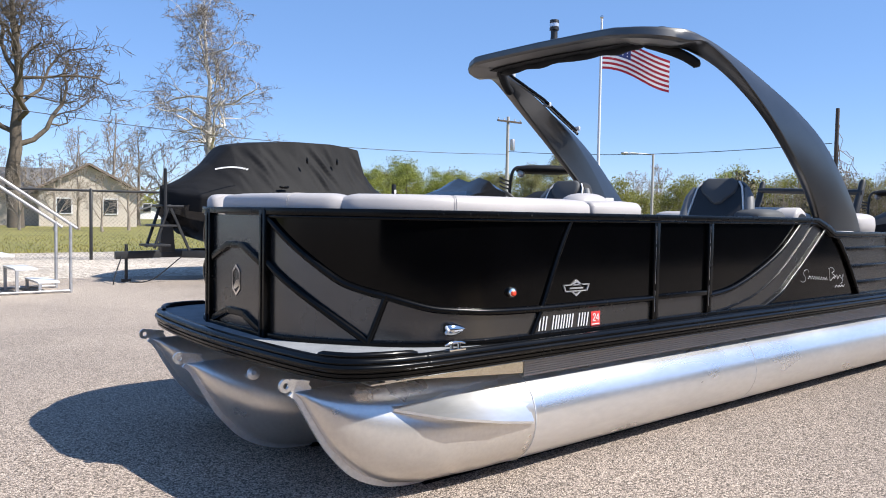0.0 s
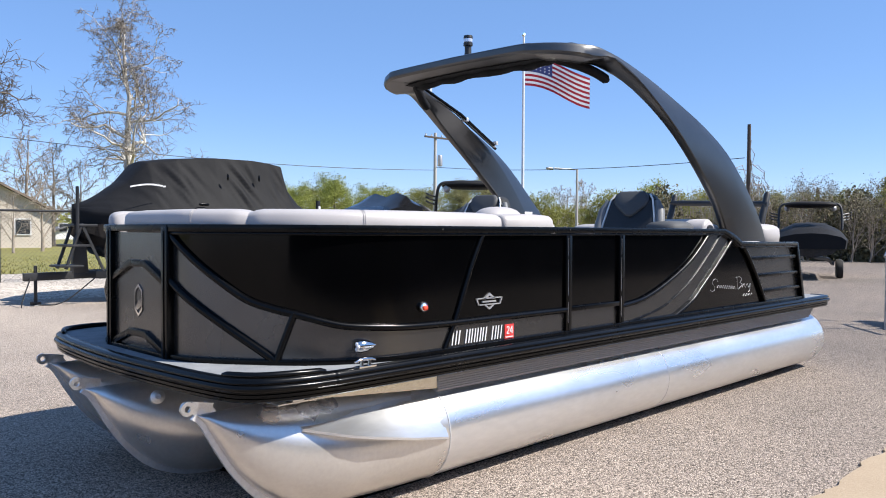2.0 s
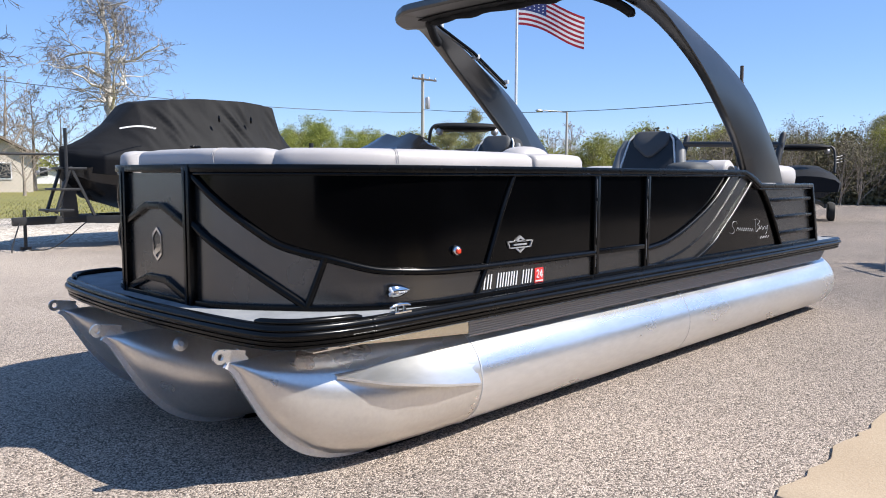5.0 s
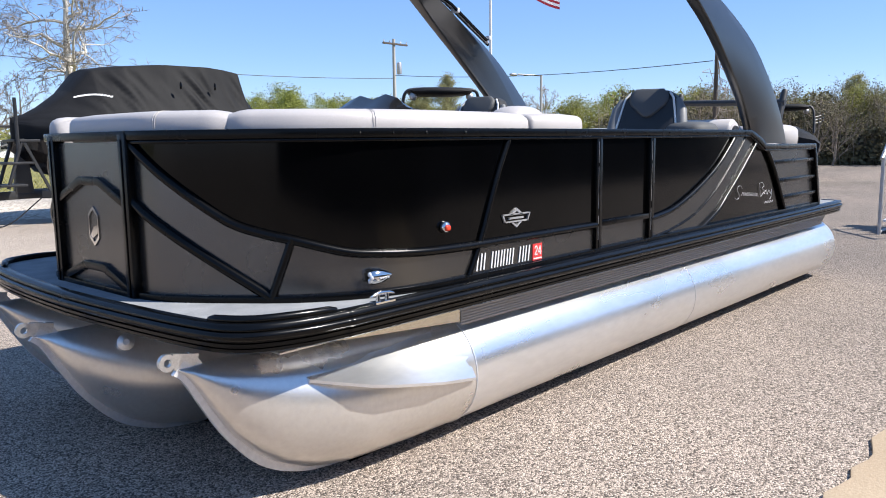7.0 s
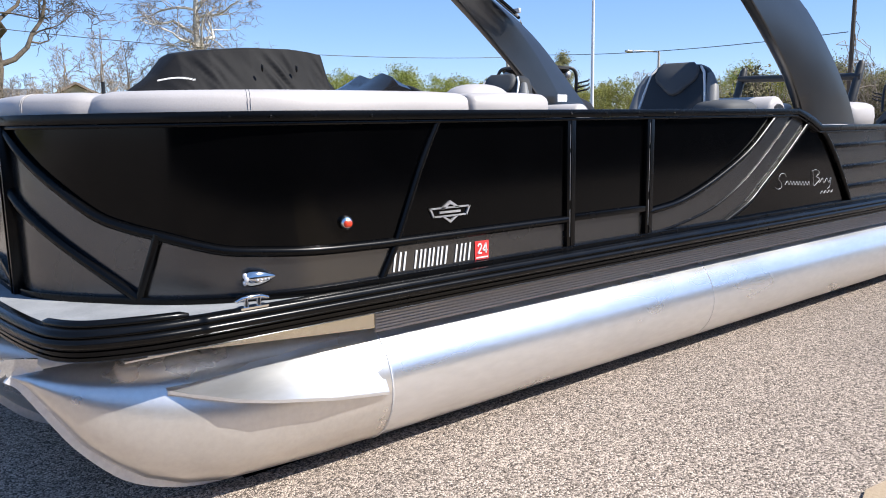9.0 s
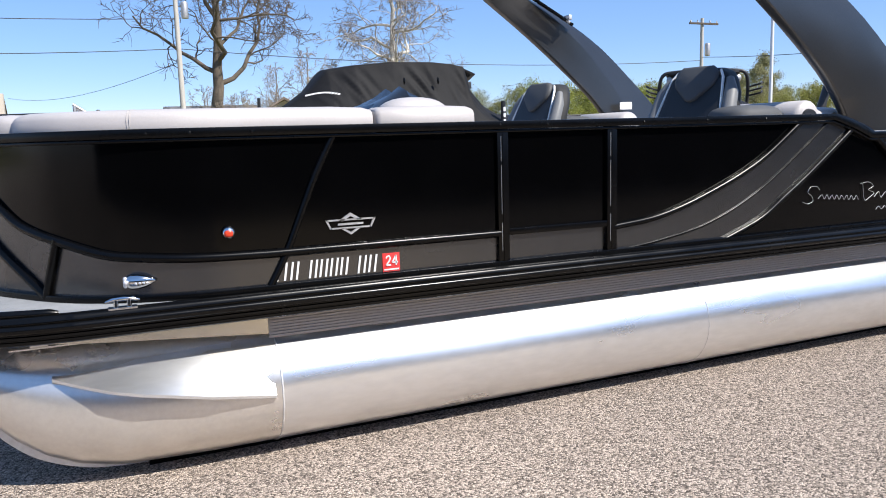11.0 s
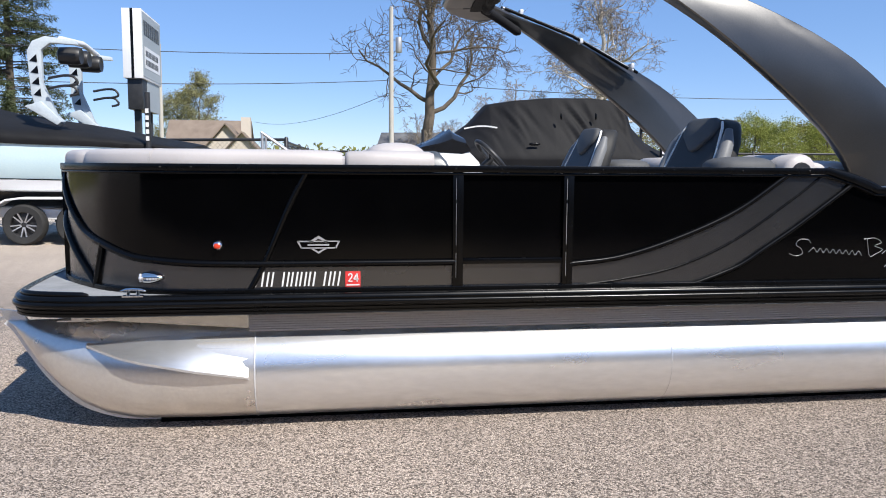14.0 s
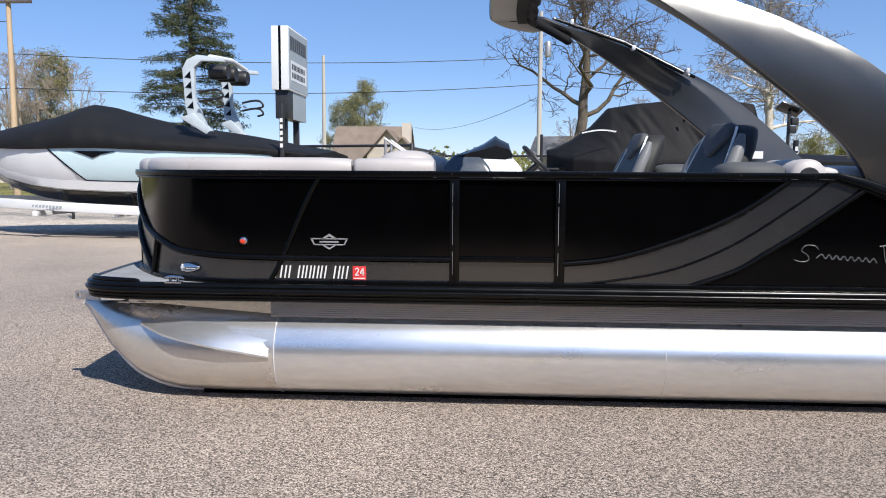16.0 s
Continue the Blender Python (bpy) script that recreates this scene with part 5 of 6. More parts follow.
# ---- pale blue wake boat on a white trailer ----
def white_boat():
    gz = 0.28
    b = thing("wake_boat", (-5.4, 10.2, gz), "pale blue and white wake boat with black cover on white trailer", "boat")
    cy = 10.35
    table = [(-9.55, 0.03, 2.02, 1.66), (-9.3, 0.28, 2.02, 1.46), (-8.8, 0.62, 2.02, 1.25), (-8.2, 0.88, 2.01, 1.10), (-7.5, 1.06, 2.01, 1.0), (-6.5, 1.18, 2.0, 0.96), (-5.3, 1.24, 1.98, 0.95), (-4.0, 1.24, 1.92, 0.95), (-2.6, 1.18, 1.84, 0.95)]
    cols = list(zip(*table))
    xs = np.linspace(-9.55, -2.6, 40)
    rows = []
    for x in xs:
        hw, zg, zk = (lerp_table(list(zip(cols[0], c)), x) for c in cols[1:])
        rows.append((x, hw, zg, zk))

    def side_ring(x, skew):
        half = []
        for k, f in ((0.39, 0.90), (0.50, 0.95), (0.70, 0.985), (0.9, 1.0), (1.0, 0.99)):
            xx = x + skew * (1 - k) / 0.61
            hw, zg, zk = (lerp_table(list(zip(cols[0], c)), xx) for c in cols[1:])
            half.append((xx, hw * f, zk + k * (zg - zk)))
        return [Vector((a, cy - w, z)) for a, w, z in half] + [Vector((a, cy + w, z)) for a, w, z in reversed(half)]
    fore = [side_ring(x, 0.8 * i / 13) for i, x in enumerate(np.linspace(-9.55, -7.74, 14))]
    part("bow_side", Geo().loft(fore), M_WHITE, b, "white gelcoat bow side", smooth=45)
    part("hull_side", Geo().loft([side_ring(x, 0.8) for x in np.linspace(-7.735, -3.45, 22)]), M_HULLBLUE, b, "pale blue gelcoat hull side", smooth=45)
    part("hull_bottom", Geo().loft([ring_from(x, cy, [(0.01, zk - 0.12), (hw * 0.5, zk - 0.05), (hw * 0.83, zk + 0.19 * (zg - zk))]) for x, hw, zg, zk in rows]), M_HULLBLK, b, "black hull bottom", smooth=45)
    part("hull_band", Geo().loft([ring_from(x, cy, [(hw * 0.80, zk + 0.18 * (zg - zk)), (hw * 0.87, zk + 0.22 * (zg - zk)), (hw * 0.91, zk + 0.385 * (zg - zk))]) for x, hw, zg, zk in rows]), M_WHITE, b, "white hull band", smooth=45)
    g = Geo()
    for sg in (-1,):
        ring = side_ring(-7.737, 0.8)[:5]
        g.bar([q + Vector((0, -0.008, 0)) for q in reversed(ring)], (0, -1, 0), 0.010, 0.022)
        low = [side_ring(x, 0.8)[0] + Vector((0, -0.010, 0.0)) for x in np.linspace(-7.737, -3.6, 12)]
        g.bar(low, (0, -1, 0), 0.010, 0.016)
    part("hull_stripe", g, M_TRIM, b, "thin dark hull stripe", smooth=0)
    g = Geo()
    x0 = -7.12
    g.prism([(x0, cy - 1.115, 1.915), (x0 + 0.85, cy - 1.20, 1.905), (x0 + 0.56, cy - 1.175, 1.85), (x0 + 0.40, cy - 1.155, 1.785), (x0 + 0.22, cy - 1.135, 1.85)], (0, -0.012, 0))
    part("hull_emblem", g, M_TRIM, b, "black winged hull emblem", smooth=0)
    ctab = [(-9.62, 0.05, 1.95, 2.2), (-9.3, 0.36, 1.95, 2.30), (-8.8, 0.70, 1.95, 2.42), (-8.05, 0.97, 1.95, 2.58), (-7.6, 1.07, 1.95, 2.74), (-7.28, 1.13, 1.95, 2.82), (-6.85, 1.19, 1.95, 2.76), (-6.2, 1.24, 1.95, 2.58), (-5.57, 1.27, 1.95, 2.43), (-4.8, 1.27, 1.95, 2.32), (-4.0, 1.26, 1.9, 2.2), (-3.2, 1.22, 1.9, 2.05), (-2.5, 1.19, 1.8, 1.93)]
    cols2 = list(zip(*ctab))
    rings = []
    for x in np.linspace(-9.62, -2.5, 80):
        hw, zg, zt = (lerp_table(list(zip(cols2[0], c)), x) for c in cols2[1:])
        zl = lerp_table(list(zip(cols[0], cols[2])), x) - 0.05 - 0.012 * math.sin(x * 2.1) - 0.10 * max(0, -8.9 - x)
        prof = [(hw * 1.0, zl), (hw * 1.02, zl + 0.07)]
        for k in range(1, 8):
            u = k / 8
            prof.append((hw * 1.02 * (1 - u ** 2.0 * 0.95) + 0.012 * math.sin(x * 15 + u * 7), zl + 0.07 + (zt - zl - 0.07) * u ** 0.9))
        prof.append((0.01, zt + 0.02))
        rings.append(ring_from(x, cy, prof))
    part("canvas_cover", Geo().loft(rings), M_COVER, b, "black canvas cover laced over the deck", smooth=60)
    # tower: two arched legs with bins, racks and speakers
    for y in (cy - 0.95, cy + 0.95):
        g = Geo()
        prof = [(-4.92, 2.35), (-5.02, 2.72), (-5.06, 3.40), (-4.97, 3.56), (-4.78, 3.64), (-4.30, 3.58), (-4.28, 3.51), (-4.70, 3.53), (-4.84, 3.42), (-4.84, 2.9), (-4.62, 2.35)]
        g.prism([(x, y - 0.05, z) for x, z in prof], (0, 0.10, 0))
        leg = part("tower_leg", g, M_TOWER, b, "white cast tower leg", 0.015)
        for x0, z0 in ((-5.02, 3.24), (-5.01, 3.06), (-5.0, 2.88), (-4.98, 2.70)):
            g = Geo()
            g.prism([(x0, y - 0.053, z0), (x0 + 0.11, y - 0.053, z0 + 0.11), (x0 + 0.12, y - 0.053, z0 - 0.02)], (0, -0.006, 0))
            part("leg_cutout", g, M_TRIM, leg, "dark leg cut-out", smooth=0)
        g = Geo()
        g.prism([(-5.12, y - 0.11, 2.52), (-4.86, y - 0.11, 2.60), (-4.54, y - 0.11, 2.28), (-4.62, y - 0.11, 2.22), (-4.98, y - 0.11, 2.44)], (0, 0.22, 0))
        part("tower_foot", g, M_TOWER, leg, "slanted cast foot", 0.02)
    part("tower_bar", Geo().tube([(-4.55, cy - 0.95, 3.60), (-4.5, cy, 3.66), (-4.55, cy + 0.95, 3.60)], 0.05, 10), M_WHITE, b, "white tower cross bar", smooth=50)
    for y in (cy - 0.62, cy - 0.2, cy + 0.45):
        g = Geo().lathe([(0.09, -0.2), (0.14, -0.17), (0.15, 0.1), (0.13, 0.16), (0.02, 0.13)], 18, pose(-4.50, y, 3.38, 0, 90, 0))
        part("tower_speaker", g, M_BLKSTEEL, b, "black bullet tower speaker", smooth=40)
    for y in (cy - 1.12, cy + 1.12):
        g = Geo()
        for dz in (0, 0.16):
            g.tube(spline([(-4.7, y, 2.80 + dz), (-4.45, y - 0.05, 2.84 + dz), (-4.28, y - 0.12, 2.82 + dz), (-4.22, y - 0.12, 2.72 + dz), (-4.34, y - 0.12, 2.68 + dz)], 4), 0.022, 8)
        part("board_rack", g, M_BLKSTEEL, b, "black board rack fork", smooth=50)
    # trailer
    fr = Geo()
    for y in (cy - 0.98, cy + 0.98):
        fr.bar([(-9.8, cy + (y - cy) * 0.25, 0.96), (-8.6, cy + (y - cy) * 0.8, 0.93), (-7.5, y, 0.885), (-5.0, y, 0.78), (-3.0, y, 0.72)], (0, 0, 1), 0.17, 0.08)
    fr.bar([(-11.0, cy, 0.96), (-9.7, cy, 0.96)], (0, 0, 1), 0.14, 0.12)
    for x in (-8.0, -6.4, -4.2, -3.2):
        fr.box(x - 0.05, x + 0.05, cy - 0.98, cy + 0.98, 0.70, 0.80)
    part("trailer_frame", fr, M_WHITE, b, "white painted trailer frame", 0.012)
    bars_decal(b, -8.02, -7.42, cy - 1.03, 0.87, 0.05, M_SIGNGREY, -0.04)
    g = Geo()
    g.prism([(-9.75, cy - 0.05, 0.9), (-9.4, cy - 0.05, 0.9), (-9.72, cy - 0.05, 1.80), (-9.90, cy - 0.05, 1.80)], (0, 0.1, 0))
    part("winch_post", g, M_WHITE, b, "white winch post", 0.01)
    part("tongue_jack", Geo().lathe([(0.07, 0.3), (0.07, 0.34), (0.03, 0.35), (0.03, 1.35)], 10, Matrix.Translation((-10.5, cy, 0))), M_STEEL, b, "steel tongue jack")
    for x in (-5.15, -4.33):
        for y in (cy - 1.12, cy + 1.12):
            wheel(b, x, y, gz + 0.335, 0.335, M_CHROME)
    for y in (cy - 1.12, cy + 1.12):
        g = Geo()
        arc = [(-5.68, 0.70), (-5.58, 0.92), (-5.40, 1.03), (-5.2, 1.06), (-4.3, 1.06), (-4.05, 1.0), (-3.85, 0.70)]
        g.loft([[Vector((x, y - 0.14, z)), Vector((x, y + 0.14, z)), Vector((x, y + 0.14, z - 0.03)), Vector((x, y - 0.14, z - 0.03))] for x, z in arc])
        part("mudguard", g, M_WHITE, b, "white trailer mudguard", smooth=50)
    part("marker_lamp", Geo().box(-5.80, -5.76, cy - 1.05, cy - 1.02, 0.70, 0.79), M_LENSRED, b, "red marker lamp")
    g = Geo()
    g.tube([(-3.15, cy - 1.28, 0.95), (-3.15, cy - 1.28, 2.75)], 0.045, 10)
    gp = part("guide_post", g, M_BLKSTEEL, b, "black trailer guide post with pale lettering", smooth=50)
    for k in range(5):
        part("lettering_bar", Geo().box(-3.175, -3.125, cy - 1.332, cy - 1.322, 1.98 + k * 0.11, 2.05 + k * 0.11), M_DECAL, gp, "plain white bar", smooth=0)
    b.location, b.scale, b.rotation_euler.z = (-5.25, 11.15, 0.0), (1.05, 1.05, 1.05), radians(-1.6)


white_boat()


# ---- small covered boats further off, with black towers ----
def tower_boat(x, y, turn, label, group=""):
    z = ground_z(x, y)
    m = pose(x, y, z, 0, 0, turn)
    b = thing("tower_boat", (x, y, z), label, "boat", group)
    rings = []
    for u, hw, zg, zt in ((-3.2, 0.06, 1.6, 1.66), (-2.6, 0.62, 1.55, 1.78), (-1.6, 1.02, 1.5, 1.95), (-0.4, 1.2, 1.46, 2.02), (1.2, 1.24, 1.42, 1.86), (2.6, 1.18, 1.4, 1.76), (3.1, 1.1, 1.38, 1.6)):
        rings.append([m @ p for p in ring_from(u, 0, [(hw * 0.96, zg - 0.3), (hw, zg), (hw * 0.86, zg + (zt - zg) * 0.55), (hw * 0.45, zt), (0.01, zt + 0.03)])])
    part("canvas_cover", Geo().loft(rings), M_COVER, b, "black canvas cover", smooth=50)
    rings = []
    for u, hw, zk in ((-3.0, 0.1, 1.25), (-2.2, 0.7, 0.95), (-0.5, 1.1, 0.8), (3.05, 1.05, 0.78)):
        rings.append([m @ p for p in ring_from(u, 0, [(0.01, zk), (hw * 0.6, zk + 0.12), (hw * 0.95, zk + 0.4), (hw, 1.3)])])
    part("hull", Geo().loft(rings), M_HULLBLK, b, "black hull", smooth=40)
    g = Geo()
    for sy in (-1, 1):
        g.tube([m @ p for p in spline([(0.9, sy * 1.08, 1.75), (0.72, sy * 1.08, 2.3), (0.62, sy * 1.0, 2.66), (0.6, sy * 0.7, 2.74), (0.6, 0, 2.76)], 4)], 0.045, 8)
    part("tower", g, M_BLKSTEEL, b, "black tubular tower", smooth=50)
    g = Geo().blob((0, 0, 0), (0.7, 0.9, 0.12), 16, 8, 3, None)
    g.v = [tuple(m @ (Vector(p) + Vector((0.9, 0, 2.68)))) for p in g.v]
    part("tower_top", g, M_COVER, b, "black tower top", smooth=60)
    for sy in (-1, 1):
        g = Geo()
        for dz in (0.0, 0.11, 0.22):
            g.tube([m @ Vector((0.72, sy * 1.1, 2.1 + dz)), m @ Vector((0.5, sy * 1.35, 2.16 + dz)), m @ Vector((0.62, sy * 1.4, 2.2 + dz))], 0.025, 6)
        part("board_rack", g, M_BLKSTEEL, b, "black board rack", smooth=50)
        g = Geo().blob(m @ Vector((0.62, sy * 0.8, 2.55)), (0.11, 0.11, 0.11), 12, 8, 2)
        part("tower_speaker", g, M_STEEL, b, "round tower speaker", smooth=60)
    fr = Geo()
    for sy in (-0.7, 0.7):
        fr.bar([m @ Vector((-2.6, sy * 0.4, 0.62)), m @ Vector((-1.5, sy, 0.6)), m @ Vector((3.0, sy, 0.6))], (0, 0, 1), 0.14, 0.08)
    fr.bar([m @ Vector((-4.0, 0, 0.6)), m @ Vector((-2.5, 0, 0.62))], (0, 0, 1), 0.14, 0.1)
    part("trailer_frame", fr, M_BLKSTEEL, b, "black trailer frame", 0.01)
    for u in (0.6, 1.4):
        for sy in (-1.0, 1.0):
            g = Geo()
            g.lathe([(0.18, -0.1), (0.32, -0.1), (0.34, 0), (0.32, 0.1), (0.18, 0.1), (0.10, 0.05), (0.02, 0.06)], 20, m @ pose(u, sy, 0.34, 90, 0, 0))
            part("trailer_wheel", g, M_RUBBER, b, "black trailer wheel", smooth=40)
    return b


stern_boat = tower_boat(22.3, 6.3, 203, "black covered wake boat with folded tower on a trailer")
stern_boat.scale = (0.9, 0.8, 0.82)
tower_boat(13.0, 11.9, 55, "black covered wake boat with tubular tower and racks")


# ---- boarding steps ----
def boarding_steps():
    b = thing("boarding_steps", (0, 0, 0), "white metal boarding steps with a sloping handrail", "steps", "boarding steps")
    for k in range(4):
        x, z = -0.15 - 0.30 * k, 0.2 * (k + 1) - 0.02
        part("tread", Geo().box(x - 0.30, x, -0.42, 0.42, z - 0.03, z), M_WHITE, b, "white step tread", 0.006)
        for y in (-0.40, 0.40):
            part("leg", Geo().box(x - 0.29, x - 0.25, y - 0.02, y + 0.02, 0, z - 0.03), M_STEEL, b)
    for y in (-0.42, 0.42):
        g = Geo()
        g.tube([(0.0, y, 0.0), (0.0, y, 1.05)], 0.024, 8)
        g.tube([(0.09, y, 0.96), (-1.18, y, 1.855)], 0.024, 8)
        g.tube([(-1.16, y, 0.0), (-1.16, y, 1.84)], 0.024, 8)
        g.tube([(0.0, y, 0.03), (-1.32, y, 0.03)], 0.02, 8)
        part("handrail", g, M_STEEL, b, "galvanised sloping handrail", smooth=50)
    return b


bs = boarding_steps()
bs.location, bs.scale = (0.15, 11.05, 0.0), (1.07, 1.07, 1.07)
copy_thing(bs, pose(8.9, 0.0, 0.0, 0, 0, 180))


# ---- chain-link fence ----
def chain_fence(p0, p1, height, group, label):
    p0, p1 = Vector(p0), Vector(p1)
    ln = (p1 - p0).length
    t = (p1 - p0).normalized()
    f = thing("chain_link_fence", tuple(p0), label, "fence", group)
    g = Geo()
    s = 0.105
    k = -height
    while k < ln:
        for sg in (1, -1):
            a0, b0 = (k, 0.05) if sg > 0 else (k + height, 0.05)
            a1, b1 = (k + height, height) if sg > 0 else (k, height)
            if max(a0, a1) > 0 and min(a0, a1) < ln:
                def clampu(u):
                    return min(max(u, 0), ln)
                ua, ub = clampu(a0), clampu(a1)
                wa = b0 + (b1 - b0) * (ua - a0) / (a1 - a0)
                wb = b0 + (b1 - b0) * (ub - a0) / (a1 - a0)
                A, B = p0 + t * ua + Vector((0, 0, wa)), p0 + t * ub + Vector((0, 0, wb))
                d = Vector((0, 0, 0.003))
                e = Vector((-t.y, t.x, 0)) * 0.003
                i = len(g.v)
                g.v += [tuple(A + d), tuple(A - d + e), tuple(A - d - e), tuple(B + d), tuple(B - d + e), tuple(B - d - e)]
                g.f += [(i, i + 1, i + 4, i + 3), (i + 1, i + 2, i + 5, i + 4), (i + 2, i, i + 3, i + 5)]
        k += s
    part("mesh", g, M_MESH, f, "grey wire mesh", raw=True, smooth=0, tags=("grey wire mesh", "", "", "stuff"))
    part("top_rail", Geo().tube([p0 + Vector((0, 0, height)), p1 + Vector((0, 0, height))], 0.03, 8), M_BLKSTEEL, f, "dark top rail", smooth=50)
    n = max(int(ln / 3.1), 1)
    for i in range(n + 1):
        p = p0 + t * (ln * i / n)
        part("post", Geo().lathe([(0.042, 0), (0.042, height + 0.03), (0.02, height + 0.06)], 8, Matrix.Translation(p)), M_BLKSTEEL, f, "black fence post", smooth=40)
    return f


chain_fence((-0.45, 19.0, 0), (18.0, 14.95, 0), 1.80, "lot fences", "tall chain-link fence with black posts and rail")
chain_fence((-0.73, 12.06, 0), (-26.0, 22.0, 0), 1.90, "lot fences", "tall chain-link fence with black posts and rail")
chain_fence((-0.73, 12.16, 0), (-0.45, 18.95, 0), 1.85, "lot fences", "short chain-link return fence with black posts")
chain_fence((38.5, -6, 0), (36.0, 18, 0), 1.35, "lot fences", "chain-link fence with black posts before brush")


# ---- solar camera pole on the fence ----
def camera_pole(x, y):
    b = thing("camera_pole", (x, y, 0), "black pole with solar panel and small cameras", "pole")
    part("pole", Geo().tube([(x, y, 0), (x, y, 2.98)], 0.045, 8), M_BLKSTEEL, b, "black pole", smooth=50)
    m = pose(x, y, 3.04, -28, 22, 0)
    part("solar_panel", Geo().box(-0.3, 0.3, -0.2, 0.2, -0.02, 0.02, m), M_HULLBLK, b, "dark tilted solar panel", 0.006)
    for dx, z in ((0.14, 2.72), (0.09, 2.50)):
        part("camera_box", Geo().box(x + dx - 0.09, x + dx + 0.09, y - 0.10, y + 0.06, z - 0.10, z + 0.10), M_BLKSTEEL, b, "black camera box", 0.02)
    return b


camera_pole(8.85, 17.05)


# ---- pylon sign ----
def pylon_sign():
    b = thing("pylon_sign", (-4.9, 15.2, 0.3), "white two-post roadside sign with grey face", "sign")
    x0, x1, y0, y1 = -5.0, -4.58, 14.25, 16.25
    part("cabinet", Geo().box(x0, x1, y0, y1, 3.70, 5.22), M_WHITE, b, "white sign cabinet", 0.015)
    part("cabinet_groove", Geo().box((x0 + x1) / 2 - 0.03, (x0 + x1) / 2 + 0.03, y0 - 0.004, y0 + 0.01, 3.70, 5.22), M_TRIM, b, "dark groove")
    face = part("face", Geo().box(x1 - 0.004, x1 + 0.010, y0 + 0.05, y1 - 0.05, 3.75, 5.17), M_SIGNGREY, b, "grey sign face")
    g = Geo()
    for k in range(8):
        a = y0 + 0.16 + 0.205 * k
        g.prism([(x1 + 0.011, a, 4.68), (x1 + 0.011, a + 0.15, 4.68), (x1 + 0.011, a + 0.15, 5.0), (x1 + 0.011, a, 5.0)], (0.006, 0, 0))
    part("lettering_bars", g, M_SIGNDARK, face, "dark plain lettering bars", smooth=0)
    part("message_panel", Geo().box(x1 + 0.006, x1 + 0.016, y0 + 0.2, y1 - 0.2, 3.95, 4.43), M_WHITE, face, "white message panel")
    for r in range(2):
        for k in range(9):
            a = y0 + 0.28 + 0.15 * k
            part("message_bar", Geo().box(x1 + 0.016, x1 + 0.020, a, a + 0.10, 4.02 + 0.2 * r, 4.15 + 0.2 * r), M_SIGNDARK, face, "dark message bar", smooth=0)
    low = part("lower_board", Geo().box(x0 + 0.06, x1 - 0.04, y0 + 0.1, y1 - 0.1, 3.02, 3.70), M_BLKSTEEL, b, "black lower board", 0.01)
    part("lower_face", Geo().box(x1 - 0.045, x1 - 0.03, y0 + 0.55, y1 - 0.1, 3.02, 3.70), M_SIGNGREY, low, "grey lower face")
    for y in (14.62, 15.78):
        part("sign_post", Geo().box(-4.86, -4.72, y - 0.07, y + 0.07, 0.3, 3.85), M_BLKSTEEL, b, "black sign post", 0.01)

    b.location = (-4.9 + 0.62, 15.2 + 0.19, -0.10)


pylon_sign()


# ---- houses ----
def house(x, y, turn, w, d, wall_h, ridge_h, wall_mat, roof_mat, label, chimney=False):
    b = thing("house", (x, y, 0), label, "house")
    m = pose(x, y, 0, 0, 0, turn)

    def P(a, c, e):
        return m @ Vector((a, c, e))
    g = Geo()
    g.add([P(-w / 2, -d / 2, 0), P(w / 2, -d / 2, 0), P(w / 2, d / 2, 0), P(-w / 2, d / 2, 0), P(-w / 2, -d / 2, wall_h), P(w / 2, -d / 2, wall_h), P(w / 2, d / 2, wall_h), P(-w / 2, d / 2, wall_h), P(0, -d / 2, ridge_h), P(0, d / 2, ridge_h)],
          [(0, 1, 5, 8, 4), (2, 3, 7, 9, 6), (0, 4, 7, 3), (1, 2, 6, 5), (4, 8, 9, 7), (8, 5, 6, 9)])
    wall = part("wall", g, wall_mat, b, "house wall", smooth=0)
    for sg in (-1, 1):
        k = (ridge_h - wall_h) / (w / 2)
        e = 0.45
        g = Geo()
        top, low = (0, ridge_h + 0.04), (sg * (w / 2 + e), wall_h - k * e + 0.04)
        g.add([P(top[0], -d / 2 - e, top[1]), P(low[0], -d / 2 - e, low[1]), P(low[0], d / 2 + e, low[1]), P(top[0], d / 2 + e, top[1]), P(top[0], -d / 2 - e, top[1] + 0.16), P(low[0], -d / 2 - e, low[1] + 0.16), P(low[0], d / 2 + e, low[1] + 0.16), P(top[0], d / 2 + e, top[1] + 0.16)],
              [(0, 1, 2, 3), (7, 6, 5, 4), (0, 4, 5, 1), (2, 6, 7, 3), (1, 5, 6, 2), (0, 3, 7, 4)])
        part("roof", g, roof_mat, b, "shingled roof slope", smooth=0)
    for a, z in ((-w * 0.25, 0.9), (w * 0.22, 0.9)):
        g = Geo()
        q = [P(a - 0.5, -d / 2 - 0.02, z), P(a + 0.5, -d / 2 - 0.02, z), P(a + 0.5, -d / 2 - 0.02, z + 1.1), P(a - 0.5, -d / 2 - 0.02, z + 1.1)]
        g.prism(q, m.to_3x3() @ Vector((0, -0.05, 0)))
        wn2 = part("window", g, M_WHITE, b, "white window frame", smooth=0)
        g = Geo()
        q = [P(a - 0.42, -d / 2 - 0.075, z + 0.08), P(a + 0.42, -d / 2 - 0.075, z + 0.08), P(a + 0.42, -d / 2 - 0.075, z + 1.02), P(a - 0.42, -d / 2 - 0.075, z + 1.02)]
        g.prism(q, m.to_3x3() @ Vector((0, -0.01, 0)))
        part("pane", g, M_GLASS, wn2, "dark pane", smooth=0)
    if chimney:
        g = Geo()
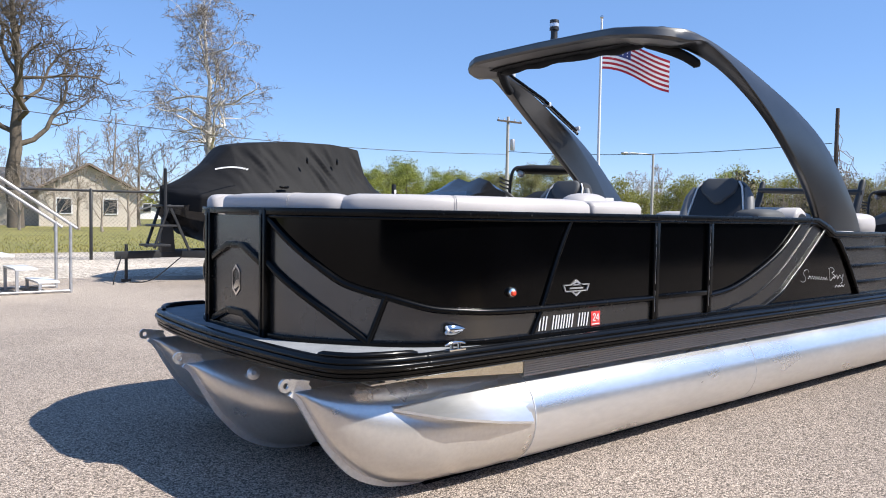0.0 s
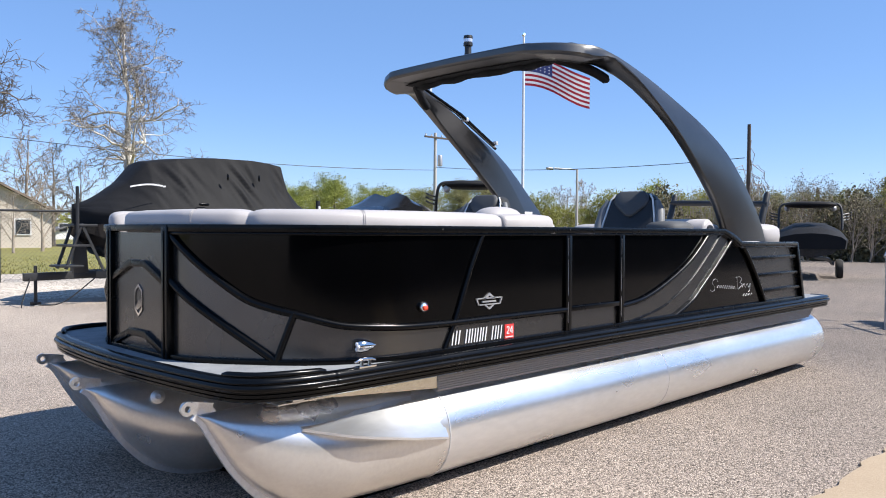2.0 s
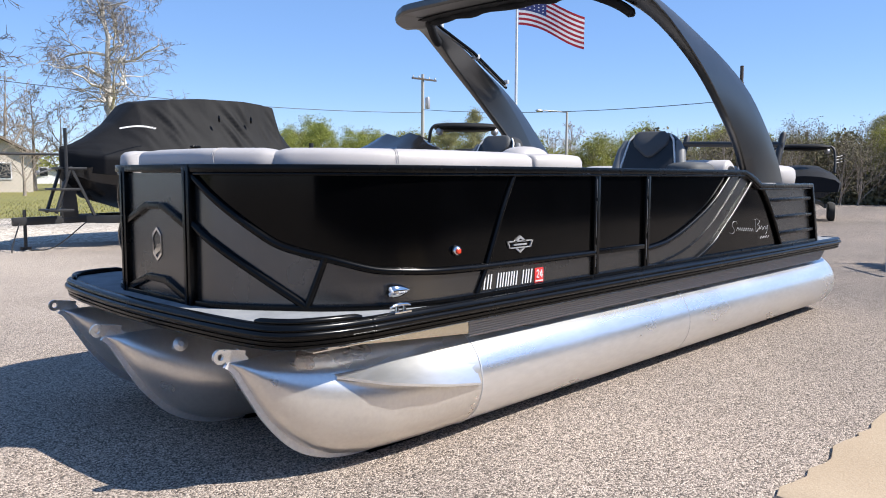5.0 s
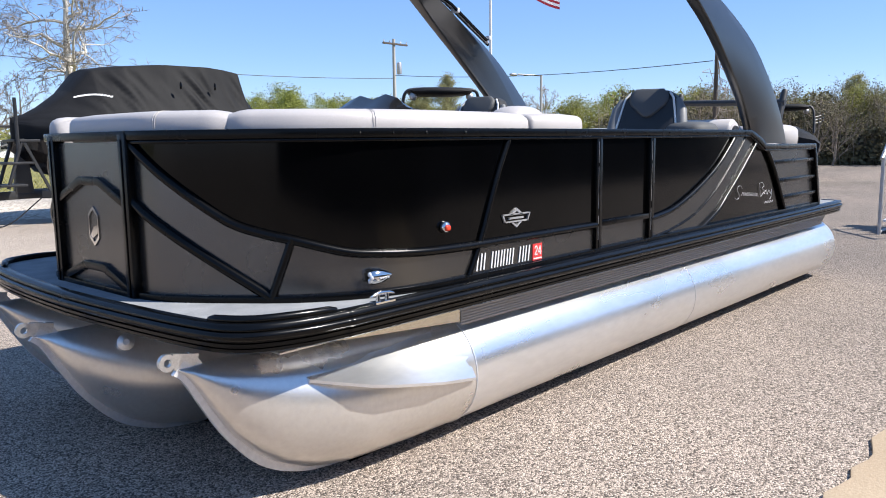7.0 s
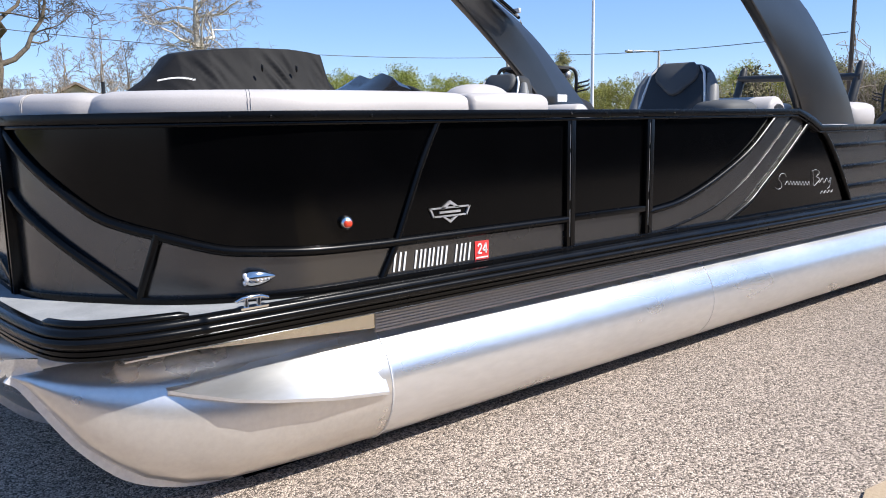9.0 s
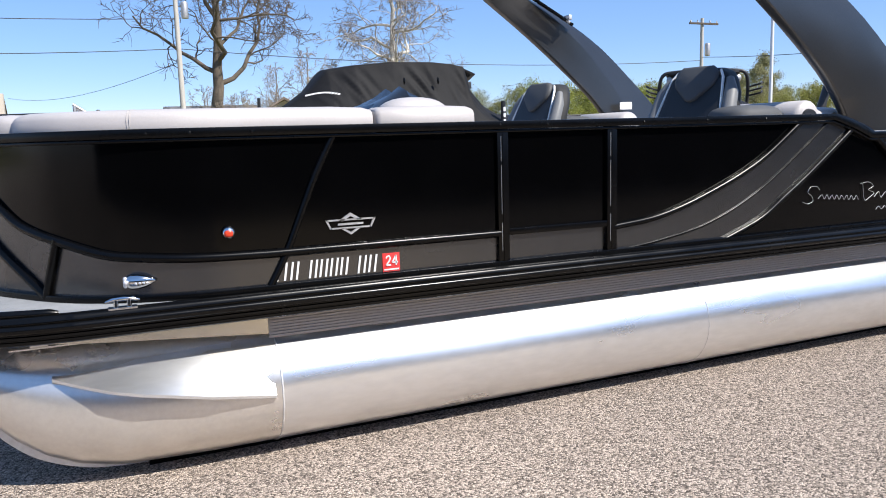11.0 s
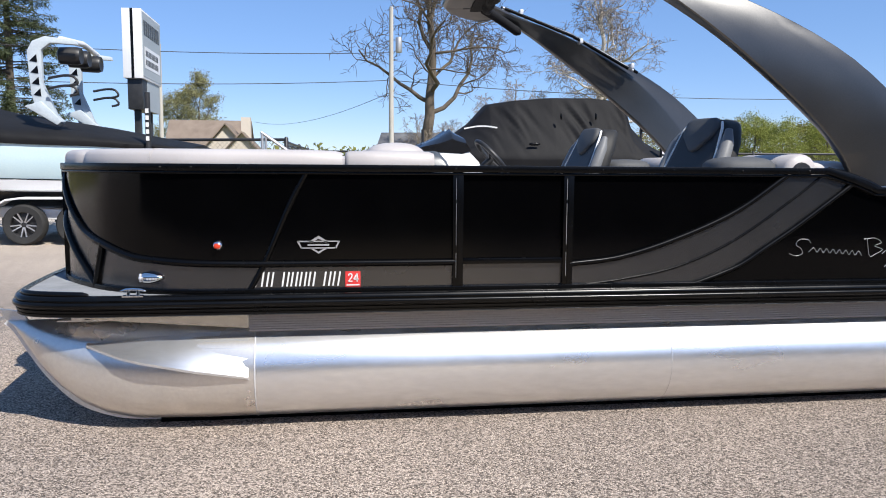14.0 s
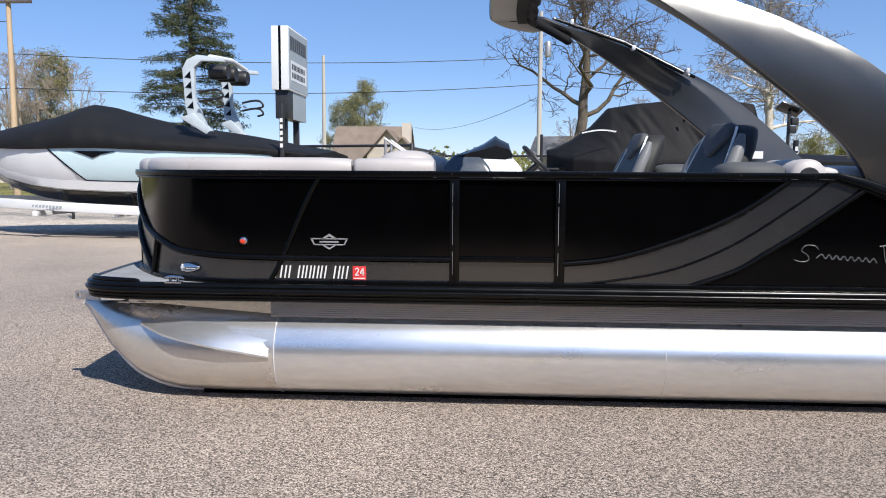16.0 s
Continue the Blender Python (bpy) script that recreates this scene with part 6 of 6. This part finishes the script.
        g.box(w * 0.30, w * 0.30 + 0.9, -0.5, 0.5, wall_h - 0.5, ridge_h + 0.9, m)
        part("chimney", g, M_SIDING, b, "tan chimney")
    return b


house(13.2, 57.0, -14, 6.0, 9.0, 2.5, 4.15, M_SIDING, M_ROOF, "tan gabled house behind bare shrubs")
house(7.9, 58.6, 76, 5.6, 6.0, 2.4, 3.9, M_SIDING, M_ROOFG, "grey house with dark shingled roof")
house(-11.6, 80.0, 88, 6.4, 7.4, 2.5, 5.8, M_SIDING, M_ROOF, "tan house with brown shingled roof")
house(-9.3, 76.05, 0, 4.0, 6.0, 2.9, 5.2, M_SIDING, M_ROOF, "tan house wing with brown roof and chimney", True)
house(-7.75, 75.05, 0, 3.0, 5.0, 2.8, 4.4, M_SIDING, M_ROOF, "low tan house wing with brown roof")
house(-41.1, 63.9, 20, 10.0, 9.0, 1.9, 3.3, M_SIDING, M_ROOFG, "low house beyond the fence")
# Distant houses on lower ground, built small and nearer on the flat.
for hx, hy in ((25, 92), (31, 94), (36, 92), (41, 91)):
    house(hx, hy, -10, 4.2, 5.0, 1.0, 1.7, M_WHITE, M_ROOFG, "far white house, built small and low behind the lawn")


# ---- poles, wires, flag ----
def utility_pole(x, y, top, material, label, arms=0, can=True, lean=0.0, r=0.145):
    z = ground_z(x, y)
    b = thing("utility_pole", (x, y, z), label, "utility pole", "utility poles")
    part("pole", Geo().tube([(x, y, z - 0.2), (x + lean, y, top)], [r, r * 0.7], 12), material, b, "wooden pole", smooth=50)
    for k in range(arms):
        zz = top - 0.35 - 0.75 * k
        part("crossarm", Geo().box(x - 1.15, x + 1.15, y - 0.2, y - 0.1, zz - 0.06, zz + 0.06), M_POLEDARK, b, "wooden crossarm", 0.01)
        for u in (-1.05, -0.5, 0.5, 1.05):
            part("insulator", Geo().lathe([(0.03, 0), (0.05, 0.05), (0.03, 0.1), (0.045, 0.13), (0.01, 0.16)], 8, Matrix.Translation((x + u, y - 0.15, zz + 0.06))), M_STEEL, b, "", smooth=40)
    if can:
        part("transformer", Geo().lathe([(0.02, -0.42), (0.15, -0.40), (0.17, -0.34), (0.17, 0.30), (0.15, 0.36), (0.03, 0.40)], 16, Matrix.Translation((x + 0.38, y - 0.1, top - 1.9))), M_STEEL, b, "grey transformer can", smooth=40)
    return b


utility_pole(3.47, 36.92, 9.52, M_POLE, "pale wooden utility pole with grey transformer")
utility_pole(34.83, 35.88, 8.13, M_POLE, "wooden utility pole with crossarm and transformer", 1)
utility_pole(-9.5, 44.43, 8.41, M_POLE, "thin pale utility pole", 0, False)
utility_pole(-20.3, 29.5, 8.95, M_POLETAN, "brown wooden utility pole with crossarm", 1, False)
vine_pole = utility_pole(31.60, 12.32, 6.23, M_POLEDARK, "dark creosoted pole wrapped in bare vines", 0, False, r=0.11)
rv = random.Random(5)
for k in range(22):
    z0, side = rv.uniform(1.8, 5.6), 1 if rv.random() < 0.8 else -1
    q = [Vector((31.60, 12.22, z0))]
    for j in range(7):
        q.append(q[-1] + Vector((side * rv.uniform(0.05, 0.32), rv.gauss(0, 0.18), rv.uniform(-0.62, 0.12))))
    part("vine", Geo().tube([p for p in q if p.z > 0.3], 0.014, 4), M_TWIG, vine_pole, "bare hanging vine", smooth=50)
utility_pole(45.0, 14.0, 3.9, M_POLEDARK, "short dark pole in the brush", 0, False)


def wire(a, b, sag, r=0.018):
    a, b = Vector(a), Vector(b)
    g = Geo().tube([a.lerp(b, k / 12) - Vector((0, 0, sag * 4 * (k / 12) * (1 - k / 12))) for k in range(13)], r, 5)
    part("overhead_wire", g, M_WIRE, smooth=50, tags=("black overhead wire between poles", "wire", "overhead wires"))


wire((-58, 24, 6.9), (-20.3, 29.5, 7.8), 0.5)
wire((-20.3, 29.5, 6.4), (3.47, 36.92, 7.22), 0.35)
wire((-20.3, 29.5, 4.9), (3.47, 36.92, 5.82), 0.35)
wire((3.47, 36.92, 5.82), (34.83, 35.88, 5.55), 0.5)
wire((3.47, 36.92, 5.22), (-7.0, 78.0, 5.8), 0.8, 0.014)
wire((34.83, 35.88, 5.75), (31.52, 12.47, 4.72), 0.35)
wire((-58, 24, 4.2), (-20.3, 29.5, 4.9), 0.4)


def flag_pole():
    x, y, z = 16.29, 13.0, 0.0
    b = thing("flag_pole", (x, y, z), "tall white flag pole with a waving striped flag", "flag pole")
    part("pole", Geo().tube([(x, y, z), (x, y, 7.53)], [0.055, 0.035], 12), M_WHITE, b, "white pole", smooth=50)
    part("finial", Geo().blob((x, y, 7.60), (0.06, 0.06, 0.06), 12, 8, 2), M_CHROME, b, smooth=60)
    right = Vector((0.64, -0.77, 0))
    ahead = Vector((0.77, 0.64, 0))

    def at(u, v):
        w = 0.10 * math.sin(u * 7 + v * 1.5) * u
        return Vector((x, y, 0)) + right * (0.05 + 2.05 * u) + ahead * w + Vector((0, 0, 6.98 - 0.98 * v - 0.74 * u ** 1.2 + 0.06 * math.sin(u * 6)))
    for k in range(13):
        g = Geo()
        rows = []
        u0 = 0.42 if k < 7 else 0.0
        for i in range(15):
            u = u0 + (1 - u0) * i / 14
            rows.append([at(u, k / 13), at(u, (k + 1) / 13)])
        g.loft(rows, False, False)
        part("stripe", g, M_RED if k % 2 == 0 else M_CLOTHW, b, "red flag stripe" if k % 2 == 0 else "white flag stripe", smooth=50)
    g = Geo()
    g.loft([[at(0.42 * i / 8, 7 / 13 * j / 4) for j in range(5)] for i in range(9)], False, False)
    canton = part("canton", g, M_BLUE, b, "navy canton", smooth=50)
    g = Geo()
    for i in range(6):
        for j in range(5):
            c = at(0.04 + 0.066 * i, 0.05 + 0.1 * j) - ahead * 0.012
            g.prism([c + right * 0.022 * math.cos(a) + Vector((0, 0, 0.022 * math.sin(a))) for a in [2 * math.pi * q / 5 + 1.57 for q in range(5)]], -ahead * 0.004)
    part("stars", g, M_CLOTHW, canton, "white stars", smooth=0, tags=("white stars", "", "", "stuff"))


flag_pole()


def lot_lamp(x, y, top):
    b = thing("lot_lamp", (x, y, 0), "slim lot lamp with a side arm", "street lamp")
    part("pole", Geo().tube([(x, y, 0), (x, y, top)], [0.09, 0.06], 10), M_POLE, b, "pale pole", smooth=50)
    part("arm", Geo().tube([(x, y, top - 0.05), (x - 1.1, y + 0.8, top + 0.02)], 0.04, 8), M_STEEL, b, smooth=50)
    part("lamp_head", Geo().blob((x - 1.3, y + 0.95, top), (0.28, 0.14, 0.07), 12, 8, 3), M_STEEL, b, "grey lamp head", smooth=60)


lot_lamp(33.6, 23.1, 4.9)


# ---- trees ----
def grow(g, tips, p, d, length, r, depth, rg, o, fine=None):
    """One limb and, from it, its smaller ones."""
    n = 7 if depth > 1 else 4
    pts, rad = [p.copy()], [r]
    q, dd = p.copy(), d.copy()
    for i in range(n):
        dd = (dd + Vector((rg.gauss(0, o["wander"]), rg.gauss(0, o["wander"]), rg.gauss(0, o["wander"] * 0.7) + o["lift"] * (1 if depth > 1 else o["tip"])))).normalized()
        q = q + dd * (length / n)
        pts.append(q.copy())
        rad.append(r * (1 - (1 - o["taper"]) * (i + 1) / n))
    (fine if fine and depth < 2 else g).tube(pts, rad, 7 if r > 0.08 else (4 if r > 0.02 else 3), False)
    tips.append(q.copy())
    if depth == 0:
        return
    kids = o["kids"][min(depth, len(o["kids"]) - 1)]
    for k in range(kids):
        u = o["first"] + (1 - o["first"]) * (k + rg.random()) / kids
        i = min(int(u * n), n - 1)
        b = pts[i].lerp(pts[i + 1], u * n - i)
        t = (pts[i + 1] - pts[i]).normalized()
        side = t.orthogonal().normalized()
        side.rotate(Matrix.Rotation(rg.uniform(0, 6.283), 3, t))
        ang = radians(rg.uniform(*o["angle"]))
        nd = (t * math.cos(ang) + side * math.sin(ang)).normalized()
        grow(g, tips, b, nd, length * rg.uniform(0.42, 0.68) * o["ratio"] * (1.15 - 0.4 * u), max(rad[i] * rg.uniform(0.38, 0.6), o["twig"]), depth - 1, rg, o, fine)


def leaf_geo(points, per, spread, size, seed, flat=0.6):
    rs = np.random.RandomState(seed)
    pts = np.array([tuple(p) for p in points])
    c = np.repeat(pts, per, 0) + rs.normal(0, spread, (len(pts) * per, 3)) * (1, 1, flat)
    n = len(c)
    a, e = rs.normal(0, 1, (n, 3)), rs.normal(0, 1, (n, 3))
    a /= np.linalg.norm(a, axis=1)[:, None]
    e -= a * (a * e).sum(1)[:, None]
    e /= np.linalg.norm(e, axis=1)[:, None]
    s = size * rs.uniform(0.5, 1.3, (n, 1))
    v = np.stack([c + a * s, c + e * s * 0.6, c - a * s, c - e * s * 0.6], 1).reshape(-1, 3)
    g = Geo()
    g.v = [tuple(q) for q in v.tolist()]
    g.f = [(4 * i, 4 * i + 1, 4 * i + 2, 4 * i + 3) for i in range(n)]
    return g


def tree(x, y, height, trunk_r, seed, bark, o, label, trunk_share=0.5, depth=4, leaves=None, kind_name="tree", crown_mat=None):
    z = ground_z(x, y)
    rg = random.Random(seed)
    b = thing(kind_name, (x, y, z), label, "tree")
    g = Geo()
    tips = []
    n = 14
    line, rad = [], []
    q = Vector((x, y, z - 0.2))
    for i in range(n + 1):
        line.append(q.copy())
        rad.append(trunk_r * (1 - 0.93 * (i / n) ** 0.9))
        q = q + Vector((rg.gauss(0, 0.10) * height / 16, rg.gauss(0, 0.10) * height / 16, height / n))
    g.tube(line, rad, 10, False)
    part("trunk", g, bark, b, "trunk", raw=True, smooth=35)
    g = Geo()
    limbs, fine = o["limbs"], Geo() if "fmat" in o else None
    for k in range(limbs):
        u = o["base"] + (0.98 - o["base"]) * (k + 0.5 * rg.random()) / limbs
        i = min(int(u * n), n - 1)
        p = line[i].lerp(line[i + 1], u * n - i)
        az = k * 2.4 + rg.uniform(-0.5, 0.5)
        el = radians(rg.uniform(*o["rise"]) + 25 * u)
        d = Vector((math.cos(az) * math.cos(el), math.sin(az) * math.cos(el), math.sin(el)))
        ln = height * o["reach"] * (1.05 - 0.62 * u ** 1.5) * rg.uniform(0.75, 1.15)
        grow(g, tips, p, d, ln, max(rad[i] * rg.uniform(0.42, 0.62), 0.03), depth - 1, rg, o, fine)
    part("limb_system", g, o.get("bmat", bark), b, "bare branching limbs", raw=True, smooth=35)
    if fine:
        part("twig_system", fine, o["fmat"], b, "fine dark twigs", raw=True, smooth=35)
    if leaves:
        per, spread, size, mt = leaves
        part("crown", leaf_geo(tips, per, spread, size, seed), mt, b, "leafy crown", raw=True, smooth=0)
    return b


WALNUT = dict(wander=0.30, lift=0.05, tip=-0.3, taper=0.33, kids=[0, 6, 6, 6], first=0.22, angle=(30, 75), ratio=1.0, twig=0.021, limbs=15, base=0.28, rise=(5, 38), reach=0.42)
SYCAM = dict(bmat=M_SYC, fmat=M_SYCFINE, wander=0.36, lift=0.03, tip=-0.9, taper=0.3, kids=[0, 5, 6, 7], first=0.2, angle=(30, 80), ratio=0.95, twig=0.020, limbs=22, base=0.26, rise=(0, 34), reach=0.35)
BUDDY = dict(wander=0.18, lift=0.06, tip=0.0, taper=0.35, kids=[0, 3, 4, 5], first=0.25, angle=(25, 60), ratio=1.0, twig=0.018, limbs=10, base=0.22, rise=(20, 50), reach=0.40)
SHRUB = dict(wander=0.16, lift=0.10, tip=0.3, taper=0.3, kids=[0, 3, 4, 5], first=0.15, angle=(15, 45), ratio=1.1, twig=0.010, limbs=12, base=0.04, rise=(45, 70), reach=0.75)

tree(7.15, 49.8, 17.7, 0.5, 3, M_BARK, WALNUT, "tall dark bare deciduous tree with spreading limbs")
tree(20.45, 52.5, 17.1, 0.40, 8, M_SYC, SYCAM, "white-barked bare sycamore with drooping twigs")


def spruce(x, y, height, seed):
    z = ground_z(x, y)
    rg = random.Random(seed)
    b = thing("spruce_tree", (x, y, z), "dark green spruce with drooping boughs", "tree")
    part("trunk", Geo().tube([(x, y, z), (x, y, z + height)], [0.28, 0.02], 8), M_BARK, b, "brown trunk", smooth=50)
    pts, g = [], Geo()
    for k in range(210):
        u = (k / 210) ** 0.85
        zz = z + 0.8 + (height - 1.0) * u
        reach = 3.7 * (1 - u) ** 0.85 * rg.uniform(0.65, 1.15) + 0.15
        az = rg.uniform(0, 6.283)
        d = Vector((math.cos(az), math.sin(az), 0))
        line = [Vector((x, y, zz)) + d * reach * t + Vector((0, 0, 0.25 * reach * (0.35 * t - 0.9 * t * t + 0.35 * t ** 3))) for t in (0, 0.3, 0.6, 0.85, 1)]
        g.tube(line, [0.035, 0.025, 0.018, 0.012, 0.006], 4, False)
        m = int(6 + reach * 9)
        for j in range(m):
            t = 0.18 + 0.82 * j / m
            i = min(int(t * 4), 3)
            p = line[i].lerp(line[i + 1], min(max(t * 4 - i, 0), 1))
            pts.append(p + Vector((rg.gauss(0, 0.10), rg.gauss(0, 0.10), -0.08)))
    part("bough", g, M_BARK, b, "brown boughs", raw=True)
    rs = np.random.RandomState(seed)
    c = np.repeat(np.array([tuple(p) for p in pts]), 9, 0)
    n = len(c)
    d = rs.normal(0, 1, (n, 3)) * (1, 1, 0.5) + (0, 0, -0.45)
    d /= np.linalg.norm(d, axis=1)[:, None]
    e = np.cross(d, rs.normal(0, 1, (n, 3)))
    e /= np.linalg.norm(e, axis=1)[:, None]
    c = c + rs.normal(0, 0.09, (n, 3))
    ln = rs.uniform(0.12, 0.28, (n, 1))
    v = np.stack([c - e * 0.022, c + e * 0.022, c + d * ln], 1).reshape(-1, 3)
    g = Geo()
    g.v = [tuple(q) for q in v.tolist()]
    g.f = [(3 * i, 3 * i + 1, 3 * i + 2) for i in range(n)]
    part("needles", g, M_NEEDLE, b, "dense dark needles", raw=True, smooth=0)


spruce(-14.6, 35.9, 14.4, 4)
green = tree(45, 62, 8.0, 0.22, 21, M_BARK, BUDDY, "young green leafed tree beyond the lot", leaves=(60, 0.55, 0.10, M_LEAF), depth=3)
bud = tree(40, 36, 7.2, 0.20, 22, M_BARK, BUDDY, "tree in thin budding leaf beyond the lot", leaves=(20, 0.24, 0.06, M_BUD), depth=4)
bare = tree(44, 30, 7.2, 0.2, 23, M_TWIG, BUDDY, "bare twiggy tree beyond the lot", depth=4)
shrub = tree(50, 16, 4.4, 0.10, 24, M_TWIG, SHRUB, "brown dry brush thicket along the fence", leaves=(9, 0.28, 0.055, M_BRUSH), depth=3, kind_name="shrub")
olive = tree(49, 10, 4.6, 0.10, 25, M_TWIG, SHRUB, "budding olive shrub along the fence", leaves=(22, 0.34, 0.085, M_LEAFB), depth=3, kind_name="shrub")


def again(ob, x, y, s, turn):
    c = copy_thing(ob, pose(x, y, ground_z(x, y), 0, 0, turn))
    c.scale = (s, s, s)
    return c


def seen_from(az, dist):
    return -3.2 + dist * math.sin(radians(az)), -2.9 + dist * math.cos(radians(az))


rp = random.Random(77)
woods = ((green, 8.0, ((31.5, 74, 0.86), (33.5, 70, 0.77), (36.0, 76, 0.89), (38.2, 72, 0.78), (40.0, 78, 0.80), (59.5, 62, 0.72), (56.5, 66, 0.62), (77.2, 62, 0.66))),
         (bud, 7.2, ((43.0, 66, 0.76), (45.4, 62, 0.82), (47.4, 68, 0.80), (50.0, 70, 0.74), (74.6, 57, 0.78), (70.2, 60, 0.55), (60.8, 66, 0.6), (75.5, 50, 0.55), (78.5, 48, 0.55), (-29.2, 54, 1.2))),
         (bare, 7.2, ((52.6, 66, 0.86), (54.3, 70, 0.80), (53.2, 67, 0.78), (8.3, 58, 0.85), (10.0, 61, 0.8), (12.2, 64, 0.8), (13.0, 62, 1.1), (14.4, 60, 0.7), (15.3, 60, 1.2), (17.0, 63, 1.15), (18.6, 66, 1.05), (21.0, 68, 0.9), (-32.0, 52, 1.2), (-31.0, 48, 1.2), (-27.8, 50, 1.15), (-30.1, 52, 1.25), (68.0, 52, 0.62), (22.5, 80, 0.9), (19.5, 84, 0.75), (10.9, 58, 0.8), (11.6, 47, 0.62), (13.1, 50, 0.7), (14.6, 46, 0.55), (16.2, 49, 0.66), (9.6, 48, 0.6))))
for ob, tall, rows in woods:
    for az, dist, s in rows:
        again(ob, *seen_from(az + 1.93 - 0.0205 * az, dist), max(s + (0.39 - 0.0275 * dist) / tall, 0.4), rp.uniform(0, 360))
for ob, rows in ((shrub, tuple((64.2 + 1.05 * k + rp.uniform(-0.4, 0.4), 41 + rp.uniform(-1, 3), rp.uniform(0.44, 0.66)) for k in range(15)) + tuple((20.5 + 2.2 * k, 88 + rp.uniform(-4, 4), rp.uniform(0.6, 0.8)) for k in range(5))),
                 (olive, tuple((49.4 + 1.25 * k + rp.uniform(-0.4, 0.4), 50 + rp.uniform(-3, 5), rp.uniform(0.42, 0.60)) for k in range(14)) + tuple((64.6 + 1.6 * k, 44 + rp.uniform(-1, 3), rp.uniform(0.45, 0.62)) for k in range(8)) + tuple((25.0 + 1.6 * k, 80, rp.uniform(0.7, 0.95)) for k in range(16)))):
    for az, dist, s in rows:
        again(ob, *seen_from(az, dist), s, rp.uniform(0, 360))
for ob, k in ((green, 0.74), (bud, 0.72), (bare, 0.66), (shrub, 0.6), (olive, 0.55)):
    ob.scale = (k, k, k)
again(bud, -14.6, 90.0, 1.42, 40)
again(bud, -17.1, 92.0, 1.18, 140)
# dense dry thicket behind the eastern fence
rs = np.random.RandomState(19)
nt = 9000
az, dd = np.radians(rs.uniform(58.6, 84.4, nt)), rs.uniform(41, 47, nt)
top = 2.3 + 0.9 * np.sin(az * 61) + 0.6 * np.sin(az * 143 + 1)
pts = np.stack([-3.2 + dd * np.sin(az), -2.9 + dd * np.cos(az), top * rs.rand(nt) ** 1.2], 1)
part("brush_thicket", leaf_geo(pts, 6, 0.22, 0.11, 31), M_THICKET, raw=True, smooth=0, tags=("dense brown thicket of dry brush and stalks", "brush", "", "stuff"))
g = Geo()
for i in range(700):
    p = Vector(pts[i])
    p.z = 0.0
    g.tube([p, p + Vector((rs.normal(0, 0.12), rs.normal(0, 0.12), 1.4)), p + Vector((rs.normal(0, 0.3), rs.normal(0, 0.3), 2.2 + 1.6 * rs.rand()))], [0.02, 0.014, 0.006], 3, False)
part("brush_stalk", g, M_TWIG, raw=True, tags=("tall bare stalks standing in the thicket", "brush", "", "stuff"))
# far woods close the horizon
rs = np.random.RandomState(9)
ang = rs.uniform(-70, 90, 5000)
dd = rs.uniform(120, 175, 5000)
hz = 0.3 + 4.0 * rs.rand(5000) ** 1.3
pts = np.stack([-3 + dd * np.sin(np.radians(ang)), -3 + dd * np.cos(np.radians(ang)), hz], 1)
part("far_woods", leaf_geo(pts, 5, 0.8, 0.5, 3), M_LEAFB, raw=True, smooth=0, tags=("low hazy woods along the horizon", "woods", "", "stuff"))
